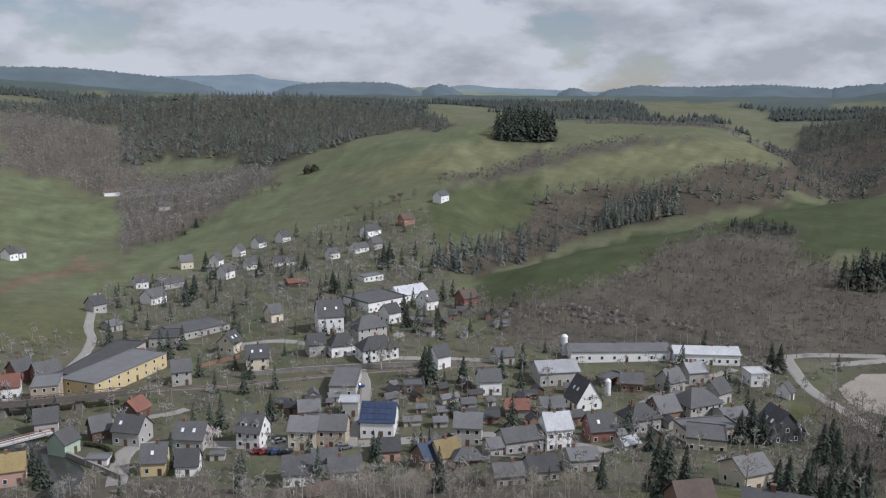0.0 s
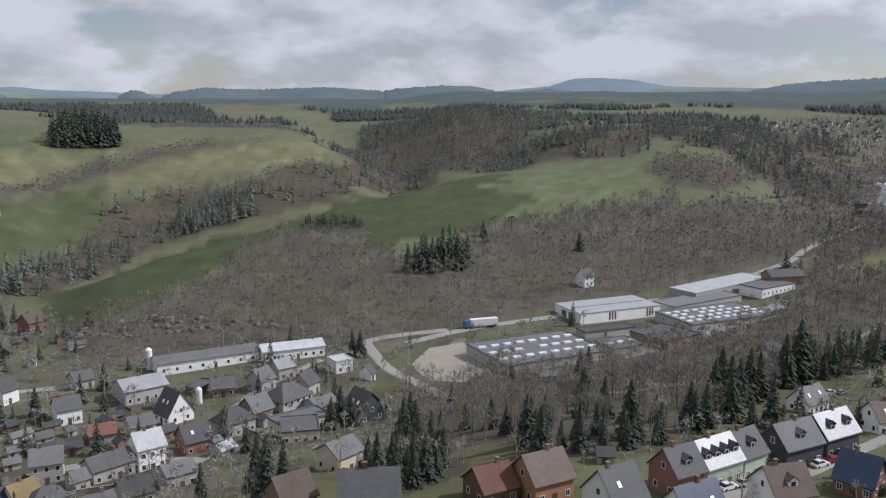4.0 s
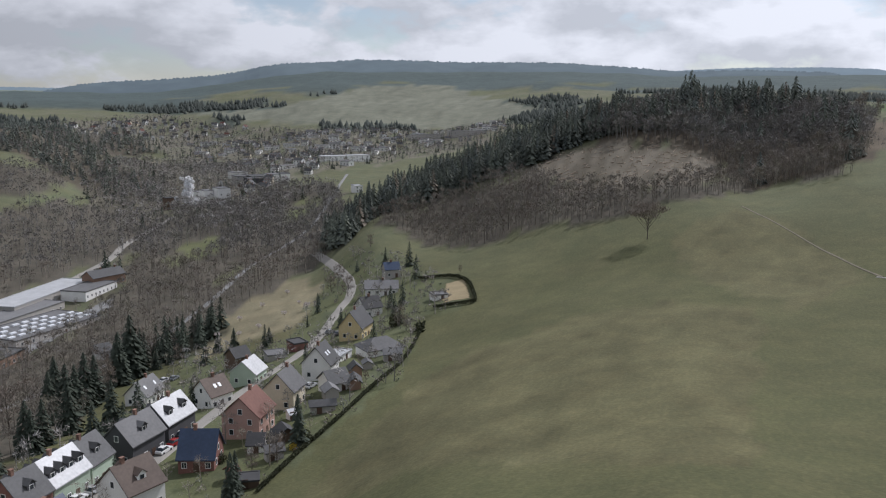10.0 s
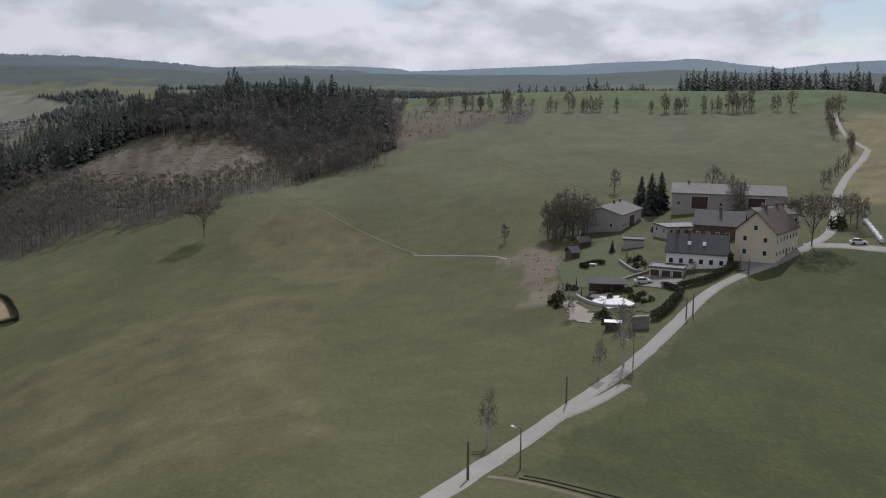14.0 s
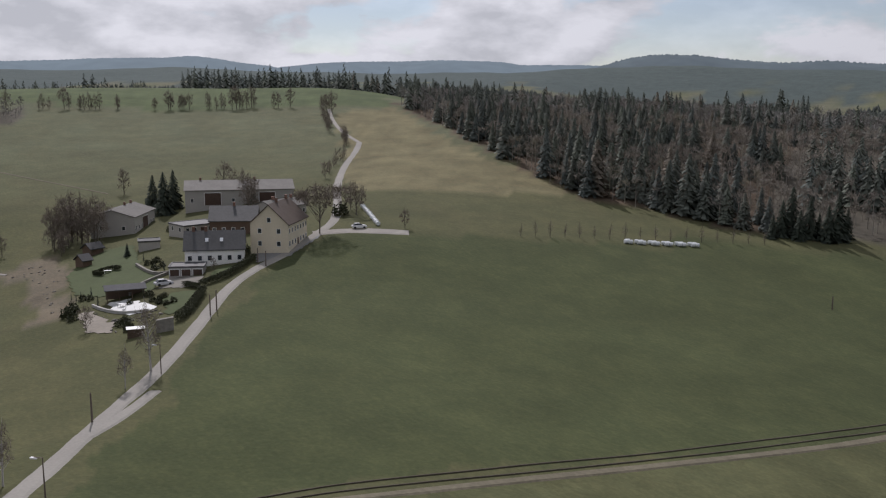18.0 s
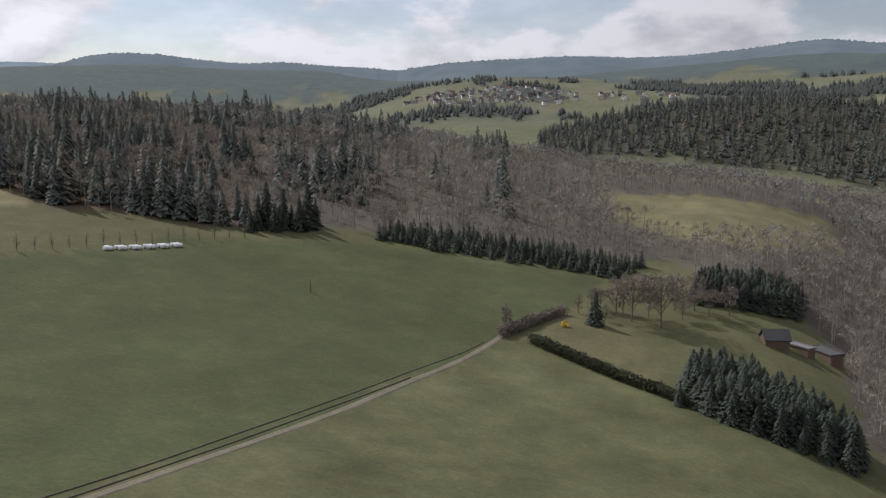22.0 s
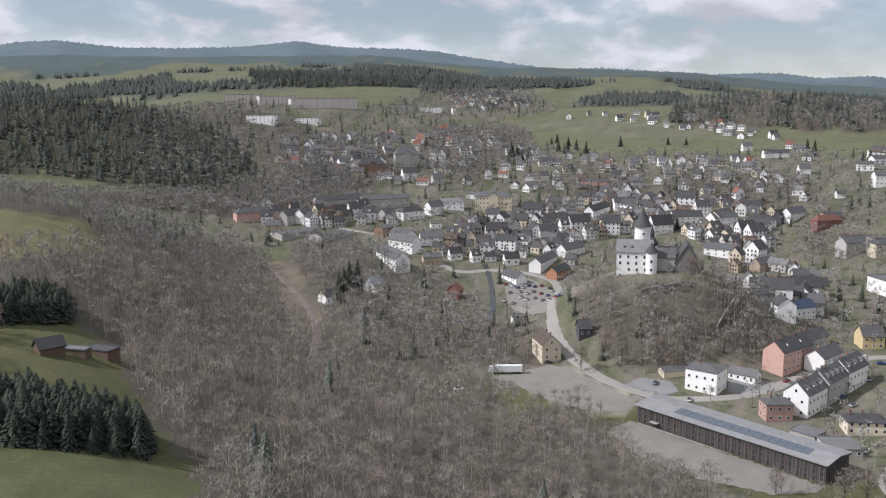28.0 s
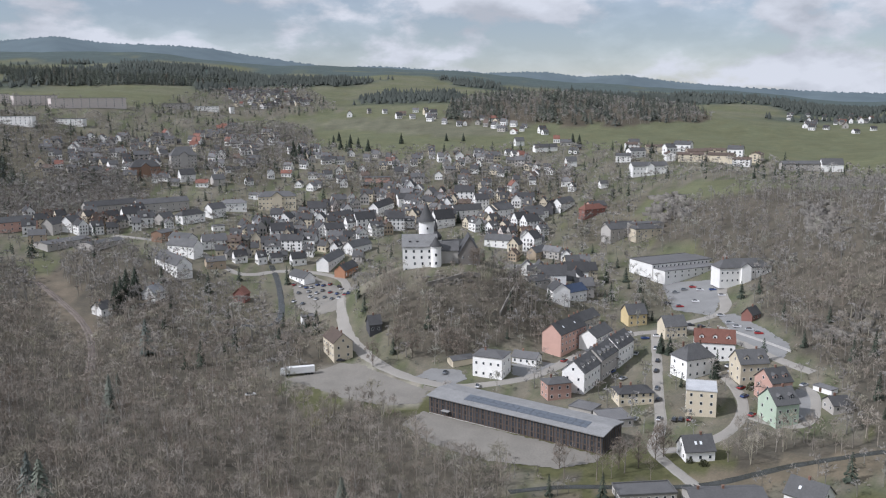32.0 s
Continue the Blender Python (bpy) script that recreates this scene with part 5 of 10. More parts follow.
def house(x, y, rot, L, W, e, r, wall, roof, kind="gable", name="", label="", dormers=0, group="", few=False, full=False, bay=0.0):
    """A house on its plot: walls, roof, chimney, door and windows on all sides."""
    d = math.hypot(x, y)
    rnd = random.Random(int(x * 13 + y * 7))
    small = e < 3.0 or L < 6
    if not name:
        name = "shed" if small and W < 7.5 else ("hall" if L * W > 420 else "house")
    if not label:
        shape = {"gable": "gable roof", "hip": "hipped roof", "flat": "flat roof"}[kind]
        size = "small" if small else ("long" if L > 26 else ("tall" if e > 8.5 else "two-storey" if e > 4.4 else "low"))
        label = f"{size} {WALLS[wall][1]} {'building' if L * W > 300 else name} with a {ROOFS[roof][2]} {shape}"
    top = thing(name, x, y, rot, label, "building" if name == "hall" else name, group)
    HOUSES.append((x, y, max(L, W) * 0.5))
    key = (round(L), W, e, r, kind, wall, roof)
    if d > 520 and key in MESH_CACHE:
        wm, rm = MESH_CACHE[key]
    else:
        wm, rm = MESH_CACHE[key] = house_meshes(L, W, e, r, kind, wall, roof)
    part("wall", wm, top)
    roof_ob = part("roof", rm, top)
    if kind != "flat" and not small and d < 800:
        for k in range(1 if L < 14 else 2):
            cx = L * (rnd.uniform(-0.3, 0.3) if k == 0 else 0.36)
            part("chimney", solid("chimney", boxes((cx - 0.35, -0.3, e + r - 0.9, cx + 0.35, 0.3, e + r + 1.1), (cx - 0.42, -0.37, e + r + 1.1, cx + 0.42, 0.37, e + r + 1.25)), M_CHIMNEY), top)
    if small:
        part("door", DOOR_MESH, top, pose(rnd.uniform(-0.2, 0.2) * L, -W / 2, 0.0))
        return top
    near = d < 190
    floors = max(1, int((e + 0.6) / 2.9))
    # houses farther off carry fewer, and from 800 m only the long blocks have them
    if bay:
        # a gabled bay stands out in the middle of the front
        front = -1 if (top.matrix_basis.inverted() @ Vector((0, 0, 0))).y < 0 else 1
        y0, y1 = sorted((front * (W / 2 - 2.0), front * (W / 2 + 1.3)))
        part("bay", solid("bay", ([(-bay, y0, -3), (bay, y0, -3), (bay, y1, -3), (-bay, y1, -3), (-bay, y0, e), (bay, y0, e), (bay, y1, e), (-bay, y1, e), (0, y0, e + bay * 0.75), (0, y1, e + bay * 0.75)],
                                 [(3, 2, 1, 0), (0, 1, 5, 8, 4), (2, 3, 7, 9, 6), (1, 2, 6, 5), (3, 0, 4, 7)]), M_WALL[wall]), top)
        part("bay_roof", gable("bay_roof", -bay, bay, y0 - 1.5, y1, e - 0.1, bay * 0.75 + 0.3, M_ROOF[roof], over=0.3, along_x=False), top)
    if d > 800 and L < 30 and not full:
        return top
    if full:
        floors, per = max(2, int(e / 3.2)), max(3, int(L / 3.1))
    elif few:
        floors, per = min(floors, 2 if d < 600 else 1), 2
    elif d < 300:
        per = max(2, min(int(L / 2.3), 9))
    elif d < 560:
        per = max(2, min(int(L / 2.8), 8))
    else:
        floors, per = min(floors, 4 if L > 30 else 2), max(2, min(int(L / 5.0), 9))
    for side, half, turn in ((-1, W / 2, 0), (1, W / 2, 180)):
        for f in range(floors):
            z = 0.95 + f * (e - 0.3) / floors
            for k in range(per):
                px = L * ((k + 0.5) / per - 0.5)
                if f == 0 and k == per // 2 and side < 0 and d < 420:
                    part("door", DOOR_MESH, top, pose(px, side * half, 0.0, 0, 0, turn))
                    continue
                m = pose(px, side * half, z, 0, 0, turn)
                if near:
                    wdw = part("window", FRAME_MESH, top, m)
                    part("pane", PANE_MESH, wdw)
                else:
                    part("window", WINDOW_MESH, top, m)
    if d < 420 and not few:
        pg = 2
        for side, turn in ((-1, -90), (1, 90)):
            for f in range(floors + (1 if kind == "gable" and r > 3.4 else 0)):
                z = 0.95 + f * (e - 0.3) / floors if f < floors else e + 0.25
                n = pg if f < floors else 1
                for k in range(n):
                    py = W * ((k + 0.5) / n - 0.5) * (1 if f < floors else 0)
                    part("window", WINDOW_MESH, top, pose(side * L / 2, py, z, 0, 0, turn))
    if kind == "gable" and d < 430 and r > 3.4:
        ang = math.degrees(math.atan2(r, W / 2))
        if dormers:
            for side in (-1, 1):
                for k in range(dormers):
                    dormer(top, L * ((k + 0.5) / dormers - 0.5), side, L, W, e, r, "d" if wall in "dgr" else wall, "d" if roof == "l" else roof)
        elif roof == "b" and L > 9:
            for side in (-1, 1):
                for i in range(int(L / 1.9)):
                    for j in range(3):
                        px, u = -L / 2 + 0.9 + i * 1.85, 0.2 + 0.28 * j
                        pm = pose(px, side * (W / 2) * (1 - u), e + r * u + 0.36, -side * ang, 0, 0)
                        if "solar" not in MESH_CACHE:
                            MESH_CACHE["solar"] = solid("solar_panel", boxes((-0.85, -0.82, 0, 0.85, 0.82, 0.05)), M_SOLAR)
                        part("solar_panel", MESH_CACHE["solar"], roof_ob, pm)
        else:
            for side in (-1, 1):
                for k in range(rnd.choice((0, 1, 2, 2))):
                    u = 0.45
                    part("skylight", SKYLIGHT_MESH, roof_ob, pose(L * (rnd.uniform(-0.32, -0.05) if k == 0 else rnd.uniform(0.05, 0.32)), side * (W / 2) * (1 - u), e + r * u + 0.33, -side * ang, 0, 0))
    return top




# ---- roads, water and yards: sheets laid over the ground ----
M_FLOOR = {
    "ASPHALT": material("asphalt", (0.27, 0.255, 0.228), 0.9, 0.15, 2.5, 0.12, 0.2), "GRAVEL": material("gravel", (0.30, 0.28, 0.25), 0.95, 0.22, 3.0, 0.2, 0.4),
    "DIRT": material("track_earth", (0.145, 0.128, 0.088), 0.95, 0.3, 1.5, 0.2, 0.5), "MUD": material("dark_rut", (0.075, 0.065, 0.045), 0.95, 0.3, 1.5, 0.2, 0.5), "BALLAST": material("ballast", (0.17, 0.145, 0.125), 0.95, 0.3, 3.0, 0.3, 0.5),
    "WATER": material("river_water", (0.04, 0.042, 0.036), 0.22, 0.3, 0.8, 0.1, 0.6, spec=0.3), "SANDY": material("sand", (0.28, 0.25, 0.21), 0.95, 0.2, 1.2, 0.08, 0.3),
    "PALE": material("grit", (0.205, 0.192, 0.168), 0.95, 0.2, 1.6, 0.1, 0.3), "TARMAC": material("tarmac", (0.21, 0.21, 0.205), 0.9, 0.18, 2.0, 0.12, 0.2),
    "WHITE": material("pale_paving", (0.68, 0.68, 0.66), 0.6, 0.1, 2.0, 0.3, 0.1), "EARTH": material("bare_earth", (0.16, 0.135, 0.10), 0.95, 0.3, 1.5, 0.15, 0.5),
    "STRAW": material("straw_lawn", (0.26, 0.21, 0.12), 0.95, 0.2, 1.5, 0.2, 0.3), "LAWN": material("lawn", (0.066, 0.084, 0.032), 0.95, 0.2, 1.5, 0.2, 0.3),
}
PATHS = []
FLOOR_LABEL = {"ASPHALT": "pale worn asphalt road winding over the land", "GRAVEL": "pale gravel lane", "DIRT": "rutted earth farm track between the fields", "MUD": "dark muddy wheel rut along the field track", "BALLAST": "single railway line on brown ballast",
               "WATER": "dark shallow water between low banks", "SANDY": "sandy open ground", "PALE": "pale gritty open yard", "TARMAC": "grey tarmac yard", "WHITE": "white paved terrace", "EARTH": "bare trodden earth", "STRAW": "dry yellow lawn", "LAWN": "mown green lawn"}


def along(points, step):
    p = np.array(points, float)
    # round the corners, then space the points evenly
    for _ in range(2):
        q = np.empty((2 * len(p) - 2, 2))
        q[0::2], q[1::2] = 0.75 * p[:-1] + 0.25 * p[1:], 0.25 * p[:-1] + 0.75 * p[1:]
        p = np.vstack([p[:1], q, p[-1:]])
    seg = np.hypot(*np.diff(p, axis=0).T)
    s = np.concatenate([[0], np.cumsum(seg)])
    u = np.linspace(0, s[-1], max(3, int(s[-1] / step)))
    return np.column_stack([np.interp(u, s, p[:, 0]), np.interp(u, s, p[:, 1])])


def ribbon(name, kind, width, *points):
    p = along(points, 2.0)
    t = np.gradient(p, axis=0)
    t /= np.hypot(t[:, 0], t[:, 1])[:, None] + 1e-9
    nrm = np.column_stack([-t[:, 1], t[:, 0]])
    PATHS.append((p[::3], width / 2))
    cols = 5
    V, F_ = [], []
    edge = 0.12 * width * waves(p[:, 0], p[:, 1], 9, 31)
    for c in range(cols):
        u = (c / (cols - 1) - 0.5) * (width + edge * (1 if c in (0, cols - 1) else 0))
        q = p + nrm * np.asarray(u).reshape(-1, 1)
        lift = 0.16 if c not in (0, cols - 1) else -0.15
        V.append(np.column_stack([q, ground(q[:, 0], q[:, 1]) + lift]))
    n = len(p)
    V = np.stack(V, 1).reshape(-1, 3)
    F_ = [(i * cols + c, (i + 1) * cols + c, (i + 1) * cols + c + 1, i * cols + c + 1) for i in range(n - 1) for c in range(cols - 1)]
    ob = new(name, solid(name, (V, F_), M_FLOOR[kind]))
    tagged(ob, FLOOR_LABEL[kind], "water" if kind == "WATER" else "road", kind="structure")
    if kind == "BALLAST":
        for s in (-0.72, 0.72):
            q = p + nrm * s
            z = ground(q[:, 0], q[:, 1])
            V = np.concatenate([np.column_stack([q + nrm * o, z + h]) for o, h in ((-0.06, 0.14), (-0.06, 0.34), (0.06, 0.34), (0.06, 0.14))])
            part("rail", solid("rail", (V, [(k * n + i, k * n + i + 1, (k + 1) * n + i + 1, (k + 1) * n + i) for k in range(3) for i in range(n - 1)]), M_RAIL), ob)
    return ob


M_RAIL = material("rail_steel", (0.20, 0.16, 0.13), 0.5, 0.2, 3.0, 0.3, 0, metal=0.6)


def lot(name, kind, *points):
    poly = np.array(points, float)
    c = poly.mean(0)
    step = 1.0
    lo, hi = poly.min(0) - 1, poly.max(0) + 1
    gx, gy = np.meshgrid(np.arange(lo[0], hi[0], step), np.arange(lo[1], hi[1], step), indexing="ij")
    wob = 0.5
    keep = inside(gx + wob * waves(gx, gy, 6, 41), gy + wob * waves(gx, gy, 6, 42), poly)
    V = np.column_stack([gx.ravel(), gy.ravel(), ground(gx.ravel(), gy.ravel()) + 0.13])
    m = gx.shape[1]
    F_ = []
    for i in range(gx.shape[0] - 1):
        for j in range(m - 1):
            k = (keep[i, j], keep[i + 1, j], keep[i + 1, j + 1], keep[i, j + 1])
            q = (i * m + j, (i + 1) * m + j, (i + 1) * m + j + 1, i * m + j + 1)
            if all(k):
                F_.append(q)
            elif sum(k) == 3:
                F_.append(tuple(a for a, b in zip(q, k) if b))
    used = sorted({v for f in F_ for v in f})
    at = {v: i for i, v in enumerate(used)}
    PATHS.append((np.column_stack([gx[keep], gy[keep]])[::12], 2.0))
    return tagged(new(name, solid(name, (V[used], [tuple(at[v] for v in f) for f in F_]), M_FLOOR[kind])), FLOOR_LABEL[kind], "ground", kind="structure")


# roads, rails and water
ribbon("farm_road", "ASPHALT", 3.9, (64.9, -4.0), (71.0, -8.6), (81.3, -14.3), (96.4, -22.4), (108.0, -29.7), (121.4, -40.6), (130.4, -49.5), (138.3, -56.8), (156.4, -71.6), (179.5, -89.4), (189.2, -102.0), (193.6, -112.6), (199.2, -121.8), (205.5, -130.6), (214.1, -141.3), (233.4, -155.5), (269.7, -178.7), (308.8, -208.4), (350.3, -244.1), (370.7, -260.4))
ribbon("passing_bay", "ASPHALT", 3, (115.0, -35.9), (117.8, -40.2), (122.3, -45.5), (126.4, -50.1))
ribbon("farm_lane", "GRAVEL", 3, (370.7, -260.4), (404.9, -272.4), (443.0, -291.8), (485.5, -317.3))
ribbon("farm_yard_road", "GRAVEL", 7, (205.7, -128.5), (201.5, -136.8), (195.8, -144.0), (190.7, -150.6))
ribbon("field_track", "DIRT", 2.4, (85.5, -19.0), (82.5, -27.0), (79.0, -38.0), (75.4, -50.1), (72.8, -61.0), (70.1, -73.4), (66.6, -91.9), (62.9, -108.6), (58.5, -129.4), (55.9, -148.8), (53.1, -173.6), (49.0, -202.7), (46.5, -216.6))
ribbon("field_rut", "MUD", 0.4, (87.5, -23.5), (85.5, -33.0), (80.6, -50.3), (77.0, -62.2), (75.1, -69.0), (72.6, -81.3), (69.5, -96.0), (66.2, -114.2), (61.8, -136.7), (58.7, -155.8), (55.6, -181.2), (49.6, -210.2))
ribbon("field_rut", "MUD", 0.4, (86.0, -22.5), (83.0, -34.0), (77.8, -51.8), (74.5, -63.7), (71.5, -74.9), (68.1, -93.9), (64.4, -111.2), (60.4, -133.5), (57.2, -152.1), (55.2, -167.1))
ribbon("footpath", "DIRT", 1.3, (406.0, 3.4), (374.9, -8.5), (342.7, -23.5), (294.8, -39.8))
ribbon("footpath", "DIRT", 1.3, (490.9, -77.7), (444.2, -93.6), (393.2, -109.0), (345.9, -122.6))
ribbon("footpath", "GRAVEL", 1.2, (260.0, -62.8), (269.3, -60.6), (295.5, -38.2))
ribbon("village_street", "ASPHALT", 5.5, (107.9, 112.6), (121.3, 113.4), (140.4, 114.3), (168.2, 120.6), (194.2, 129.7), (220.6, 130.9), (264.2, 138.9), (301.6, 151.5), (342.7, 161.8), (375.0, 184.6), (417.3, 214.0), (452.0, 239.4))
ribbon("valley_road", "TARMAC", 3.8, (154.0, 213.2), (182.0, 209.5), (228.1, 218.0), (283.1, 224.0), (324.5, 233.0), (358.2, 243.3), (431.4, 269.1), (472.3, 273.9), (553.9, 293.9), (767.0, 377.9), (848.7, 408.8))
ribbon("works_road", "ASPHALT", 6, (146.5, 317.3), (178.8, 323.3), (225.8, 325.9), (267.5, 330.3), (323.2, 332.9), (395.7, 348.1), (420.4, 357.7), (455.8, 380.1), (554.3, 420.9), (576.8, 430.9))
ribbon("works_road", "ASPHALT", 6, (132.9, 327.0), (130.3, 313.0), (126.1, 289.8), (128.7, 265.5), (128.2, 241.0))
ribbon("works_road", "ASPHALT", 6, (132.9, 327.0), (144.4, 329.2), (170.7, 325.5))
ribbon("main_street", "ASPHALT", 7, (-86.7, 216.8), (-93.1, 238.5), (-90.7, 245.8), (-72.8, 244.9), (-50.8, 243.8), (-23.9, 241.3), (-0.8, 243.5), (14.2, 245.1), (34.8, 237.0), (45.6, 225.4))
ribbon("upper_street", "ASPHALT", 6, (-85.3, 348.7), (-72.3, 354.2), (-57.4, 349.3), (-32.0, 328.4), (-5.5, 324.5), (20.5, 322.8))
ribbon("upper_street", "ASPHALT", 5, (-140.8, 314.4), (-140.8, 330.2), (-145.6, 351.0), (-151.9, 360.8), (-159.7, 383.6), (-182.3, 448.4))
ribbon("side_street", "ASPHALT", 5, (-27.3, 243.0), (-26.2, 265.7), (-26.5, 289.8), (-30.5, 312.0))
ribbon("side_street", "ASPHALT", 4.5, (44.4, 245.5), (57.8, 262.2), (71.3, 281.6), (85.1, 293.9), (107.9, 311.9))
ribbon("side_street", "ASPHALT", 5, (-109.7, 253.3), (-105.6, 265.3), (-89.0, 270.2), (-85.0, 275.2))
ribbon("railway", "BALLAST", 5, (-111.0, 293.2), (-92.9, 295.7), (-73.6, 298.6), (-34.4, 309.1), (-5.3, 312.5), (24.6, 319.1))
ribbon("town_road", "ASPHALT", 8, (-271.7, -353.1), (-262.1, -337.7), (-258.4, -327.3), (-254.8, -312.2), (-252.5, -293.3), (-253.3, -275.2), (-257.8, -258.4), (-270.2, -249.8), (-285.8, -243.6), (-303.8, -242.1), (-318.4, -243.7), (-348.1, -245.6), (-373.9, -243.1), (-382.7, -232.0), (-398.1, -231.5), (-417.3, -222.8), (-435.8, -223.0), (-461.5, -241.8), (-476.7, -248.2), (-482.9, -237.2))
ribbon("town_road", "ASPHALT", 7, (-271.7, -353.1), (-291.1, -380.4), (-346.0, -439.7), (-345.4, -462.8), (-326.8, -488.2), (-297.8, -490.7), (-296.6, -516.4), (-300.3, -560.6), (-285.3, -598.5), (-271.7, -624.4))
ribbon("town_street", "ASPHALT", 6, (-379.5, -233.3), (-342.2, -209.0), (-307.7, -186.8), (-279.7, -167.5), (-260.8, -161.0), (-251.6, -146.2), (-242.6, -129.6))
ribbon("town_street", "ASPHALT", 7, (-398.1, -231.5), (-387.1, -197.3), (-369.3, -166.2), (-362.8, -145.7))
ribbon("town_street", "ASPHALT", 6, (-340.6, -175.3), (-326.5, -159.7), (-313.3, -151.5), (-294.8, -147.2), (-272.2, -149.5), (-260.7, -157.4))
ribbon("town_street", "ASPHALT", 6, (-311.1, -150.3), (-310.5, -136.0), (-318.7, -126.7), (-343.0, -136.0), (-347.4, -143.7))
ribbon("river", "WATER", 4.4, (-196.5, -171.8), (-212.9, -162.0), (-226.1, -149.4), (-246.9, -131.0), (-265.2, -124.6), (-286.6, -116.8), (-309.0, -97.6))
ribbon("river", "WATER", 11, (-102.8, 204.6), (-99.7, 221.1), (-110.1, 234.4), (-124.8, 245.0), (-135.1, 252.1))
ribbon("railway", "BALLAST", 5, (-188.5, -546.4), (-183.8, -498.2), (-179.7, -455.9), (-167.4, -416.1), (-138.7, -354.3))
ribbon("mill_stream", "WATER", 5, (-325.6, -499.8), (-308.6, -464.9), (-271.5, -407.3), (-254.6, -393.3), (-245.7, -412.9))
# yards and courts
lot("sports_ground", "SANDY", (135.9, 289.7), (152.1, 307.4), (169.1, 307.6), (163.5, 283.8), (159.6, 269.3), (141.7, 258.8), (132.6, 269.1))
lot("lorry_park", "PALE", (-212.3, -320.6), (-243.0, -319.0), (-248.6, -308.9), (-247.7, -262.0), (-234.8, -253.5), (-221.8, -261.6), (-215.1, -283.0), (-215.0, -298.7))
lot("car_park", "PALE", (-317.4, -465.0), (-336.4, -463.3), (-334.3, -433.6), (-277.5, -355.5), (-273.0, -377.1), (-287.8, -416.8))
lot("school_yard", "PALE", (-229.4, -247.0), (-242.4, -169.2), (-237.0, -166.0), (-222.0, -172.0), (-209.0, -196.0), (-207.0, -220.0), (-213.0, -242.0))
lot("forecourt", "TARMAC", (-255.1, -279.7), (-266.3, -281.5), (-275.4, -270.4), (-270.2, -260.0), (-258.9, -259.4))
lot("yard", "TARMAC", (-298.0, -259.3), (-311.9, -252.0), (-314.9, -244.3), (-290.4, -244.3), (-287.4, -250.1))
lot("station_lot", "TARMAC", (-419.9, -221.0), (-426.4, -214.8), (-389.0, -167.4), (-369.0, -160.9), (-386.5, -194.0))
lot("office_lot", "TARMAC", (-469.7, -286.1), (-485.1, -260.2), (-461.3, -239.9), (-419.7, -222.5), (-421.5, -249.0))
lot("garage_lot", "TARMAC", (-343.5, -145.5), (-348.1, -138.2), (-323.1, -126.4), (-315.3, -133.8))
lot("farm_court", "PALE", (200.5, -83.0), (192.8, -90.5), (183.0, -84.4), (192.2, -78.1))
lot("farm_front", "TARMAC", (201.5, -107.7), (200.0, -121.5), (204.0, -127.4), (201.1, -129.2), (191.6, -113.1), (192.8, -103.9))
lot("pool_terrace", "WHITE", (195.3, -67.0), (191.6, -71.4), (176.0, -71.6), (176.2, -65.6), (185.5, -64.9))
lot("gravel_bed", "SANDY", (192.1, -59.3), (194.0, -63.0), (175.4, -62.0), (167.1, -58.4), (173.8, -55.7))
lot("works_yard", "TARMAC", (230.3, 288.9), (278.8, 287.6), (347.0, 297.4), (332.1, 284.8), (256.4, 264.7), (210.0, 253.9))
lot("fenced_lawn", "STRAW", (323.8, 113.3), (329.2, 106.6), (296.6, 93.7), (294.0, 104.4))
lot("town_square", "TARMAC", (-442.8, -388.4), (-464.2, -376.2), (-449.5, -359.4), (-434.3, -376.0))
lot("play_lawn", "LAWN", (237.1, -71.1), (257.8, -86.6), (253.8, -96.5), (222.6, -87.1), (201.1, -82.8), (192.2, -78.1), (195.9, -72.9), (203.4, -68.2), (216.1, -66.3))
lot("garden_lawn", "LAWN", (185.9, -77.7), (182.3, -83.4), (171.7, -77.9), (167.2, -69.3), (180.2, -73.3))
lot("house_lawn", "LAWN", (186.9, -87.7), (196.3, -93.7), (196.3, -102.5), (197.0, -104.5), (189.8, -94.5))
lot("yard_grit", "PALE", (-29.4, 290.0), (-24.5, 290.0), (-23.4, 265.5), (-15.0, 259.6), (-12.6, 247.7), (-24.6, 248.8))


# ---- rooflights of the factory halls ----
def rooflights(top, nx, ny):
    w = [c for c in top.children if c.name.startswith("wall")][0]
    xs = [v.co.x for v in w.data.vertices]
    ys = [v.co.y for v in w.data.vertices]
    e = max(v.co.z for v in w.data.vertices) + 0.25
    L, W = max(xs) - min(xs), max(ys) - min(ys)
    dx, dy = L / nx, W / ny
    me = solid("rooflight", boxes((-dx * 0.3, -min(dy * 0.2, 0.8), 0, dx * 0.3, min(dy * 0.2, 0.8), 0.45), (-dx * 0.28, -min(dy * 0.18, 0.7), 0.45, dx * 0.28, min(dy * 0.18, 0.7), 0.6)), M_GLARE)
    rnd = random.Random(3)
    for i in range(nx):
        for j in range(ny):
            if rnd.random() < 0.9:
                part("rooflight", me, top, pose(-L / 2 + (i + 0.5) * dx, W * 0.78 * ((j + 0.5) / ny - 0.5), e + 0.002))
    return top


M_GATE = material("gate_boards", (0.085, 0.055, 0.042), 0.75, 0.25, 4.0, 0.4, 0.3)


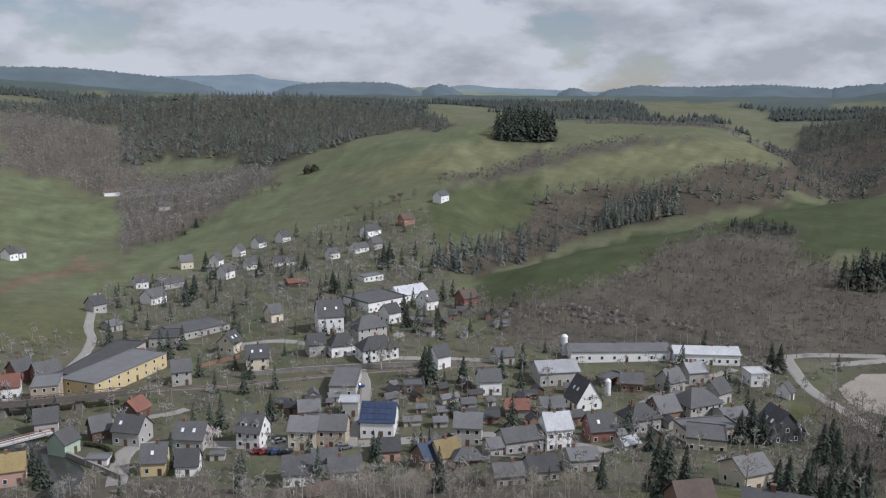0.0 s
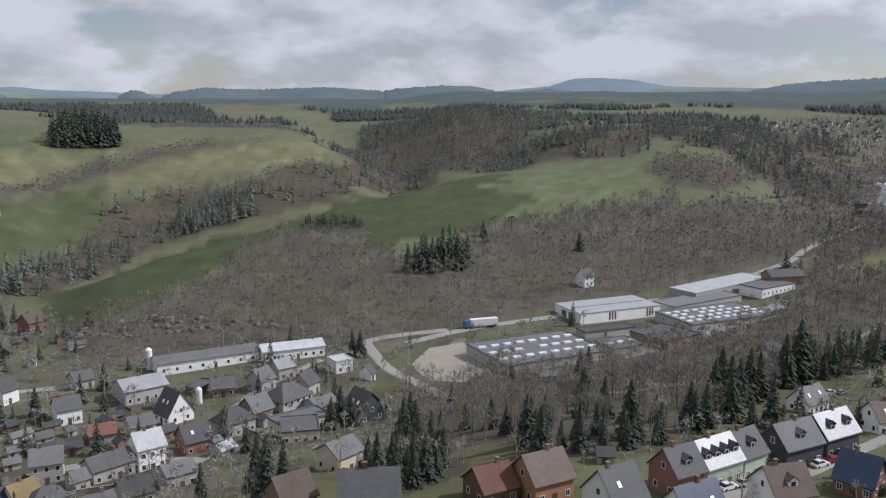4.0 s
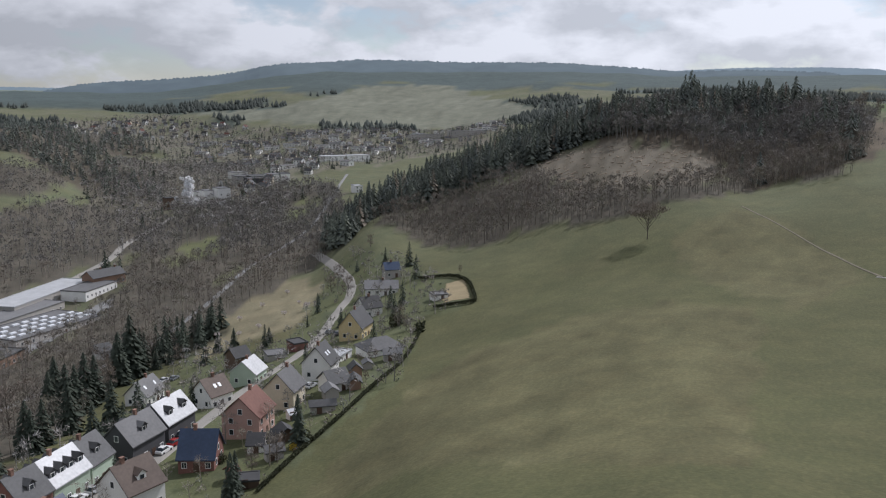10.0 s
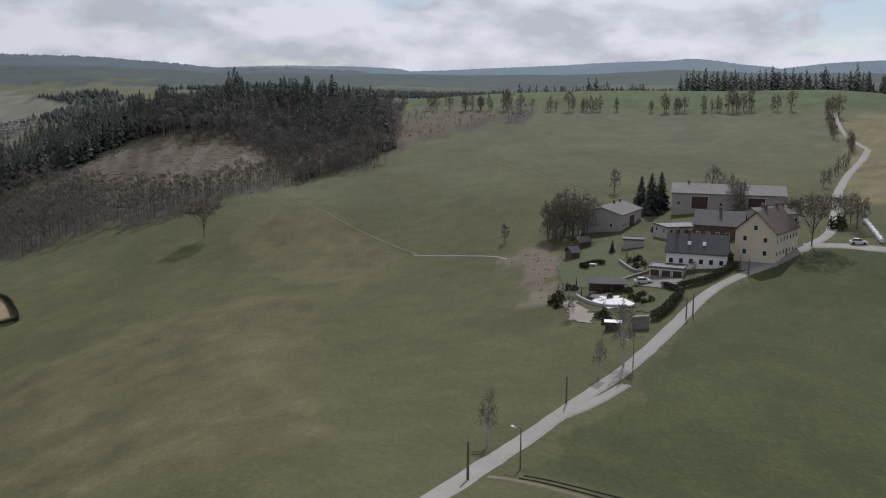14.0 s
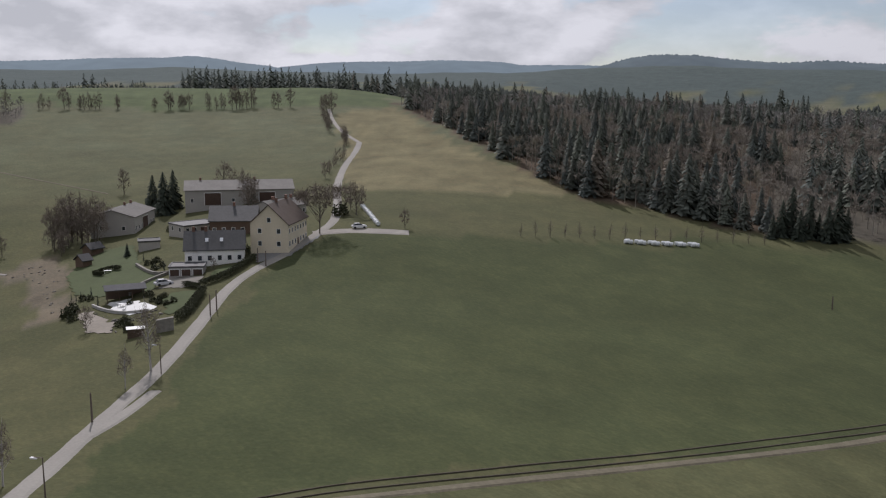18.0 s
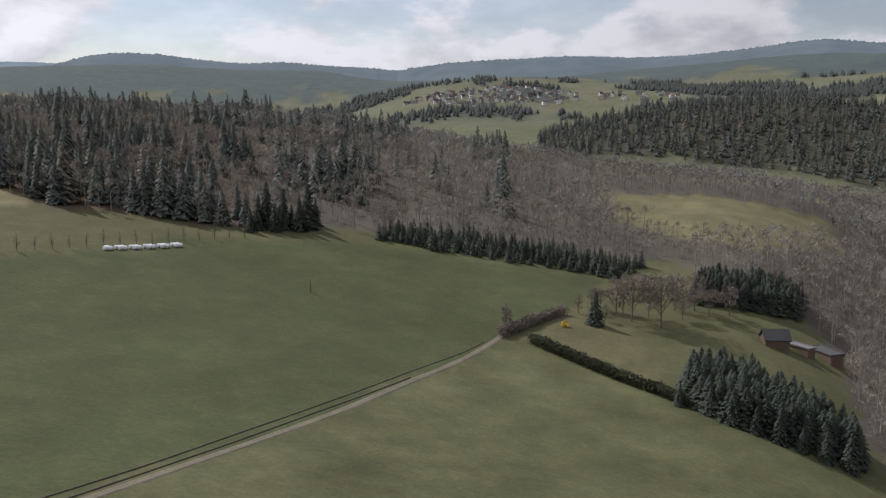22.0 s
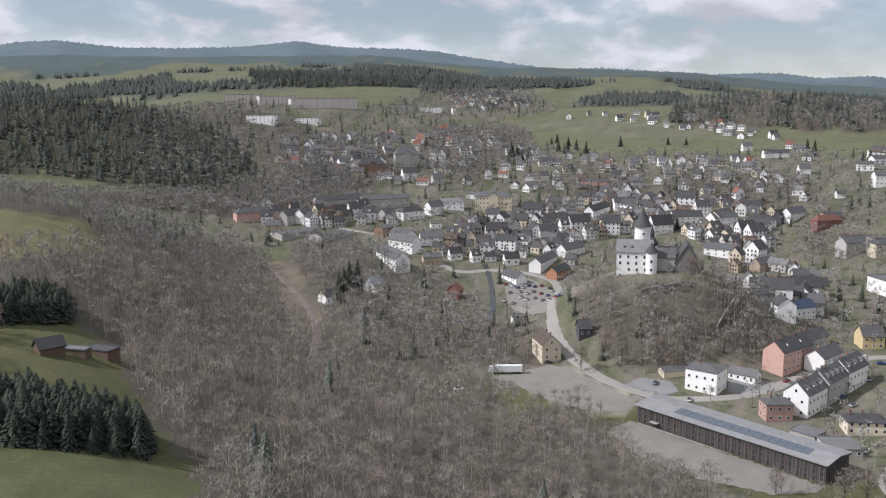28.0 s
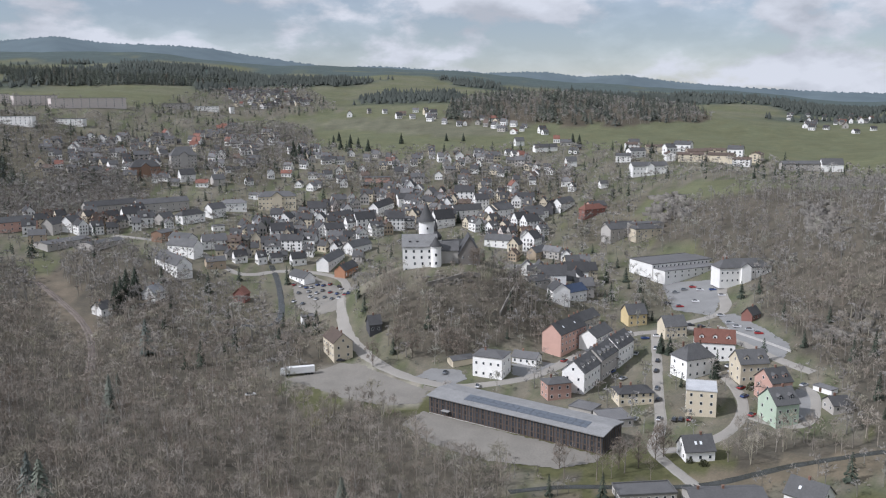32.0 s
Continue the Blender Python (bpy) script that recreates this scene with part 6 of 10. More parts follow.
def gates(top, count):
    """Wide timber gates on the yard side of a barn or garage; they also fill an open front."""
    w = [c for c in top.children if c.name.startswith("wall")][0]
    xs, ys, zs = zip(*[v.co for v in w.data.vertices])
    L, W, e = max(xs) - min(xs), max(ys) - min(ys), max(zs)
    yard = top.matrix_basis.inverted() @ Vector((0, 0, 0))
    h, wide = min(e * 0.8, 4.2), min(L / count * 0.78, 5.5)
    s = 1 if yard.y > 0 else -1
    for k in range(count):
        x = L * ((k + 0.5) / count - 0.5)
        gate = part("gate", solid("gate", boxes((x - wide / 2, s * (W / 2 + 0.06) - 0.05, 0.0, x + wide / 2, s * (W / 2 + 0.06) + 0.05, h)), M_GATE), top)
        part("gate_frame", solid("gate_frame", boxes((x - wide / 2 - 0.15, s * (W / 2 + 0.1) - 0.06, h, x + wide / 2 + 0.15, s * (W / 2 + 0.1) + 0.06, h + 0.2), (x - wide / 2 - 0.15, s * (W / 2 + 0.1) - 0.06, 0, x - wide / 2, s * (W / 2 + 0.1) + 0.06, h), (x + wide / 2, s * (W / 2 + 0.1) - 0.06, 0, x + wide / 2 + 0.15, s * (W / 2 + 0.1) + 0.06, h)), M_FRAME), gate)
    return top


def striped_hall(x, y, rot, L, W, e):
    """A plain white storage hall with a shallow roof and groups of dark red stripes."""
    top = thing("storage_hall", x, y, rot, "long white storage hall with dark red stripes and flat pale roof", "building")
    HOUSES.append((x, y, L * 0.5))
    part("wall", solid("wall", boxes((-L / 2, -W / 2, -3, L / 2, W / 2, e - 0.3)), M_WALL["w"]), top)
    part("roof", solid("roof", boxes((-L / 2 - 0.2, -W / 2 - 0.2, e - 0.3, L / 2 + 0.2, W / 2 + 0.2, e), (-L / 2 + 2, -0.6, e, L / 2 - 2, 0.6, e + 0.4)), M_ROOF["l"]), top)
    for g in (-0.14, 0.33):
        for k in range(3):
            for s in (-1, 1):
                part("stripe", solid("stripe", boxes((g * L + k * 1.5 - 0.4, s * (W / 2 + 0.03) - 0.03, 0.6, g * L + k * 1.5 + 0.4, s * (W / 2 + 0.03) + 0.03, e - 0.8)), M_ROOF["r"]), top, label="dark red painted stripe")
    for k in range(2):
        part("gate", solid("gate", boxes((-L / 2 - 0.08, -5 + k * 6, -0.2, -L / 2, -1 + k * 6, 3.6)), M_ROOF["g"]), top)
    return top


# ---- the long timber-clad school building by the river ----
M_STONE_PALE = material("pale_plinth", (0.5, 0.49, 0.46), 0.85, 0.12, 2.0, 0.3, 0.1)
M_SLAT = material("stained_slats", (0.105, 0.078, 0.062), 0.7, 0.25, 4.0, 0.3, 0.3, vary=0.25)


M_PALE_SOLAR = material("frosted_solar_glass", (0.10, 0.115, 0.135), 0.35, 0.12, 2.0, 0.3, 0, spec=0.5)


def wooden_school(x, y, rot, L, W, e):
    top = thing("school_building", x, y, rot, "long dark timber-clad building with a pale metal roof and solar panels", "building")
    HOUSES.append((x, y, 38))
    l, w = L / 2, W / 2
    part("wall", solid("wall", boxes((-l, -w, -3, l, w, e)), M_WALL["d"]), top)
    V = [(-l - 0.8, -w - 0.9, e), (l + 0.8, -w - 0.9, e), (l + 0.8, 0, e + 1.1), (-l - 0.8, 0, e + 1.1), (l + 0.8, w + 0.9, e), (-l - 0.8, w + 0.9, e)]
    V = V + [(a, b, c + 0.35) for a, b, c in V]
    F_ = [(0, 3, 2, 1), (3, 5, 4, 2), (6, 7, 8, 9), (9, 8, 10, 11), (0, 1, 7, 6), (4, 5, 11, 10), (1, 2, 8, 7), (2, 4, 10, 8), (3, 0, 6, 9), (5, 3, 9, 11)]
    roof = part("roof", solid("roof", (V, F_), M_ROOF["v"]), top)
    slat = solid("slat", boxes((-0.2, -0.14, 0.1, 0.2, 0.0, e - 0.05)), M_SLAT)
    band = solid("floor_band", boxes((-l + 0.01, -0.08, -0.14, l - 0.01, 0.0, 0.14)), M_SLAT)
    glass = solid("window", boxes((-0.5, -0.05, 0.0, 0.5, 0.0, 1.5)), M_PANE)
    n = 56
    for side, turn in ((-1, 0), (1, 180)):
        for k in range(n):
            part("slat", slat, top, pose(-l + (k + 0.5) * L / n, side * w, 0, 0, 0, turn))
        for f in range(3):
            part("floor_band", band, top, pose(0, side * w, 0.35 + f * 2.15, 0, 0, turn))
            for k in range(28):
                part("window", glass, top, pose(-l + (k + 0.5) * L / 28, side * w, 0.65 + f * 2.15, 0, 0, turn))
        part("plinth", solid("plinth", boxes((-l + 0.01, -0.2, -2.9, l - 0.01, 0.0, 0.09)), M_STONE_PALE), top, pose(0, side * w, 0, 0, 0, turn))
    part("entrance_canopy", solid("entrance_canopy", boxes((l - 10.5, w, 2.5, l - 7, w + 1.9, 2.7))), top).data.materials.append(M_ROOF["v"])
    for side, turn in ((-1, -90), (1, 90)):
        for k in range(9):
            part("slat", slat, top, pose(side * l, -w + (k + 0.5) * W / 9, 0, 0, 0, turn))
    panel = solid("solar_panel", boxes((-1.4, -1.2, 0, 1.4, 1.2, 0.06)), M_PALE_SOLAR)
    tilt = math.degrees(math.atan2(1.1, w + 0.9))
    for k in range(18):
        for j in range(2):
            u = 2.0 + j * 2.5
            part("solar_panel", panel, roof, pose(-l + 9 + k * 2.95, u, e + 0.36 + 1.1 * (1 - u / (w + 0.9)) + 0.04, -tilt, 0, 0))


# the houses of the valley
house(-115.9, 220.9, 22, 6.7, 7.4, 4.5, 3.4, "p", "o")
house(-110.1, 239.4, 69, 5.9, 6.6, 4.1, 3, "g", "s")
house(-122.8, 256.6, 23, 6.7, 7.4, 4.1, 3.4, "k", "s")
house(-93.1, 248.1, -11, 8.6, 8.2, 4.5, 3.8, "k", "s")
house(-104.4, 251.7, 35, 5.9, 6.6, 3.3, 3.4, "b", "s")
house(-99.6, 268.6, 70, 6.7, 7.4, 3.3, 3, "b", "r")
house(-73.9, 244.1, -5, 8.8, 8.2, 3.7, 3.8, "k", "g")
house(-79.2, 226.6, 7, 6.7, 7.4, 4.1, 3.8, "y", "s")
house(-69.8, 225.4, 7, 5.9, 6.6, 3.3, 3.4, "w", "s")
house(-56.0, 244.2, -12, 7.2, 8.2, 5.3, 4.2, "w", "s", dormers=2)
house(-64.1, 234.4, 6, 4.1, 3.3, 1.8, 0.4, "k", "g", "flat")
house(-97.1, 232.0, 1, 6.0, 4.1, 2, 0.5, "w", "g", "flat")
house(-149.0, 287.1, 21, 6.7, 7.4, 4.9, 3.4, "w", "r")
house(-153.2, 303.5, 54, 6.7, 7.4, 4.1, 3.4, "r", "s")
house(-143.6, 302.6, 45, 8.7, 7.4, 4.1, 3.4, "r", "s")
house(-133.5, 281.4, 17, 8.4, 13, 8.2, 0.4, "t", "g", "flat")
house(-119.4, 305.5, 70, 38.5, 15, 5.7, 0.5, "y", "g", "flat")
house(-128.3, 317.0, 82, 43.4, 12, 4.9, 0.5, "k", "s", "flat")
house(-132.1, 319.3, 13, 6.9, 6.6, 4.1, 0.3, "k", "l", "flat")
house(-119.8, 327.8, 22, 5.9, 6.6, 3.3, 1.7, "r", "r")
house(-94.7, 302.5, 20, 6.7, 7.4, 5.3, 3.4, "k", "s")
house(-86.0, 339.8, 71, 6.7, 7.4, 4.5, 3.8, "c", "s")
house(-70.3, 317.3, 13, 8.1, 9, 5.3, 3.8, "c", "s")
house(-116.3, 354.4, 9, 11.9, 14, 4.1, 0.4, "k", "s", "flat")
house(-108.7, 370.9, 45, 24.1, 16, 3.3, 0.3, "k", "s", "flat")
house(-49.7, 367.7, 16, 10.9, 11.5, 7.4, 6, "w", "s")
house(-33.2, 411.2, 42, 23.3, 20, 4.9, 0.7, "w", "g", "flat")
house(-18.7, 439.6, 36, 17.7, 13.1, 3.3, 3.4, "w", "l")
house(-31.7, 355.1, 33, 13.3, 8.2, 5.7, 4.2, "k", "s", "hip")
house(-24.2, 381.7, 42, 6.7, 7.4, 4.9, 3.4, "w", "s")
house(-8.0, 413.4, 39, 7.1, 8.2, 4.9, 4.2, "w", "s")
house(11.1, 418.4, 33, 8.6, 8.2, 4.9, 3.4, "r", "n")
house(-50.7, 333.7, 22, 6.7, 7.4, 4.9, 3.4, "k", "s")
house(-40.1, 333.1, 22, 10.7, 8.2, 4.9, 3.8, "w", "s", "hip")
house(-25.9, 326.5, 25, 14.4, 9, 5.3, 3.8, "w", "s", "hip")
house(-161.4, 536.2, 29, 7.5, 8.2, 4.9, 3.4, "c", "g")
house(-143.0, 539.4, 74, 5.9, 6.6, 4.5, 3.8, "w", "s")
house(-126.6, 497.1, 58, 7.2, 7.4, 4.9, 3.4, "w", "s")
house(-119.0, 526.2, 32, 6.7, 7.4, 3.3, 3.4, "w", "s")
house(-136.2, 570.5, 71, 6.1, 6.6, 4.1, 3.8, "w", "s")
house(-128.1, 595.4, 59, 7.6, 7.4, 4.1, 3.8, "w", "s")
house(-113.6, 607.5, 57, 8.4, 7.4, 4.1, 3.8, "w", "s")
house(-100.0, 533.7, 18, 12.4, 7.4, 2.5, 2.5, "w", "s")
house(-71.1, 547.4, 32, 7.1, 7.4, 4.1, 2.5, "w", "s")
house(-55.6, 561.3, 37, 10.3, 8.2, 3.3, 2.5, "w", "s")
house(-45.5, 566.7, 38, 6.7, 7.4, 4.1, 3.4, "k", "s")
house(-51.3, 600.8, 50, 13.0, 8.2, 4.1, 3.4, "w", "s")
house(-27.2, 620.4, 35, 9.7, 7.4, 4.1, 3.4, "o", "n")
house(-2.7, 675.0, 61, 12.7, 7.4, 4.9, 3.4, "w", "s")
house(-167.9, 473.1, 31, 6.7, 7.4, 4.1, 2.5, "w", "s")
house(-152.5, 474.6, 47, 13.7, 8.2, 3.3, 2.5, "k", "s")
house(-147.1, 431.1, 59, 9.9, 8.2, 4.1, 3.4, "w", "s")
house(-161.8, 395.2, 53, 6.7, 7.4, 4.1, 3.4, "k", "s")
house(-77.9, 448.3, 25, 9.8, 9.8, 2.5, 1.3, "b", "r")
house(-41.0, 475.2, 43, 13.5, 6.6, 3.3, 0.4, "w", "g", "flat")
house(-76.8, 383.4, 39, 5.9, 6.6, 4.1, 3.4, "c", "s")
house(-144.1, 367.2, 59, 5.9, 6.6, 2.5, 1.7, "k", "g")
house(-270.5, 534.5, 72, 6.7, 7.4, 4.1, 3.4, "w", "s")
house(-270.3, 545.7, 74, 5.9, 6.6, 3.3, 2.5, "w", "s")
house(-390.5, 1019.8, 41, 18.9, 7.4, 4.1, 3.4, "w", "n")
house(-259.8, 802.0, 38, 10.1, 7.4, 4.1, 3.4, "k", "s")
house(-34.2, 292.5, -90, 20.9, 9, 4.1, 0.5, "k", "g", "flat")
house(-30.2, 267.3, 1, 6.1, 6.6, 4.9, 0.3, "k", "l", "flat")
house(-19.3, 251.3, -4, 10.0, 11.5, 4.9, 4.2, "w", "b")
house(-42.9, 265.1, 13, 6.7, 7.4, 3.3, 2.5, "k", "g")
house(-40.6, 243.1, -3, 8.1, 9, 5.7, 3, "c", "g")
house(-32.3, 243.4, -2, 8.3, 9, 5.7, 3, "t", "g")
house(-15.3, 231.0, 8, 5.9, 6.6, 3.3, 2.5, "p", "s")
house(7.2, 238.9, -5, 7.8, 8.2, 5.7, 3, "k", "g")
house(21.1, 229.5, 19, 11.1, 7.4, 4.1, 2.5, "k", "g")
house(31.3, 232.4, 12, 7.4, 8.2, 6.6, 3.4, "w", "l")
house(-4.0, 224.0, 34, 6.7, 7.4, 3.3, 3.4, "n", "b")
house(0.5, 224.0, 29, 6.7, 7.4, 3.7, 3.4, "c", "o")
house(6.2, 220.4, 7, 7.5, 5.7, 2.5, 2.1, "b", "s", "hip")
house(13.3, 223.6, 21, 3.7, 5.7, 3.3, 1.7, "k", "g")
house(15.3, 197.4, 10, 6.9, 7.4, 3.3, 1.7, "k", "g")
house(23.9, 202.1, 10, 7.1, 7.4, 3.3, 2.5, "k", "s")
house(34.8, 209.1, 10, 7.4, 7.4, 4.1, 1.7, "k", "g")
house(-38.3, 216.1, 8, 7.4, 8.2, 4.1, 3.4, "w", "s")
house(-32.2, 223.2, 14, 6.7, 7.4, 4.1, 2.5, "w", "s")
house(-26.3, 218.4, 14, 8.5, 8.2, 3.3, 2.5, "k", "s")
house(-38.4, 217.6, 7, 5.9, 5.7, 2.5, 0.8, "k", "g", "flat")
house(-29.3, 194.8, 16, 5.9, 6.6, 2.5, 1.7, "t", "n")
house(15.4, 286.1, 7, 7.4, 8.2, 4.9, 3, "w", "s")
house(39.5, 300.4, 11, 14.5, 13.1, 4.9, 2.5, "k", "l")
house(67.4, 327.1, 2, 38.2, 10.7, 4.1, 1.7, "w", "g")
house(99.6, 322.5, -4, 24.3, 10.7, 4.1, 1.7, "w", "l")
house(-1.7, 314.5, 36, 5.9, 6.6, 4.9, 3.4, "w", "d")
house(22.6, 321.2, 16, 6.7, 7.4, 3.3, 2.5, "k", "s")
house(23.3, 264.0, -3, 7.2, 7.4, 2.9, 2.1, "k", "r")
house(-10.2, 286.3, 6, 6.8, 6.6, 3.3, 0.8, "b", "s", "flat")
house(34.1, 265.3, 9, 7.4, 8.2, 3.3, 2.1, "c", "g")
house(45.3, 271.2, -68, 8.1, 9, 3.3, 6.8, "w", "d")
house(44.8, 239.3, 11, 7.4, 8.2, 4.1, 3.8, "r", "s")
house(58.3, 248.2, 22, 10.1, 8.2, 4.9, 3.4, "k", "s", "hip")
house(67.1, 255.3, 23, 7.4, 8.2, 4.5, 3.8, "n", "g")
house(78.3, 258.9, 25, 12.4, 9.8, 5.7, 3.8, "k", "s", "hip")
house(77.6, 287.2, 29, 6.7, 7.4, 4.1, 3.4, "k", "g")
house(88.0, 296.7, 14, 6.7, 7.4, 4.5, 2.5, "k", "l")
house(64.8, 289.3, -10, 7.4, 8.2, 3.3, 2.5, "n", "g")
house(59.2, 297.2, 46, 9.7, 5.7, 2.5, 0.8, "b", "s", "flat")
house(89.3, 274.3, 37, 6.7, 7.4, 4.1, 3.4, "k", "s")
house(109.6, 294.8, 6, 6.8, 7.4, 4.9, 0.5, "w", "l", "flat")
house(114.5, 280.0, 25, 2.0, 5.7, 2.9, 2.5, "w", "s")
house(87.0, 251.9, 13, 7.9, 8.2, 3.3, 1.7, "k", "g")
house(95.3, 236.5, -75, 8.5, 11.5, 3.3, 6, "d", "d")
house(75.6, 238.3, 11, 16.3, 9, 4.1, 0.8, "c", "g", "flat")
house(72.7, 229.3, -15, 10.5, 12, 4.1, 0.5, "c", "g", "flat")
house(66.7, 181.1, 22, 7.7, 8.2, 4.5, 2.5, "c", "g")
house(39.1, 129.2, 10, 5.9, 6.6, 3.3, 3, "n", "n")
house(50.8, 228.9, 25, 4.9, 4.9, 2, 1.3, "k", "l")
house(50.1, 122.7, -21, 9.4, 9.8, 4.9, 3.4, "k", "s")
house(80.1, 135.0, 1, 7.4, 8.2, 3.3, 3.4, "b", "r")
house(89.4, 131.5, 1, 8.8, 9, 4.5, 4.2, "o", "n")
# the street on the slope
house(95.8, 117.4, 4, 7.9, 8.8, 3.9, 4.9, "w", "s")
house(102.5, 104.7, -0, 8.7, 8.8, 3.5, 4.9, "w", "b")
house(113.1, 120.2, 1, 7.2, 8, 5.1, 4.1, "r", "s", dormers=1)
house(122.6, 121.3, 4, 10.1, 8, 5.1, 4.1, "g", "l", dormers=4)
house(131.9, 122.4, 7, 7.2, 8, 5.1, 4.1, "g", "s", dormers=1)
house(145.4, 121.5, 0, 10.6, 8, 5.1, 4.1, "d", "g", dormers=1)
house(159.7, 123.7, 2, 10.5, 8, 5.1, 4.1, "d", "l", dormers=2)
house(122.2, 103.3, -13, 7.9, 8.8, 5.1, 4.1, "w", "n", dormers=1)
house(116.0, 94.3, -72, 3.4, 4.8, 2.2, 2, "b", "d")
house(143.3, 103.1, -70, 7.2, 8, 3.1, 4.5, "r", "b")
house(162.2, 103.6, 8, 8.7, 8.8, 5.5, 4.1, "p", "r")
house(201.9, 163.8, 7, 9.3, 7.2, 3.5, 3.7, "w", "g")
house(190.0, 132.3, -16, 7.2, 8, 3.9, 3.7, "w", "n")
house(210.9, 134.2, 6, 7.3, 8, 3.9, 3.3, "g", "l")
house(182.0, 105.8, 7, 7.7, 8, 5.1, 4.1, "c", "g")
house(205.4, 107.9, 8, 7.4, 8, 4.7, 4.5, "w", "s")
house(193.7, 97.9, -33, 5.8, 6.4, 2.7, 2.5, "w", "s")
house(224.6, 112.1, -2, 8.0, 4.8, 2.3, 0.4, "w", "l", "flat")
house(233.9, 102.7, -40, 12.0, 8.8, 2.5, 2.5, "w", "g", "hip")
house(258.6, 122.2, 3, 10.3, 8, 4.7, 4.9, "y", "d")
house(290.5, 131.9, -39, 7.2, 8, 3.9, 3.3, "w", "d")
house(324.5, 141.5, -66, 13.3, 9.6, 3.1, 2.5, "w", "g")
house(349.1, 147.6, -53, 6.5, 7.2, 3.9, 2.5, "k", "b")
house(301.7, 108.2, -53, 5.7, 5.6, 2, 0.5, "w", "g", "flat")
house(250.5, 140.1, -36, 4.8, 6.4, 3.1, 0.5, "r", "d", "flat")
house(241.7, 157.6, -24, 5.8, 6.4, 3.9, 2.5, "b", "d")
house(241.3, 143.1, -47, 6.2, 6.4, 2.3, 0.3, "k", "g", "flat")
house(152.5, 95.6, -67, 3.3, 4.8, 2, 1.6, "w", "d")
house(154.6, 92.1, -84, 1.7, 4, 2, 1.6, "b", "d")
house(137.2, 91.7, -33, 1.6, 3.2, 1.7, 1, "r", "r")
house(134.4, 86.8, -59, 4.6, 4, 1.9, 0.2, "b", "d", "flat")
house(171.9, 98.2, -35, 1.7, 2.4, 1.6, 0.7, "w", "l")
house(260.5, 229.9, -24, 5.8, 6.4, 3.1, 2.5, "w", "s")
house(272.2, 364.6, 7, 6.5, 7.2, 5.5, 3.3, "w", "s")
house(112.0, 140.9, -32, 3.5, 4, 1.9, 1.2, "k", "s")
house(169.0, 244.2, -9, 10.2, 7.2, 2.3, 0.2, "k", "g", "flat")
# the farm
house(203.0, -116.5, -49, 16.1, 10.1, 6.8, 4.7, "c", "n")
house(231.6, -118.2, 58, 13.2, 11, 4.2, 3.4, "b", "s")
house(204.0, -98.5, 61, 14.4, 9.2, 3.8, 3.8, "w", "s")
house(247.9, -113.2, -86, 12.1, 9.2, 3, 0.3, "k", "g", "flat")
gates(house(199.1, -88.7, 57, 8.1, 5.5, 2.2, 0.3, "k", "g", "flat"), 3)
# open-fronted barn: the dark gate stands in for its shaded inside
gates(house(282.7, -104.7, -39, 21.5, 13.8, 5.1, 2.1, "k", "e"), 1)
gates(house(287.2, -148.8, 64, 37.3, 18.4, 5.1, 2.5, "k", "e"), 2)
house(239.3, -137.6, -74, 14.3, 9.2, 3.4, 1.7, "k", "e")
house(244.1, -78.7, -77, 2.7, 3.7, 1.9, 1.3, "b", "d")
house(256.1, -85.4, -71, 4.3, 3.7, 2, 1.3, "b", "d")
house(242.0, -96.5, 69, 5.8, 5.5, 2.5, 0.3, "k", "d", "flat")
# huts of the paddock
house(-23.8, -254.9, 14, 6.7, 5, 2.4, 2.2, "b", "d")
house(-38.7, -265.2, -53, 9.4, 5, 2.2, 0.3, "b", "d", "flat")
house(-31.3, -259.1, -43, 7.2, 3, 2, 0.3, "b", "g", "flat")
# the town under the castle
house(-248.5, -326.7, 71, 16.0, 9.3, 7.8, 4.2, "c", "n")
house(-374.0, -1187.5, -17, 40.2, 12, 11.7, 0.4, "h", "g", "flat")
house(-412.0, -1149.4, 0, 52.8, 12, 11.7, 0.4, "h", "g", "flat")
house(-468.8, -1124.1, -3, 94.3, 12, 11.7, 0.4, "h", "g", "flat")
house(-349.3, -1028.3, -39, 35.0, 12, 9.4, 0.4, "w", "g", "flat")
house(-405.2, -1023.7, -42, 32.0, 12, 6.2, 0.4, "w", "g", "flat")
house(-622.8, -1187.6, -28, 38.9, 16, 6.2, 0.4, "k", "g", "flat")
house(-663.8, -1172.1, -30, 34.8, 14, 6.2, 0.4, "w", "l", "flat")
house(-694.4, -1154.2, -11, 6.1, 6.8, 9.4, 0.4, "w", "g", "flat")
house(-282.7, -257.7, -68, 13.9, 12, 9.6, 1.4, "w", "g", "hip", full=True)
house(-333.5, -256.0, 7, 24.0, 10.5, 9.8, 4.6, "p", "s", full=True)
house(-296.9, -218.3, 13, 17.5, 10.2, 9.2, 4.6, "w", "s", dormers=3, full=True)
house(-315.0, -221.8, 13, 18.2, 9.8, 9.6, 4.4, "k", "s", dormers=4, full=True)
house(-333.3, -225.6, 12, 18.2, 10.2, 9.2, 4.6, "w", "s", dormers=3, full=True)
house(-280.0, -218.8, -29, 10.5, 8.0, 7.2, 1.5, "p", "s", "hip", full=True)
house(-274.9, -200.1, -81, 10.1, 8.5, 2.3, 0.4, "k", "g", "flat")
house(-272.6, -185.0, -33, 11.6, 12, 3.1, 0.4, "k", "g", "flat")
house(-305.3, -256.1, -71, 12.0, 7.6, 3.1, 2.1, "w", "g")
house(-280.4, -275.3, -18, 11.0, 6, 2.3, 1.3, "c", "s")
house(-304.8, -165.8, -60, 11.4, 13, 10.1, 0.4, "c", "l", "flat", full=True)
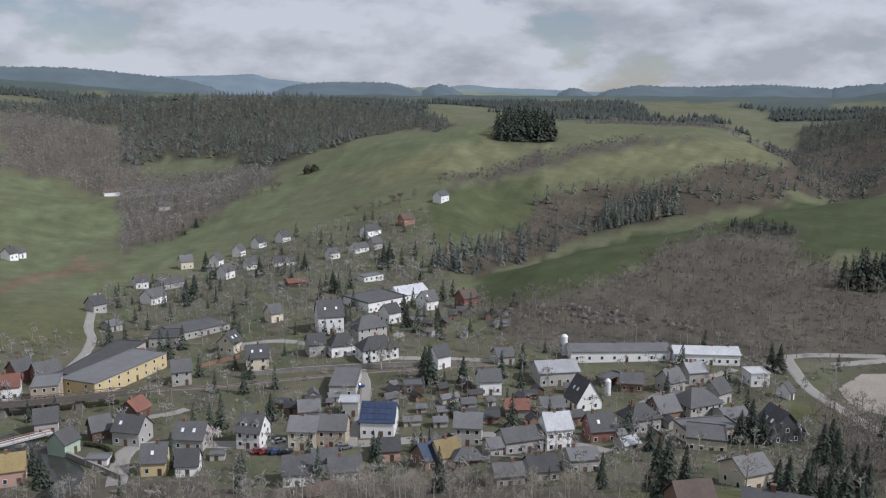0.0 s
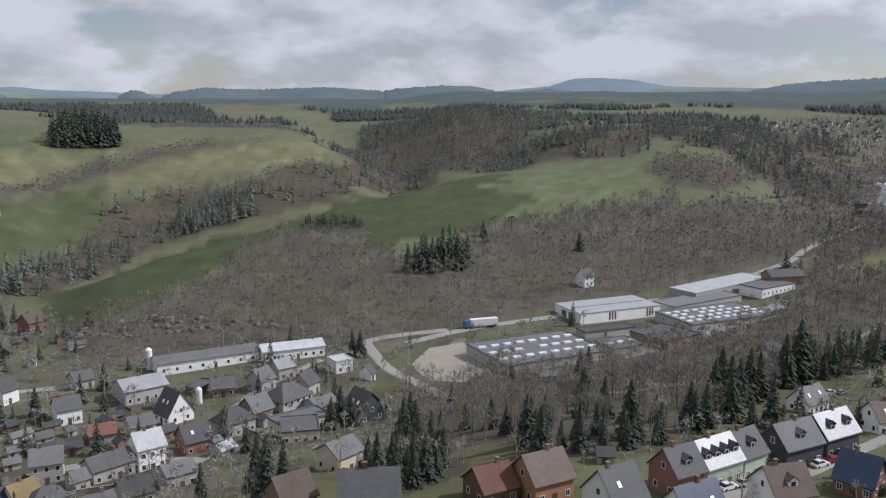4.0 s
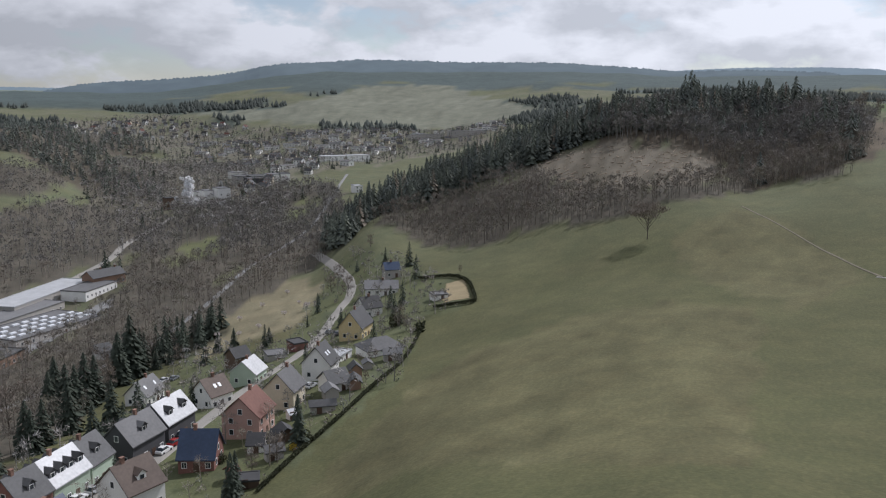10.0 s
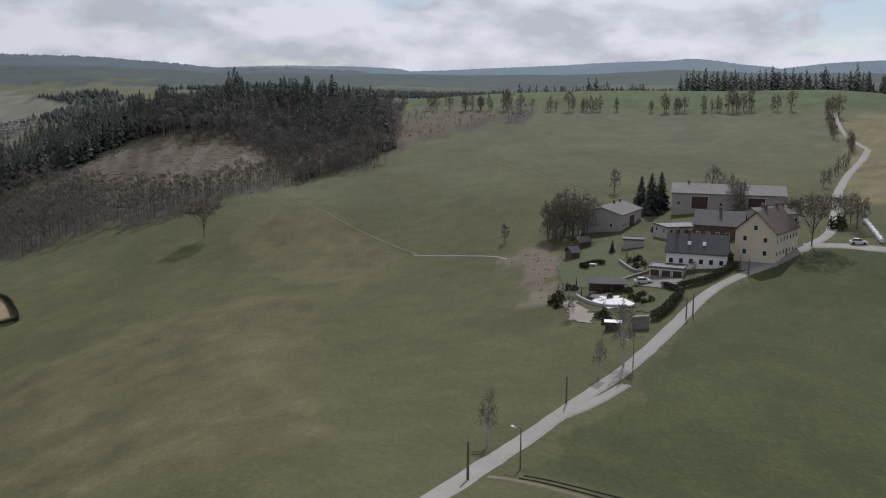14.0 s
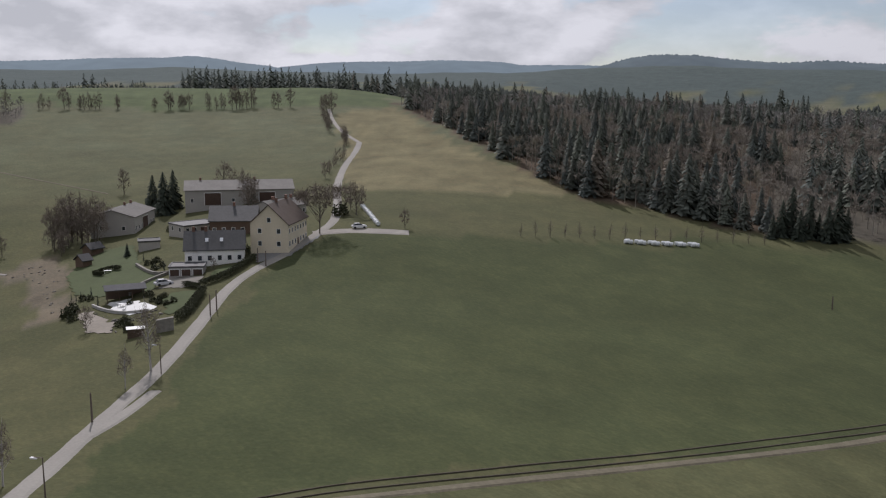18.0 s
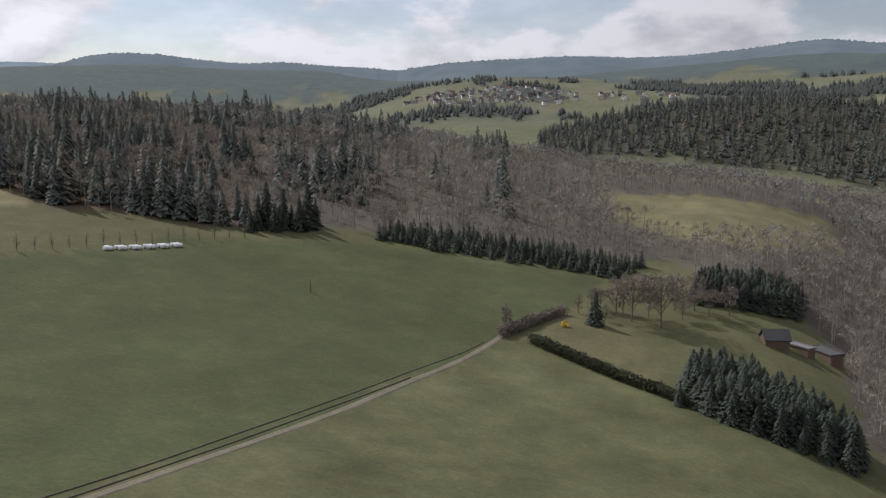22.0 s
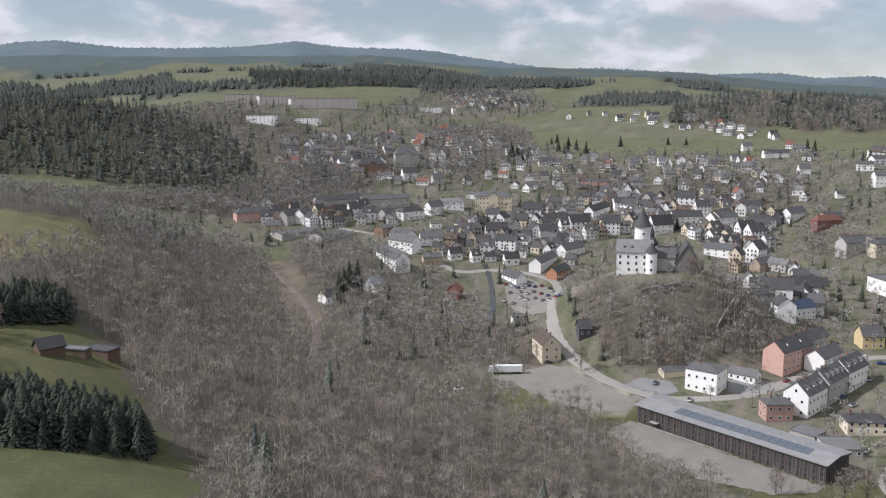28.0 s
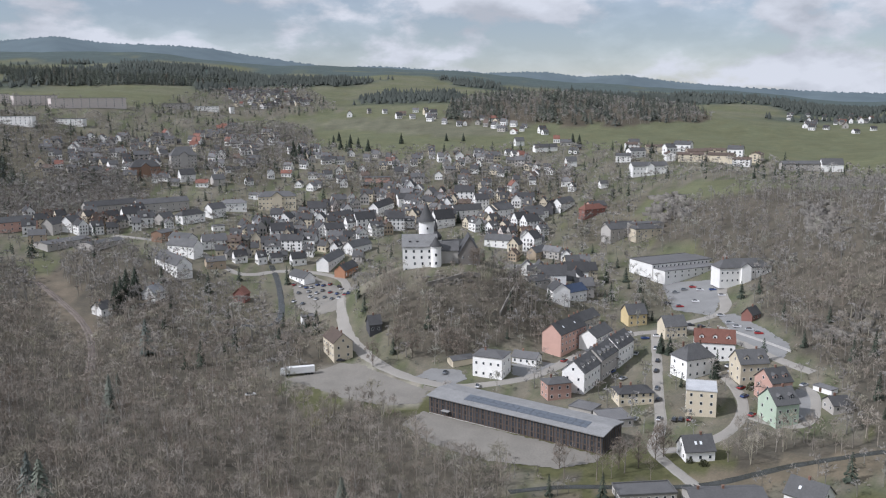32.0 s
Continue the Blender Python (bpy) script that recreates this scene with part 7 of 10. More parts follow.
house(-336.0, -187.5, -21, 15.0, 11.0, 8.6, 5.1, "w", "s", "hip", full=True)
house(-358.0, -189.4, -58, 17.5, 11, 8.4, 4.8, "w", "r", dormers=3, full=True)
house(-343.0, -165.1, -36, 12.5, 10.4, 8.2, 4.6, "c", "s", dormers=2, full=True)
house(-314.5, -138.7, -29, 10.0, 11.4, 8.4, 4.8, "g", "s", dormers=2, full=True)
house(-331.4, -148.8, -27, 9.6, 11.0, 8.2, 4.4, "p", "s", dormers=2, full=True)
house(-388.7, -252.4, -33, 10.4, 10.2, 6.2, 4.2, "y", "s")
house(-379.3, -223.9, -35, 11.2, 10.2, 6.2, 4.2, "c", "s")
house(-265.7, -145.6, -38, 10.5, 8.5, 3.9, 4.2, "w", "s")
house(-256.6, -101.7, 89, 11.5, 10.2, 3.9, 4.2, "w", "s")
house(-238.3, -120.3, -41, 23.2, 10.2, 3.9, 1.7, "k", "g")
house(-225.3, -140.5, -39, 18.2, 8.5, 3.1, 0.8, "k", "g", "flat")
house(-347.9, -134.5, 78, 8.4, 4.2, 2, 0.3, "w", "g", "flat")
house(-334.5, -124.6, -36, 7.4, 7.6, 3.1, 2.5, "k", "s")
house(-295.9, -191.6, -37, 14.6, 9.5, 5.2, 1.8, "c", "d", "hip")
house(-494.4, -294.5, -21, 46.9, 24, 6.2, 0.5, "w", "g", "flat", full=True)
house(-487.3, -280.1, -20, 42.2, 14, 5.5, 0.4, "w", "g", "flat")
house(-483.4, -240.8, -37, 31.8, 11.9, 9.4, 4.2, "w", "s", "hip", full=True, bay=3.0)
house(-418.0, -201.5, -3, 8.1, 6, 3.1, 3.4, "r", "s")
house(-425.1, -639.4, -34, 32.0, 13.6, 11.4, 3.8, "c", "s", "hip", full=True, bay=4.5, label="three-storey cream school with a gabled middle bay and slate roof")
house(-301.1, -693.4, -3, 42.1, 11, 7.8, 3.4, "k", "s")
house(-338.5, -679.4, -6, 43.3, 10.2, 7.8, 3.4, "k", "g")
house(-432.0, -815.0, -20, 25.0, 15, 13.0, 8.0, "k", "s", "hip", full=True, bay=4.0, label="tall grey stone school with a steep slate hipped roof")
house(-381.0, -795.0, -16, 27.0, 13, 9.4, 6.0, "n", "s", "hip", full=True, bay=4.0, label="red-brown brick school with a steep slate hipped roof")
house(-724.5, -459.7, -38, 34.0, 11.9, 8.6, 3.4, "w", "s", full=True, bay=3.5)
house(-814.6, -460.9, -40, 20.3, 9.3, 7, 2.5, "c", "n")
house(-810.8, -430.6, -82, 25.9, 9.3, 7, 2.5, "c", "n")
house(-828.8, -358.4, -47, 37.1, 9.3, 6.2, 2.5, "k", "s")
house(-844.7, -335.8, -48, 19.7, 9.3, 7, 5.1, "w", "s")
house(-551.3, -653.5, -40, 25.1, 8.5, 4.7, 0.8, "p", "s")
house(-490.9, -501.8, -12, 17.5, 10.2, 7, 6.8, "w", "d")
house(-193.3, -465.4, 13, 7.1, 8.5, 3.9, 3.4, "w", "s")
house(-264.5, -520.1, 84, 37.4, 10.2, 6.2, 5.1, "w", "s")
house(-228.6, -476.0, 30, 10.4, 8.5, 3.9, 4.2, "w", "l")
house(-272.2, -451.3, 32, 7.3, 7.6, 4.7, 3.4, "r", "r")
house(-293.6, -560.8, -72, 17.5, 10.2, 7.8, 3.4, "w", "s")
house(-313.5, -553.4, -21, 16.9, 10.2, 5.5, 4.2, "w", "g")
house(-234.6, -623.3, 12, 33.9, 17, 3.1, 1.3, "k", "g")
house(-254.0, -602.7, 14, 27.3, 15.3, 3.1, 1.3, "k", "s")
house(-291.7, -514.6, -19, 12.5, 8.5, 4.7, 2.5, "t", "s")
house(-325.0, -463.4, 88, 17.6, 8.5, 3.1, 3.4, "w", "s")
house(-269.2, -324.3, -25, 6.1, 6.8, 3.9, 3.8, "d", "d")
house(-267.7, -377.7, -25, 7.0, 6.8, 3.1, 0.5, "w", "g", "flat")
house(-358.9, -477.1, 33, 33.0, 8.5, 4.7, 3.4, "w", "s")
house(-392.3, -489.1, 13, 22.3, 8.5, 4.7, 3.8, "w", "s")
house(-355.5, -455.7, 26, 20.5, 7.6, 3.9, 3.4, "o", "s")
house(-479.0, -427.4, -66, 23.2, 10.2, 5.5, 3.4, "w", "s")
house(-523.8, -507.0, -21, 25.0, 10.2, 6.2, 4.2, "w", "s")
house(-546.8, -491.2, 19, 29.6, 10.2, 7, 4.2, "c", "s")
house(-550.8, -459.0, -26, 19.4, 10.2, 6.2, 4.2, "w", "s")
house(-593.3, -458.7, 10, 24.5, 8.5, 5.5, 4.2, "w", "s")
house(-595.0, -426.3, -19, 15.9, 8.5, 4.7, 3.4, "p", "s")
house(-538.8, -365.4, -32, 21.3, 10.2, 7, 3.4, "k", "s")
house(-544.3, -346.1, -26, 23.9, 10.2, 7.8, 0.8, "k", "s", "hip")
house(-516.3, -572.6, -22, 19.1, 9.3, 6.2, 4.2, "w", "s")
house(-483.8, -569.2, 30, 41.6, 8.5, 7, 4.2, "w", "s")
house(-437.3, -568.2, 8, 25.3, 9.3, 6.2, 3.4, "w", "s")
house(-443.1, -344.0, 6, 16.3, 8.5, 4.7, 4.2, "w", "d")
house(-394.9, -300.2, -9, 19.3, 9.3, 4.7, 3.4, "w", "b")
house(-379.1, -311.3, -15, 14.8, 7.6, 3.1, 2.5, "k", "s")
house(-362.7, -267.2, 6, 22.3, 8.5, 4.7, 3.4, "k", "s")
house(-347.9, -247.5, 11, 18.7, 9.3, 6.2, 3.4, "w", "s")
house(-472.8, -388.5, 11, 15.8, 7.6, 4.7, 3.4, "t", "s")
wooden_school(-244.6, -207.8, -80, 75.6, 16, 7)
house(-361.6, -820.9, -4, 8.5, 8.5, 7.8, 3.4, "w", "s")
house(-405.3, -759.7, -8, 14.2, 8.5, 6.2, 5.1, "w", "s")
house(-421.0, -730.3, -10, 11.2, 8.5, 5.5, 4.2, "k", "s")
house(-365.8, -641.0, 12, 14.8, 9.3, 7, 4.2, "w", "s")
house(-389.4, -651.5, -31, 21.7, 9.3, 7, 2.5, "w", "g", "hip")
house(-310.4, -649.7, 20, 11.9, 8.5, 5.5, 3.4, "w", "s")
house(-319.8, -638.4, 19, 11.9, 8.5, 5.5, 3.4, "k", "s")
house(-338.4, -632.1, 9, 21.8, 9.3, 7, 3.4, "w", "s", "hip")
house(-221.0, -678.9, -2, 30.9, 11, 7, 3.4, "p", "s", "hip")
house(-242.7, -658.7, 34, 16.9, 9.3, 7, 4.2, "k", "s")
house(-255.0, -657.3, 33, 13.6, 9.3, 7, 4.2, "w", "s")
house(-292.2, -588.5, 23, 12.4, 9.3, 6.2, 1.7, "n", "s")
house(-287.6, -547.0, -71, 23.6, 9.3, 7, 4.2, "w", "s", dormers=2)
house(-223.7, -640.0, -25, 11.2, 9.3, 5.5, 3.4, "t", "s")
house(-341.8, -595.9, -19, 8.9, 6.8, 3.9, 0.8, "w", "g", "flat")
house(-428.2, -673.4, -52, 14.6, 10.2, 3.9, 1.7, "w", "g")
house(-794.6, -681.8, -29, 10.7, 7.6, 5.5, 4.2, "w", "s")
house(-774.6, -626.1, -31, 26.2, 9.3, 4.7, 3.4, "w", "s")
house(-720.8, -548.9, -33, 10.9, 7.6, 5.5, 4.2, "w", "s")
house(-662.1, -466.6, -35, 7.6, 6.8, 3.9, 2.5, "w", "s")
house(-583.4, -461.8, 16, 18.1, 6.8, 4.7, 5.1, "d", "d")
house(-583.5, -421.8, -13, 21.7, 7.6, 6.2, 3.4, "r", "r", "hip")
house(-533.4, -362.7, -17, 20.9, 11, 7.8, 3.4, "k", "s")
house(-536.9, -341.0, -28, 21.0, 10.2, 7, 2.5, "c", "s", "hip")
house(-558.6, -463.7, -15, 25.2, 10.2, 7, 4.2, "w", "s", "hip")
house(-542.8, -486.6, -3, 24.7, 10.2, 7, 4.2, "w", "s", dormers=2)
house(796.5, 480.1, -39, 30.0, 18, 6.2, 0.4, "d", "s", "flat")
house(836.1, 535.8, -37, 17.9, 14, 6.2, 0.4, "w", "g", "flat")
house(982.2, 477.2, -44, 63.4, 18, 7, 0.4, "w", "l", "flat")
house(806.8, 462.5, -40, 10.8, 8.5, 7, 0.4, "w", "g", "flat")
house(1387.1, 521.9, -49, 57.4, 14, 9.4, 0.4, "k", "g", "flat")
house(1413.0, 456.9, -52, 67.1, 14, 9.4, 0.4, "k", "g", "flat")
house(714.5, 334.6, -45, 7.1, 12, 6.2, 0.4, "w", "l", "flat")
# the factory in the valley
rooflights(house(183.4, 274.9, -1, 45.1, 32, 4, 0.6, "k", "g", "flat"), 8, 3)
striped_hall(252.5, 319.8, -4, 43.7, 22, 5)
house(243.1, 269.6, 10, 20.5, 20, 4.3, 0.5, "n", "s", "flat")
rooflights(house(219.2, 269.0, -1, 15.5, 14, 2.9, 0.5, "k", "g", "flat"), 3, 1)
rooflights(house(288.1, 287.5, -3, 46.6, 26, 3.6, 0.5, "k", "g", "flat"), 9, 4)
house(301.6, 312.7, 5, 47.3, 14, 4.3, 0.5, "k", "g", "flat")
house(332.1, 328.3, 10, 63.1, 16, 5, 0.5, "k", "l", "flat")
house(349.4, 313.6, 7, 26.8, 14, 4.3, 0.5, "w", "g", "flat")
house(367.0, 319.4, -15, 19.2, 10, 5, 3, "n", "s")
house(676.3, 462.0, -36, 29.1, 14, 8.6, 0.5, "w", "g", "flat")
house(632.2, 472.0, -33, 12.7, 10, 5.8, 0.5, "k", "s", "flat")
house(807.7, 502.0, -38, 36.8, 14, 5.8, 0.5, "k", "s", "flat")
house(230.5, 292.6, -6, 25.0, 8, 2.9, 0.4, "k", "s", "flat")
house(658.9, 455.4, -35, 8.3, 12, 11.5, 0.5, "w", "g", "flat")
house(661.3, 441.2, -36, 11.3, 14, 14.4, 0.5, "w", "g", "flat")
house(613.6, 461.9, -33, 6.9, 8, 10.1, 0.5, "b", "d", "flat")
house(776.7, 477.9, -38, 17.7, 16, 7.2, 0.5, "d", "s", "flat")
house(798.6, 464.8, -40, 22.7, 16, 7.2, 0.5, "w", "g", "flat")
# ---- the castle on its rock ----
def ring(r, z, n=24, x=0.0, y=0.0):
    return [(x + r * math.cos(6.28318 * k / n), y + r * math.sin(6.28318 * k / n), z) for k in range(n)]


def turned(name, profile, mat, x=0.0, y=0.0, n=24):
    """A body of revolution from (radius, height) pairs."""
    V, F_ = [], []
    for r, z in profile:
        V += ring(max(r, 0.02), z, n, x, y)
    for i in range(len(profile) - 1):
        F_ += [(i * n + k, i * n + (k + 1) % n, (i + 1) * n + (k + 1) % n, (i + 1) * n + k) for k in range(n)]
    F_ += [tuple(range(n - 1, -1, -1)), tuple((len(profile) - 1) * n + k for k in range(n))]
    return solid(name, (V, F_), mat)


def castle(bearing, distance, base):
    x, y = polar(bearing, distance)
    top = thing("castle", x, y, -bearing, "white castle with a round keep on a wooded rock", "castle", z=base)
    HOUSES.append((x, y, 34))
    white, grey, slate = M_WALL["w"], M_WALL["k"], M_ROOF["s"]
    # main wing towards the valley
    part("wall", solid("wall", boxes((-13.5, 0, -6, 5, 11, 18.6)), white), top)
    wing_roof = part("roof", gable("roof", -13.5, 5, 0, 11, 18.3, 6.2, M_ROOF["v"]), top)
    for k in (-9.5, -5.5):
        part("roof_window", solid("roof_window", boxes((k - 0.6, 1.6, 19.6, k + 0.6, 3.2, 21.6)), M_ROOF["d"]), wing_roof)
    part("plinth", solid("plinth", boxes((-13.9, -0.4, -9, 5.4, 11.4, 4.2)), M_WALL["t"]), top)
    large = Matrix.Diagonal((1.15, 1, 1.3, 1))
    for f, zs in enumerate((5.0, 8.4, 11.8, 15.2)):
        for k in range(4):
            if (f, k) not in ((0, 2), (1, 0)):
                part("window", WINDOW_MESH, top, pose(-11.6 + k * 4.2 + (0.5 if f == 1 else 0), 0, zs, 0, 0, 0) @ large)
        for k in range(2):
            part("window", WINDOW_MESH, top, pose(-13.5, 3 + k * 5, zs, 0, 0, -90) @ large)
    # corner turret
    turret = part("turret", turned("turret", ((2.9, -6), (2.9, 18.0), (3.2, 18.2), (3.2, 18.9)), white, 4.6, 0.6), top)
    part("turret_roof", turned("turret_roof", ((3.6, 18.8), (2.0, 21.0), (0.05, 24.2)), slate, 4.6, 0.6), turret)
    for zs in (5.0, 9.0, 13.5):
        part("window", WINDOW_MESH, top, pose(4.6, -2.32, zs) @ large)
    # keep
    keep = part("keep", turned("keep", ((4.3, -2), (4.2, 29.5), (4.5, 29.7), (4.5, 30.6)), white, -0.5, 17), top)
    part("keep_roof", turned("keep_roof", ((5.2, 30.4), (3.3, 33.6), (1.7, 37.0), (0.08, 41.2)), slate, -0.5, 17), keep)
    for k, zs in enumerate((13, 20, 26)):
        part("window", WINDOW_MESH, top, pose(-0.5 + (k - 1) * 0.6, 12.72, zs))
    # grey court building and hall with a steep gable
    part("wall", solid("wall", boxes((5, 6, -7, 17, 18, 15)), grey), top)
    part("roof", gable("roof", 5, 17, 6, 18, 15, 4.5, M_ROOF["g"]), top)
    part("wall", solid("wall", ([(17, 4, -8), (29, 4, -8), (29, 22, -8), (17, 22, -8), (17, 4, 13), (29, 4, 13), (29, 22, 13), (17, 22, 13), (23, 4, 23), (23, 22, 23)],
                                [(3, 2, 1, 0), (0, 1, 5, 8, 4), (2, 3, 7, 9, 6), (1, 2, 6, 5), (3, 0, 4, 7)]), M_WALL["q"]), top)
    part("roof", gable("roof", 17, 29, 4, 22, 12.6, 10.4, M_ROOF["d"], along_x=False), top)
    for zs in (2, 6.5, 11):
        for k in range(3):
            part("window", WINDOW_MESH, top, pose(19.5 + k * 3.4, 4, zs))
    part("wall", solid("wall", boxes((6, -7, -9, 28, -6.2, -3.2)), grey), top, label="retaining terrace wall of grey stone")


castle(223.35, 468, 26.5)


# ---- the church behind the castle ----
def church(bearing, distance):
    x, y = polar(bearing, distance)
    top = thing("church", x, y, -bearing + 20, "white parish church with a dark roof and domed tower", "church")
    HOUSES.append((x, y, 18))
    part("wall", solid("wall", ([(-12, -7, -3), (12, -7, -3), (12, 7, -3), (-12, 7, -3), (-12, -7, 10), (12, -7, 10), (12, 7, 10), (-12, 7, 10), (-12, 0, 19), (12, 0, 19)],
                                [(3, 2, 1, 0), (0, 1, 5, 4), (2, 3, 7, 6), (1, 2, 6, 9, 5), (3, 0, 4, 8, 7)]), M_WALL["w"]), top)
    part("roof", gable("roof", -12, 12, -7, 7, 9.7, 9.4, M_ROOF["d"]), top)
    part("tower", solid("tower", boxes((-18, -3, -3, -12, 3, 20)), M_WALL["w"]), top)
    part("dome", turned("dome", ((4.0, 20), (4.3, 22), (2.4, 24.5), (1.2, 25.5), (1.5, 28), (0.9, 30), (0.05, 35)), M_ROOF["d"], -15, 0, 8), top)
    for side, turn in ((-1, 0), (1, 180)):
        for k in range(4):
            part("window", WINDOW_MESH, top, pose(-9 + k * 6, side * 7, 3, 0, 0, turn) @ Matrix.Diagonal((1.6, 1, 3.2, 1)))


church(225.3, 585)


# ---- smaller houses, street by street ----
def close_to_house(x, y, gap):
    return any((hx - x) ** 2 + (hy - y) ** 2 < (hr + gap) ** 2 for hx, hy, hr in HOUSES)


PATH_POINTS = np.vstack([p for p, w in PATHS])
PATH_HALF = np.concatenate([np.full(len(p), w) for p, w in PATHS])


def on_path(x, y, gap):
    return bool(np.any((PATH_POINTS[:, 0] - x) ** 2 + (PATH_POINTS[:, 1] - y) ** 2 < (PATH_HALF + gap) ** 2))


TYPES = {
    "town": [(9, 7.5, 6.4, 3.8, "w", "s"), (10, 8, 7.6, 4.2, "c", "d"), (8, 7.5, 5.6, 3.8, "w", "g"), (9.5, 7.5, 6.4, 4.6, "c", "s"), (11, 8, 6.4, 4.0, "k", "g"), (9, 7.5, 5.6, 3.8, "k", "d"), (8.5, 7.5, 7.0, 4.0, "w", "s"), (14, 9, 8.4, 4.4, "w", "d"), (7, 6.5, 4.6, 4.4, "h", "d"), (9, 7, 5.2, 3.6, "t", "n")],
    "small": [(8, 6.8, 4.6, 3.4, "w", "s"), (8.5, 6.8, 4.2, 3.4, "w", "d"), (7, 6, 4.2, 3.2, "c", "s"), (8, 6.8, 3.8, 3.4, "k", "s")],
    "villa": [(9, 7.5, 4.6, 3.6, "w", "s"), (8.5, 7.5, 4.2, 3.6, "w", "d"), (9, 8, 5.0, 3.6, "c", "s"), (8.5, 7, 3.8, 3.8, "w", "d"), (10, 7.5, 4.2, 3.4, "k", "s"), (8.5, 7.5, 4.6, 3.4, "w", "g"), (7, 6, 3.4, 3.2, "w", "s"), (9, 7.5, 4.4, 3.6, "k", "n"), (12, 8, 5.4, 3.4, "k", "s"), (6, 5, 2.8, 2.2, "b", "d"), (9, 7.5, 4.4, 3.6, "w", "s"), (8, 7, 4.6, 3.8, "w", "d"), (9.5, 7.5, 5.0, 4.0, "c", "s"), (9, 7.5, 4.4, 3.6, "w", "r"), (8, 7, 4.2, 3.6, "k", "d")],
    "block": [(22, 10, 8.0, 2.6, "c", "n"), (18, 10, 8.0, 2.6, "w", "n"), (16, 10, 7.0, 3.0, "w", "s")],
    "far": [(8, 6, 4.2, 2.8, "w", "s"), (15, 8, 6.0, 2.2, "w", "s"), (8, 6.5, 4.2, 3.0, "c", "s"), (20, 9, 4.5, 1.2, "w", "g"), (8, 6, 4.0, 2.8, "k", "g"), (7.5, 6, 4.0, 2.8, "k", "s"), (7, 6, 3.8, 2.8, "w", "d")],
    "shed": [(4, 3, 2.2, 1.0, "b", "d"), (5, 3.2, 2.2, 1.1, "k", "g"), (3.5, 2.8, 2.1, 0.9, "k", "g"), (4.5, 3, 2.2, 1.2, "n", "d")],
}
PROTOTYPES = {}


def joined_houses(name, kind, places):
    """Distant houses of a settlement as one mesh: walls, roofs and rows of windows."""
    V, F_, slots, index = [], [], [], []

    def slot(m):
        if m not in slots:
            slots.append(m)
        return slots.index(m)

    for x, y, turn, k, sx, sy, sz in places:
        L, W, e, r, wall, roof = TYPES[kind][k]
        m = pose(x, y, float(ground(x, y)), 0, 0, turn) @ Matrix.Diagonal((sx, sy, sz, 1))
        key = (kind, k, "joined")
        if key not in MESH_CACHE:
            MESH_CACHE[key] = house_meshes(L, W, e, r, "gable", wall, roof)
        bits = [([v.co for v in me.vertices], [tuple(p.vertices) for p in me.polygons], mat) for me, mat in zip(MESH_CACHE[key], (M_WALL[wall], M_ROOF[roof]))]
        rows = (1.0, 3.8, 6.4)[: max(1, int((e + 0.6) / 2.7))]
        n_l = max(2, int(L / 3.0))
        near = math.hypot(x, y) < 900
        far = 1.0 if near else 1.6
        n_l = n_l if near else 3
        panes = [(L * ((u + 0.5) / n_l - 0.5) - 0.5 * far, s * W / 2 - 0.06, z, L * ((u + 0.5) / n_l - 0.5) + 0.5 * far, s * W / 2 + 0.06, z + 1.45) for s in (-1, 1) for u in range(n_l) for z in rows]
        panes += [(s * L / 2 - 0.06, W * (u - 0.5) - 0.5 * far, z, s * L / 2 + 0.06, W * (u - 0.5) + 0.5 * far, z + 1.45) for s in (-1, 1) for u in ((0.22, 0.5, 0.78) if near else (0.5,)) for z in rows]
        bits.append((*boxes(*panes), M_PANE))
        if e > 3:
            bits.append((*boxes((-0.2 * L - 0.45, 0.3, e + r - 1.4, -0.2 * L + 0.45, 1.2, e + r + 1.1), (0.28 * L - 0.4, -0.9, e + r - 1.2, 0.28 * L + 0.4, -0.1, e + r + 0.9)), M_CHIMNEY))
        if k % 3 == 0 and e > 4:
            # a dormer breaks the eaves on each side
            bits.append((*boxes((-1.1, -W / 2 + 0.3, e, 1.1, W / 2 - 0.3, e + r * 0.55)), M_WALL[wall]))
            bits.append((*boxes((-1.4, -W / 2 + 0.1, e + r * 0.55, 1.4, W / 2 - 0.1, e + r * 0.55 + 0.3)), M_ROOF[roof]))
        for vs, fs, mat in bits:
            n = len(V)
            V += [m @ Vector(v) for v in vs]
            F_ += [tuple(n + i for i in f) for f in fs]
            index += [slot(mat)] * len(fs)
    if V:
        me = solid(name, (V, F_), *slots)
        me.polygons.foreach_set("material_index", index)
        tagged(new(name, me), "many distant white and grey houses with dark roofs", "houses", kind="stuff")


OWN = {"left": 95}


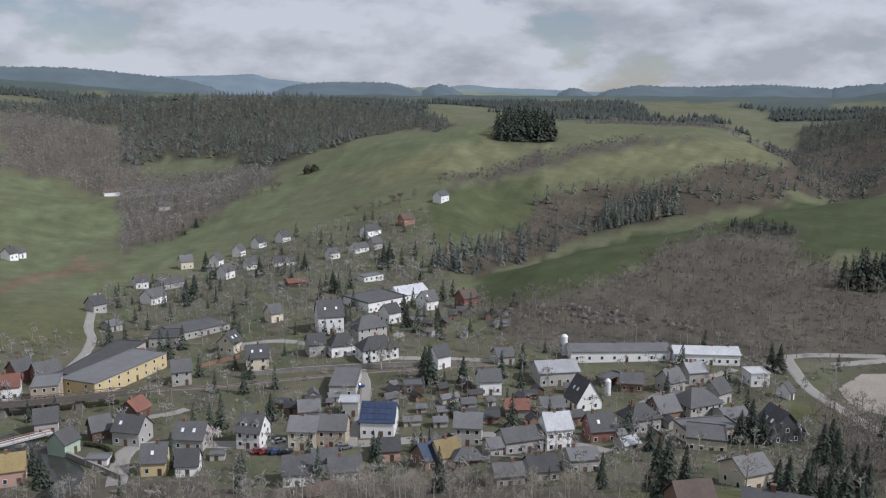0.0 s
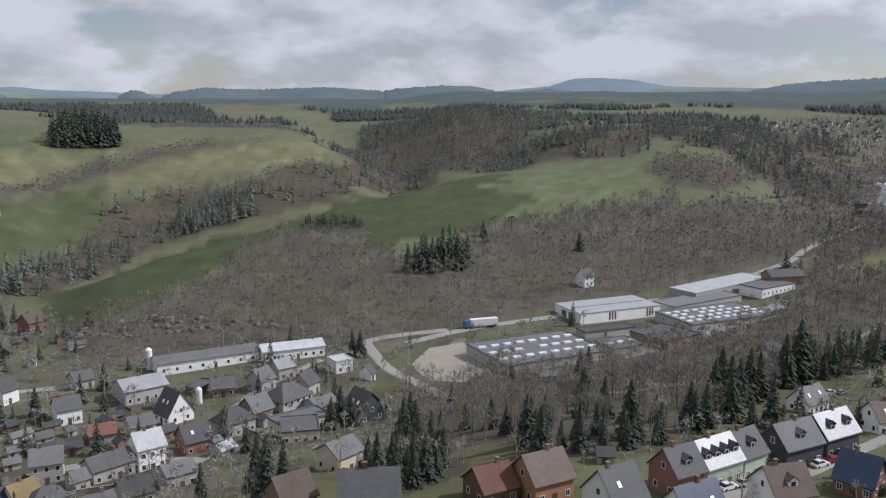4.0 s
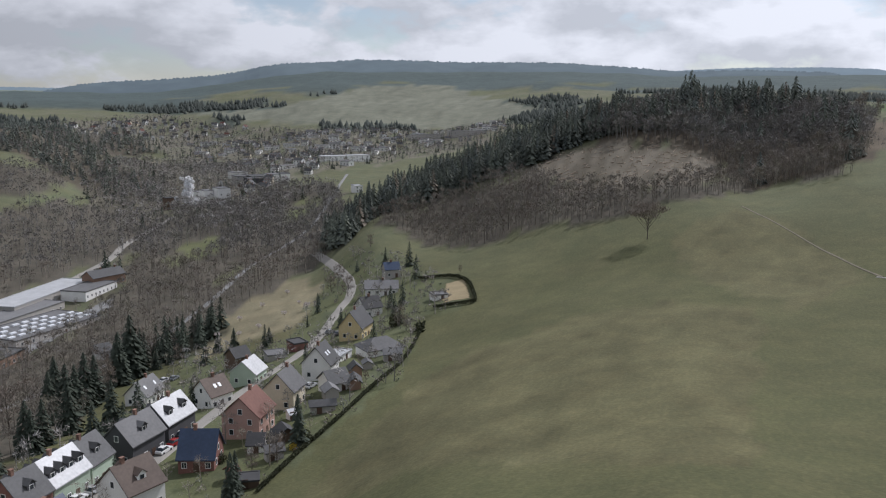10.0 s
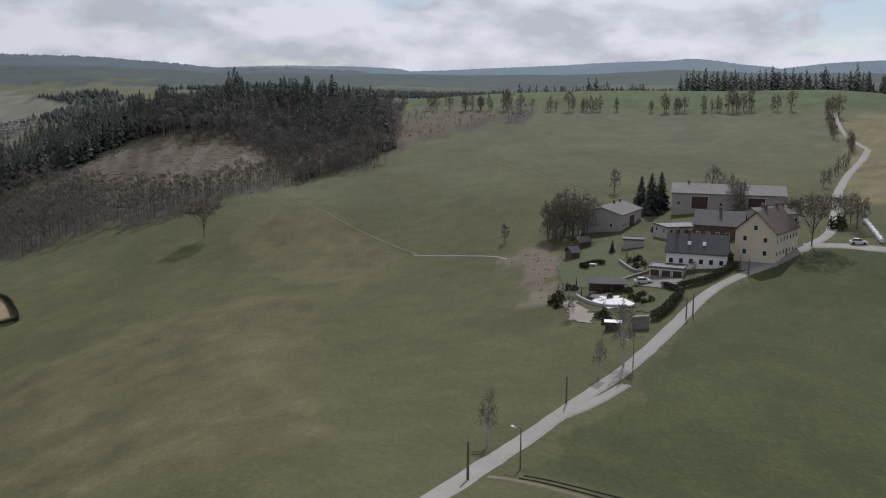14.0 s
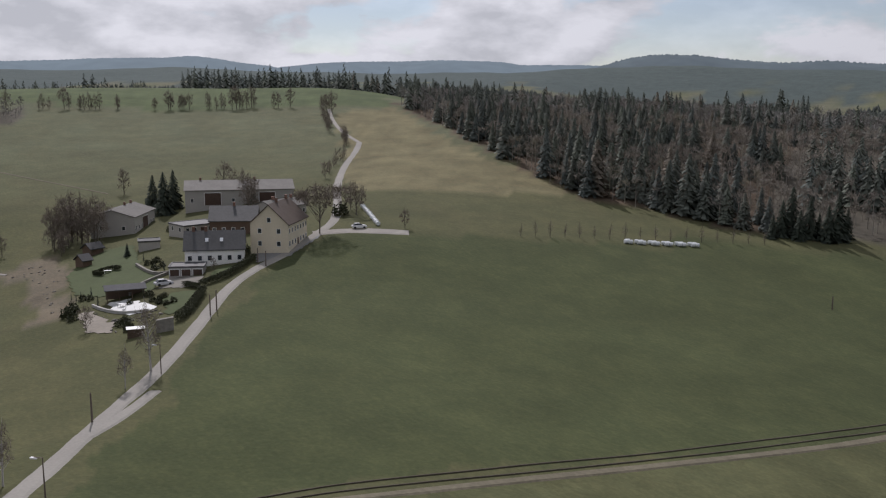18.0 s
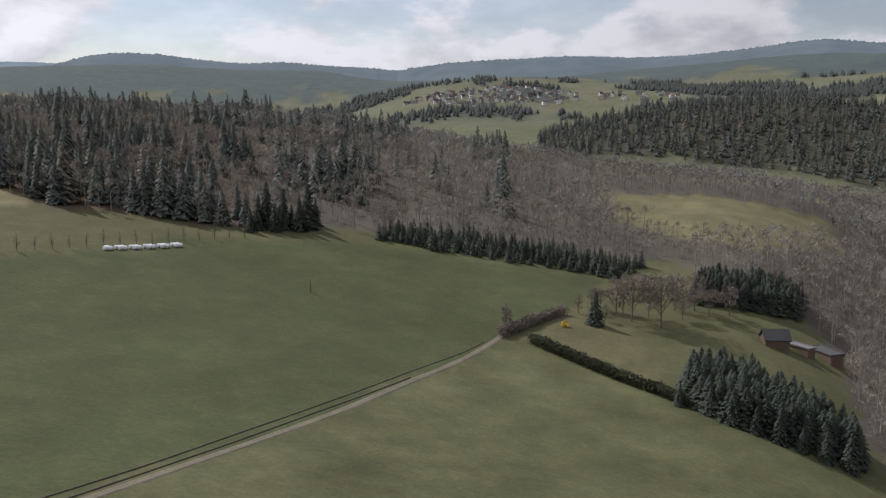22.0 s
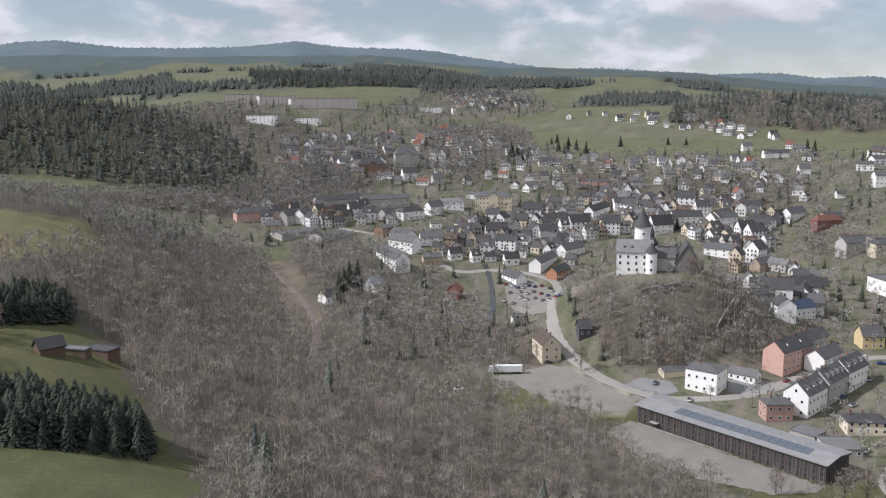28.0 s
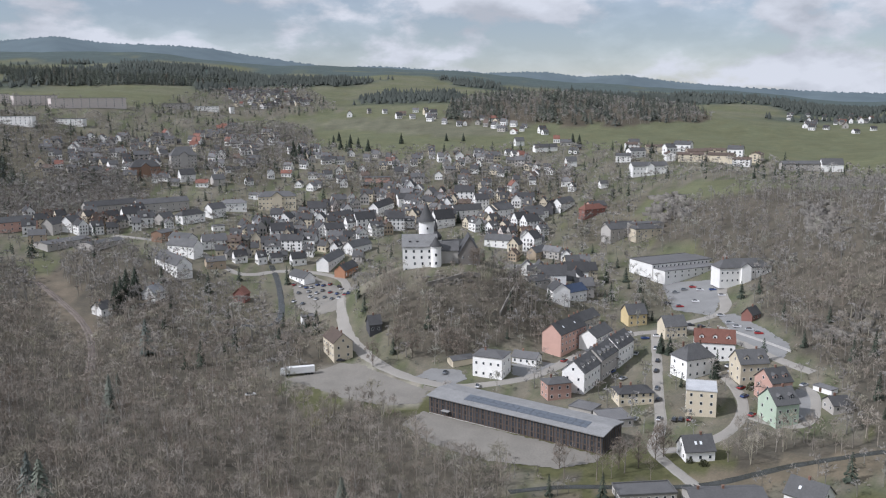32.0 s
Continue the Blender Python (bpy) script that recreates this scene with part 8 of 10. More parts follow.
def settle(name, spacing, most, kind, *outline):
    poly = np.array(outline, float)
    seed = int(abs(poly.sum())) % 9973
    rnd = random.Random(seed)
    p = scatter(poly, spacing, seed, 0.42)
    order = list(range(len(p)))
    rnd.shuffle(order)
    made, distant = 0, []
    for i in order:
        x, y = p[i]
        if made >= most:
            break
        if close_to_house(x, y, 1.5 if kind == "shed" else 3.6) or on_path(x, y, 1.5 if kind == "shed" else 4.2):
            continue
        k = rnd.randrange(len(TYPES[kind]))
        L, W, e, r, wall, roof = TYPES[kind][k]
        turn = 40 * float(waves(x, y, 160, 77)) + rnd.choice((0, 0, 90)) + rnd.uniform(-8, 8) - math.degrees(math.atan2(x, y))
        size = rnd.uniform(0.68, 1.25), rnd.uniform(0.8, 1.1), rnd.uniform(0.75, 1.2)
        made += 1
        if (math.hypot(x, y) > 575 or (math.hypot(x, y) > 490 and OWN["left"] <= 0)) and kind != "shed":
            distant.append((x, y, turn, k, *size))
            HOUSES.append((x, y, L * 0.5))
        elif (kind, k) in PROTOTYPES:
            ob = copy_thing(PROTOTYPES[kind, k], pose(x, y, float(ground(x, y)), 0, 0, turn))
            ob.scale = size
            OWN["left"] -= math.hypot(x, y) > 490
            HOUSES.append((x, y, L * 0.5))
        else:
            PROTOTYPES[kind, k] = house(x, y, turn, L, W, e, r, wall, roof, group=name.replace("_", " ") + " houses" if kind != "shed" else "garden sheds", few=True)
    joined_houses("distant_houses", kind, distant)


# streets of smaller houses behind
settle("old_town", 9.0, 175, "town", (-440, -603), (-503, -619), (-552, -613), (-558, -558), (-593, -521), (-591, -467), (-524, -425), (-490, -447), (-505, -492), (-455, -519), (-387, -504), (-339, -520), (-321, -549), (-366, -592))
settle("old_town", 9.5, 60, "town", (-233, -719), (-276, -684), (-328, -665), (-315, -621), (-274, -630), (-211, -654))
settle("old_town", 10, 44, "small", (-310, -555), (-339, -520), (-410, -506), (-369, -450), (-350, -481), (-316, -493), (-300, -515))
settle("old_town", 10.5, 36, "town", (-486, -438), (-517, -420), (-464, -338), (-415, -294), (-364, -279), (-418, -343))
settle("suburb", 15.5, 170, "villa", (-333, -781), (-480, -934), (-627, -1030), (-609, -769), (-732, -644), (-708, -546), (-654, -472), (-600, -527), (-560, -638), (-478, -654), (-433, -706), (-383, -751))
settle("suburb", 15.5, 60, "villa", (-302, -857), (-361, -967), (-497, -966), (-406, -817), (-332, -804))
settle("suburb", 16, 90, "villa", (-842, -1416), (-1059, -1496), (-876, -1192), (-736, -1206))
settle("suburb", 18, 34, "villa", (-840, -1143), (-957, -1006), (-941, -796), (-801, -572), (-757, -600), (-874, -768))
settle("suburb", 28, 20, "block", (-840, -568), (-871, -417), (-804, -384), (-753, -509))
settle("suburb", 45, 24, "villa", (-1534, -707), (-1725, -593), (-1249, -428), (-1214, -542))
settle("hill_village", 17, 150, "villa", (608, -1770), (463, -1655), (342, -1681), (234, -1754), (250, -1900), (370, -2010), (480, -2010), (560, -1900))
settle("hill_village", 24, 26, "villa", (193, -1790), (34, -1789), (37, -1930), (208, -1910))
settle("far_town", 19, 190, "far", (1308, 936), (1378, 788), (1664, 465), (1427, 389), (1269, 468), (968, 429), (791, 453), (989, 690))
settle("far_town", 26, 70, "villa", (1325, 1245), (1567, 1210), (1573, 981), (1456, 908), (1209, 1033))
settle("valley_hamlet", 22, 12, "villa", (780, 523), (817, 462), (757, 422), (691, 451))
settle("garden_sheds", 10, 18, "shed", (150, 97), (190, 106), (214, 102), (247, 103), (234, 91), (198, 90), (158, 88), (138, 85))
settle("garden_sheds", 9, 45, "shed", (-50, 238), (-14, 235), (18, 233), (57, 229), (67, 238), (84, 281), (22, 289), (-17, 295), (-55, 287))
settle("garden_sheds", 16, 14, "shed", (-43, 390), (4, 416), (29, 383), (22, 353), (-34, 354))


# ---- trees between the houses ----
def garden_trees(name, poly, spacing, seed, share, hb, hc, mid=480, fat=1.2):
    p = scatter(poly, spacing, seed)
    ok = np.array([not close_to_house(x, y, 1.0) and not on_path(x, y, 2.2) for x, y in p], bool) if len(p) else np.zeros(0, bool)
    p = p[ok]
    r = np.random.RandomState(seed)
    d = np.hypot(p[:, 0], p[:, 1])
    con = r.uniform(0, 1, len(p)) < share
    for lo, hi, b, c in ((0, 190, BARE_NEAR, CON_NEAR), (190, mid, BARE_MID, CON_MID), (mid, 2400, BARE_FAR, CON_FAR)):
        k = (d >= lo) & (d < hi)
        plant("garden_trees", b, p[k & ~con], r.uniform(0.5, 1.1, (k & ~con).sum()) * hb, M_TWIGS, "bare fruit and garden trees between the houses", "trees", seed, fat)
        plant("garden_spruces", c, p[k & con], r.uniform(0.4, 1.1, (k & con).sum()) * hc, M_NEEDLE, "dark spruces in the gardens", "trees", seed)


for _i, (_n, _k, _p) in enumerate(REGIONS):
    if _k == "GROVE":
        garden_trees(_n, _p, 8.4, 500 + _i, 0.08, 11.5, 12.0, 620, 1.35)
    elif _k in ("TOWN", "GARDEN", "VILLAGE"):
        if "far" in _n:
            garden_trees(_n, _p, 10.5, 500 + _i, 0.2, 9.5, 10.5, fat=1.4)
        elif "town" in _n:
            garden_trees(_n, _p, 10.6, 500 + _i, 0.14, 11.0, 11.5, 620, 1.4)
        else:
            garden_trees(_n, _p, 8.0, 500 + _i, 0.14, 8.5, 10.5)


def distant_forest():
    """Small pointed crowns all over the wooded far hills."""
    r = np.random.RandomState(77)
    n = 52000
    b = np.radians(r.uniform(-35, 262, n))
    d = np.sqrt(r.uniform(1450.0**2, 2300.0**2, n))
    x, y = d * np.sin(b), d * np.cos(b)
    keep = far_wood(x, y) > r.uniform(0.3, 0.9, n)
    for _, k, poly in REGIONS:
        keep &= ~inside(x, y, poly)
    x, y, d = x[keep], y[keep], d[keep]
    hs = np.array([(a, b) for a, b, c in HOUSES if a * a + b * b > 1.4e6] or [(0, 0)])
    free = np.array([((hs[:, 0] - a) ** 2 + (hs[:, 1] - b) ** 2).min() > 900 for a, b in zip(x, y)])
    x, y, d = x[free], y[free], d[free]
    m = len(x)
    h = r.uniform(9, 15, m)
    w = h * r.uniform(0.28, 0.46, m)
    z = ground(x, y)
    a = r.uniform(0, 6.28, m)
    V = [np.column_stack([x, y, z + h])]
    for k in range(4):
        V.append(np.column_stack([x + w * np.cos(a + k * 1.5708), y + w * np.sin(a + k * 1.5708), z + h * r.uniform(0.0, 0.25, m)]))
    V = np.stack(V, 1).reshape(-1, 3)
    i = np.arange(m)[:, None] * 5
    T = np.concatenate([i + np.array([[0, 1 + k, 1 + (k + 1) % 4]]) for k in range(4)])
    tagged(new("distant_forest", mesh_of("distant_forest", V, T, M_FARWOOD)), "dark wooded slopes on the far hills", "forest", kind="stuff")


distant_forest()


# ---- trees on their own ----
M_BARK = material("bark", (0.13, 0.11, 0.09), 0.9, 0.3, 3.0, 0.4, 0.4)
M_BIRCH = material("birch_bark", (0.45, 0.43, 0.40), 0.8, 0.3, 3.0, 0.4, 0.3)
M_BLOSSOM = material("blossom", (0.62, 0.56, 0.54), 0.8, 0.15, 1.5, 0.3, 0)
M_GOLD = material("yellow_blossom", (0.55, 0.42, 0.06), 0.8, 0.2, 1.5, 0.3, 0)
M_LEAF = material("shrub_leaves", (0.055, 0.06, 0.03), 0.85, 0.35, 1.0, 0.2, 0)
M_WILLOW = material("willow_twigs", (0.21, 0.20, 0.09), 0.85, 0.25, 0.6, 0.1, 0)


def split_bare(seed, limbs, twigs, width, spread, twig_len, low):
    V, T = bare_tree(seed, limbs, twigs, width, spread, twig_len, low)
    return (V, T[: len(T) - twigs]), (V, T[len(T) - twigs:])


def bush_shape(seed, n=160):
    r = np.random.RandomState(seed)
    V, T = [], []
    for _ in range(n):
        d = r.normal(0, 1, 3)
        d[2] = abs(d[2])
        d /= np.linalg.norm(d)
        c = d * r.uniform(0.3, 0.55) * (1, 1, 1.6)
        a, b = r.normal(0, 0.09, 3), r.normal(0, 0.09, 3)
        k = len(V)
        V += [c + a, c + b, c - a * 0.6 - b * 0.6]
        T.append((k, k + 1, k + 2))
    return np.array(V), np.array(T)


TREE_MESHES = {}


def tree_parts(kind, k):
    """Trunk and crown meshes of one variety, height 1."""
    key = (kind, k)
    if key in TREE_MESHES:
        return TREE_MESHES[key]
    if kind in ("bare", "slim", "sapling", "oak", "birch", "blossom", "willow"):
        (V, Tw), (_, Tc) = split_bare(200 + k, 20, {"blossom": 420, "willow": 480, "oak": 1500, "sapling": 90, "slim": 300}.get(kind, 420), {"blossom": 0.05, "birch": 0.006, "oak": 0.012}.get(kind, 0.0105), {"birch": 0.14, "blossom": 0.36, "oak": 0.46, "sapling": 0.13, "slim": 0.15}.get(kind, 0.21), {"blossom": 0.09}.get(kind, 0.13), {"bare": 0.05, "slim": 0.0, "sapling": 0.1}.get(kind, 0.2))
        n0 = int(Tw.max()) + 1
        trunk = mesh_of("trunk", V[:n0], Tw, M_BIRCH if kind == "birch" else M_BARK)
        crown = mesh_of("crown", V[n0:], Tc - n0, {"blossom": M_BLOSSOM, "willow": M_WILLOW}.get(kind, M_TWIG))
    elif kind in ("spruce", "cypress"):
        V, T = conifer(300 + k, 420 if kind == "spruce" else 220, 0.27 if kind == "spruce" else 0.11, 0.02)
        trunk = mesh_of("trunk", V[:6], T[:6], M_BARK)
        crown = mesh_of("crown", V[6:], T[6:] - 6, M_NEEDLE)
    else:
        V, T = bush_shape(400 + k)
        Vt, Tt = [], []
        limb((0, 0, -0.05), (0, 0, 0.5), 0.05, 0.02, 4, Vt, Tt)
        trunk = mesh_of("stem", Vt, Tt, M_BARK)
        crown = mesh_of("crown", V, T, M_GOLD if kind == "gold" else M_LEAF)
    TREE_MESHES[key] = trunk, crown
    return trunk, crown


TREE_WORDS = {"slim": ("slim_tree", "slim leafless tree in a row between the fields"), "sapling": ("young_tree", "thin young leafless tree in a planted row"), "oak": ("oak_tree", "broad old leafless tree with a wide crown"), "bare": ("tree", "leafless deciduous tree with fine spreading twigs"), "birch": ("birch_tree", "slender bare birch with a pale trunk"), "blossom": ("blossom_tree", "small fruit tree in white blossom"),
              "spruce": ("spruce_tree", "dark green spruce with drooping boughs"), "cypress": ("cypress", "narrow evergreen garden cypress"), "gold": ("forsythia", "yellow flowering forsythia bush"),
              "bush": ("bush", "rounded dark garden bush"), "willow": ("willow_tree", "willow with yellow-green young twigs")}


def tree(x, y, height, kind):
    k = int(abs(x * 7 + y * 3)) % 4
    height *= 1.3 if kind == "bare" and height > 4 else 1.0
    trunk, crown = tree_parts(kind, k)
    name, label = TREE_WORDS[kind]
    ob = thing(name, x, y, (x * 37 + y * 11) % 360, label, "bush" if kind in ("gold", "bush") else "tree", z=float(ground(x, y)) - 0.1)
    ob.matrix_basis = ob.matrix_basis @ Matrix.Diagonal((height, height, height, 1))
    part(trunk.name.split(".")[0], trunk, ob)
    part("crown", crown, ob)
    return ob


def hedge(width, height, *points, bare=False):
    """A clipped or wild hedge: many small leaves round a woody core."""
    p = along(points, 0.5)
    r = np.random.RandomState(int(abs(p.sum())) % 9999)
    clipped = not bare and width < 2
    n = int(len(p) * (170 if clipped else 95) * max(1, width * height / 2.4))
    i = r.randint(len(p), size=n)
    off = r.uniform(-0.5, 0.5, (n, 2)) * width
    h = height * (1 + (0.4 if bare else 0.05 if clipped else 0.22) * waves(p[i, 0], p[i, 1], 5, 8))
    z = r.uniform(0.02, 1, n) ** (0.5 if clipped else 0.7) * h
    c = np.column_stack([p[i] + off, ground(p[i, 0] + off[:, 0], p[i, 1] + off[:, 1]) + z])
    size = 0.10 if clipped else 0.14
    a, b = r.normal(0, size, (n, 3)), r.normal(0, size, (n, 3))
    V = np.stack([c + a, c + b, c - 0.6 * a - 0.6 * b], 1).reshape(-1, 3)
    me = mesh_of("hedge", V, np.arange(3 * n).reshape(-1, 3), M_TWIG if bare else M_LEAF)
    tagged(new("hedge", me), "wild leafless brown hedge at the corner of the field" if bare else "dense dark hedge bordering a garden or field", "hedge", kind="stuff")


def garden_shrubs(poly, spacing, seed):
    p = scatter(poly, spacing, seed)
    p = p[np.hypot(p[:, 0], p[:, 1]) < 520]
    if len(p) == 0:
        return
    p = p[[not close_to_house(x, y, 0.5) and not on_path(x, y, 0.8) for x, y in p]]
    r = np.random.RandomState(seed)
    kinds = [bush_shape(430 + k, 26) for k in range(4)]
    part_ = r.uniform(0, 1, len(p)) < 0.45
    plant("evergreen_shrubs", kinds, p[part_], r.uniform(0.9, 2.2, part_.sum()), M_NEEDLES, "dark evergreen shrubs in the gardens", "shrubs", seed)
    plant("bare_shrubs", kinds, p[~part_], r.uniform(0.9, 2.6, (~part_).sum()), M_TWIGS, "leafless brown shrubs in the gardens", "shrubs", seed)


for _i, (_n, _k, _p) in enumerate(REGIONS):
    if _k in ("TOWN", "GARDEN", "VILLAGE") and "far" not in _n:
        garden_shrubs(_p, 6.5, 800 + _i)


# ---- poles and lamps ----
M_POLE = material("weathered_pole", (0.16, 0.13, 0.11), 0.85, 0.25, 4.0, 0.5, 0.3)
M_LAMP = material("lamp_housing", (0.72, 0.72, 0.72), 0.4, 0.05, 3.0, 0.5, 0)


def wooden_pole(x, y, h):
    top = thing("utility_pole", x, y, 0, "weathered wooden pole standing in the grass", "pole")
    part("post", turned("post", ((0.16, -0.5), (0.14, h * 0.6), (0.11, h)), M_POLE, n=8), top)
    part("cap", turned("cap", ((0.13, h), (0.13, h + 0.05), (0.03, h + 0.15)), M_POLE, n=8), top)


def street_lamp(x, y, h):
    top = thing("street_lamp", x, y, 40, "slim grey street lamp beside the farm road", "lamp")
    part("post", turned("post", ((0.09, -0.5), (0.09, 1.2), (0.055, h)), M_POLE, n=8), top)
    part("arm", solid("arm", boxes((-0.04, -0.04, h - 0.08, 0.95, 0.04, h)), M_POLE), top)
    part("lantern", solid("lantern", boxes((0.55, -0.16, h - 0.16, 1.35, 0.16, h - 0.06), (0.6, -0.12, h - 0.22, 1.3, 0.12, h - 0.16))), top).data.materials.append(M_LAMP)


# ---- vehicles ----
CAR_COLOURS = [(0.55, 0.55, 0.56), (0.03, 0.03, 0.035), (0.7, 0.7, 0.7), (0.28, 0.02, 0.02), (0.03, 0.06, 0.18), (0.16, 0.17, 0.18), (0.4, 0.41, 0.42)]
M_CAR = [material("car_paint", c, 0.3, 0.05, 2.0, 0.3, 0, spec=0.6) for c in CAR_COLOURS]
CAR_WORDS = ["silver", "black", "white", "red", "dark blue", "dark grey", "grey"]
M_TYRE = material("rubber", (0.02, 0.02, 0.02), 0.85, 0.1, 5.0, 0.5, 0)


def lofted(sections, w_low, w_high):
    """A car body from (x, bottom, top) stations, narrower above."""
    V, F_ = [], []
    for x, z0, z1 in sections:
        V += [(x, -w_low, z0), (x, w_low, z0), (x, w_low, z0 + (z1 - z0) * 0.6), (x, w_high, z1), (x, -w_high, z1), (x, -w_low, z0 + (z1 - z0) * 0.6)]
    for i in range(len(sections) - 1):
        F_ += [(i * 6 + k, i * 6 + (k + 1) % 6, (i + 1) * 6 + (k + 1) % 6, (i + 1) * 6 + k) for k in range(6)]
    F_ += [tuple(range(5, -1, -1)), tuple((len(sections) - 1) * 6 + k for k in range(6))]
    return V, F_


CAR_BODY = [solid("body", lofted([(-2.1, 0.45, 0.75), (-1.95, 0.28, 0.92), (-0.9, 0.25, 0.98), (1.0, 0.25, 0.96), (1.9, 0.28, 0.82), (2.15, 0.42, 0.68)], 0.87, 0.80), m) for m in M_CAR]
CAR_CABIN = solid("cabin", lofted([(-1.75, 0.9, 0.98), (-1.2, 0.9, 1.44), (0.2, 0.9, 1.46), (0.95, 0.9, 0.98)], 0.78, 0.62), M_PANE)
CAR_ROOF = [solid("roof", boxes((-1.2, -0.6, 1.44, 0.2, 0.6, 1.49)), m) for m in M_CAR]
WHEEL = solid("wheel", ([(0.32 * math.cos(k * 0.5236), s, 0.32 + 0.32 * math.sin(k * 0.5236)) for s in (-0.1, 0.1) for k in range(12)],
                        [tuple(range(12)), tuple(range(23, 11, -1))] + [(k, 12 + k, 12 + (k + 1) % 12, (k + 1) % 12) for k in range(12)]), M_TYRE)


def car(x, y, rot):
    k = int(abs(x * 31 + y * 17)) % len(M_CAR)
    top = thing("car", x, y, rot, f"{CAR_WORDS[k]} car parked on the tarmac", "car", "parked cars", z=float(ground(x, y)) + 0.15)
    part("body", CAR_BODY[k], top)
    part("cabin", CAR_CABIN, top)
    if math.hypot(x, y) < 330:
        part("roof", CAR_ROOF[k], top)
        for wx in (-1.3, 1.3):
            for wy in (-0.78, 0.78):
                part("wheel", WHEEL, top, pose(wx, wy, 0))


def lorry(x, y, rot, cab_mat, box_mat, label, length=12.6):
    top = thing("lorry", x, y, rot, label, "lorry", z=float(ground(x, y)) + 0.15)
    h = length / 2
    part("trailer", solid("trailer", boxes((-h, -1.25, 1.1, h, 1.25, 3.95), (-h, -1.0, 0.8, h, 1.0, 1.1))), top).data.materials.append(box_mat)
    cab = part("cab", solid("cab", lofted([(-h - 2.9, 0.5, 2.4), (-h - 2.6, 0.45, 3.5), (-h - 0.7, 0.45, 3.75), (-h - 0.5, 0.45, 3.6)], 1.22, 1.15), cab_mat), top)
    part("windscreen", solid("windscreen", boxes((-h - 2.95, -1.0, 1.75, -h - 2.6, 1.0, 2.7))), cab).data.materials.append(M_PANE)
    for wx in (-h - 2.0, -h + 0.4, h - 2.6, h - 3.9, h - 1.3):
        for wy in (-1.1, 1.1):
            part("wheel", WHEEL, top, pose(wx, wy, 0) @ Matrix.Diagonal((1.5, 1.6, 1.5, 1)))


M_BLUE = material("blue_tarpaulin", (0.06, 0.14, 0.26), 0.5, 0.15, 1.0, 0.2, 0.1)
M_WHITE = material("white_coachwork", (0.74, 0.74, 0.73), 0.4, 0.06, 2.0, 0.3, 0)


# ---- walls, bridges and rocks ----
M_STONE = {"STONE": material("rubble_stone", (0.24, 0.225, 0.20), 0.9, 0.3, 2.2, 0.3, 0.6), "BRICK": material("old_brick", (0.28, 0.15, 0.11), 0.9, 0.25, 3.0, 0.4, 0.4), "PLAIN": material("concrete_wall", (0.42, 0.41, 0.39), 0.85, 0.15, 2.0, 0.2, 0.2)}
M_ROCK = material("slate_rock", (0.15, 0.14, 0.122), 0.9, 0.5, 0.9, 0.12, 0.8, depth=0.2)
M_BRIDGE = material("bridge_steel", (0.13, 0.115, 0.10), 0.7, 0.3, 2.0, 0.3, 0.2)
STONE_WORDS = {"STONE": "old retaining wall of grey rubble stone", "BRICK": "low red brick garden wall", "PLAIN": "low pale concrete wall"}


def strip(name, p, z, half, low, high, mat):
    """A bar that follows a line, from low to high over the heights z."""
    t = np.gradient(p, axis=0)
    t /= np.hypot(t[:, 0], t[:, 1])[:, None] + 1e-9
    nrm = np.column_stack([-t[:, 1], t[:, 0]])
    n = len(p)
    V = np.concatenate([np.column_stack([p + nrm * o, z + h]) for o, h in ((-half, low), (half, low), (half, high), (-half, high))])
    F_ = [(k * n + i, k * n + i + 1, (k + 1) % 4 * n + i + 1, (k + 1) % 4 * n + i) for k in range(4) for i in range(n - 1)]
    F_ += [(0, n, 2 * n, 3 * n), (4 * n - 1, 3 * n - 1, 2 * n - 1, n - 1)]
    return solid(name, (V, F_), mat)


def wall_run(name, kind, thick, height, *points):
    p = along(points, 2.0)
    top = new(name)
    tagged(top, STONE_WORDS[kind], "wall")
    z = ground(p[:, 0], p[:, 1])
    top.matrix_basis = pose(*p[0], float(z[0]))
    q, zz = p - p[0], z - z[0]
    part("masonry", strip("masonry", q, zz, thick / 2, -0.6, height, M_STONE[kind]), top)
    part("coping", strip("coping", q, zz, thick / 2 + 0.06, height + 0.004, height + 0.12, M_STONE[kind]), top)


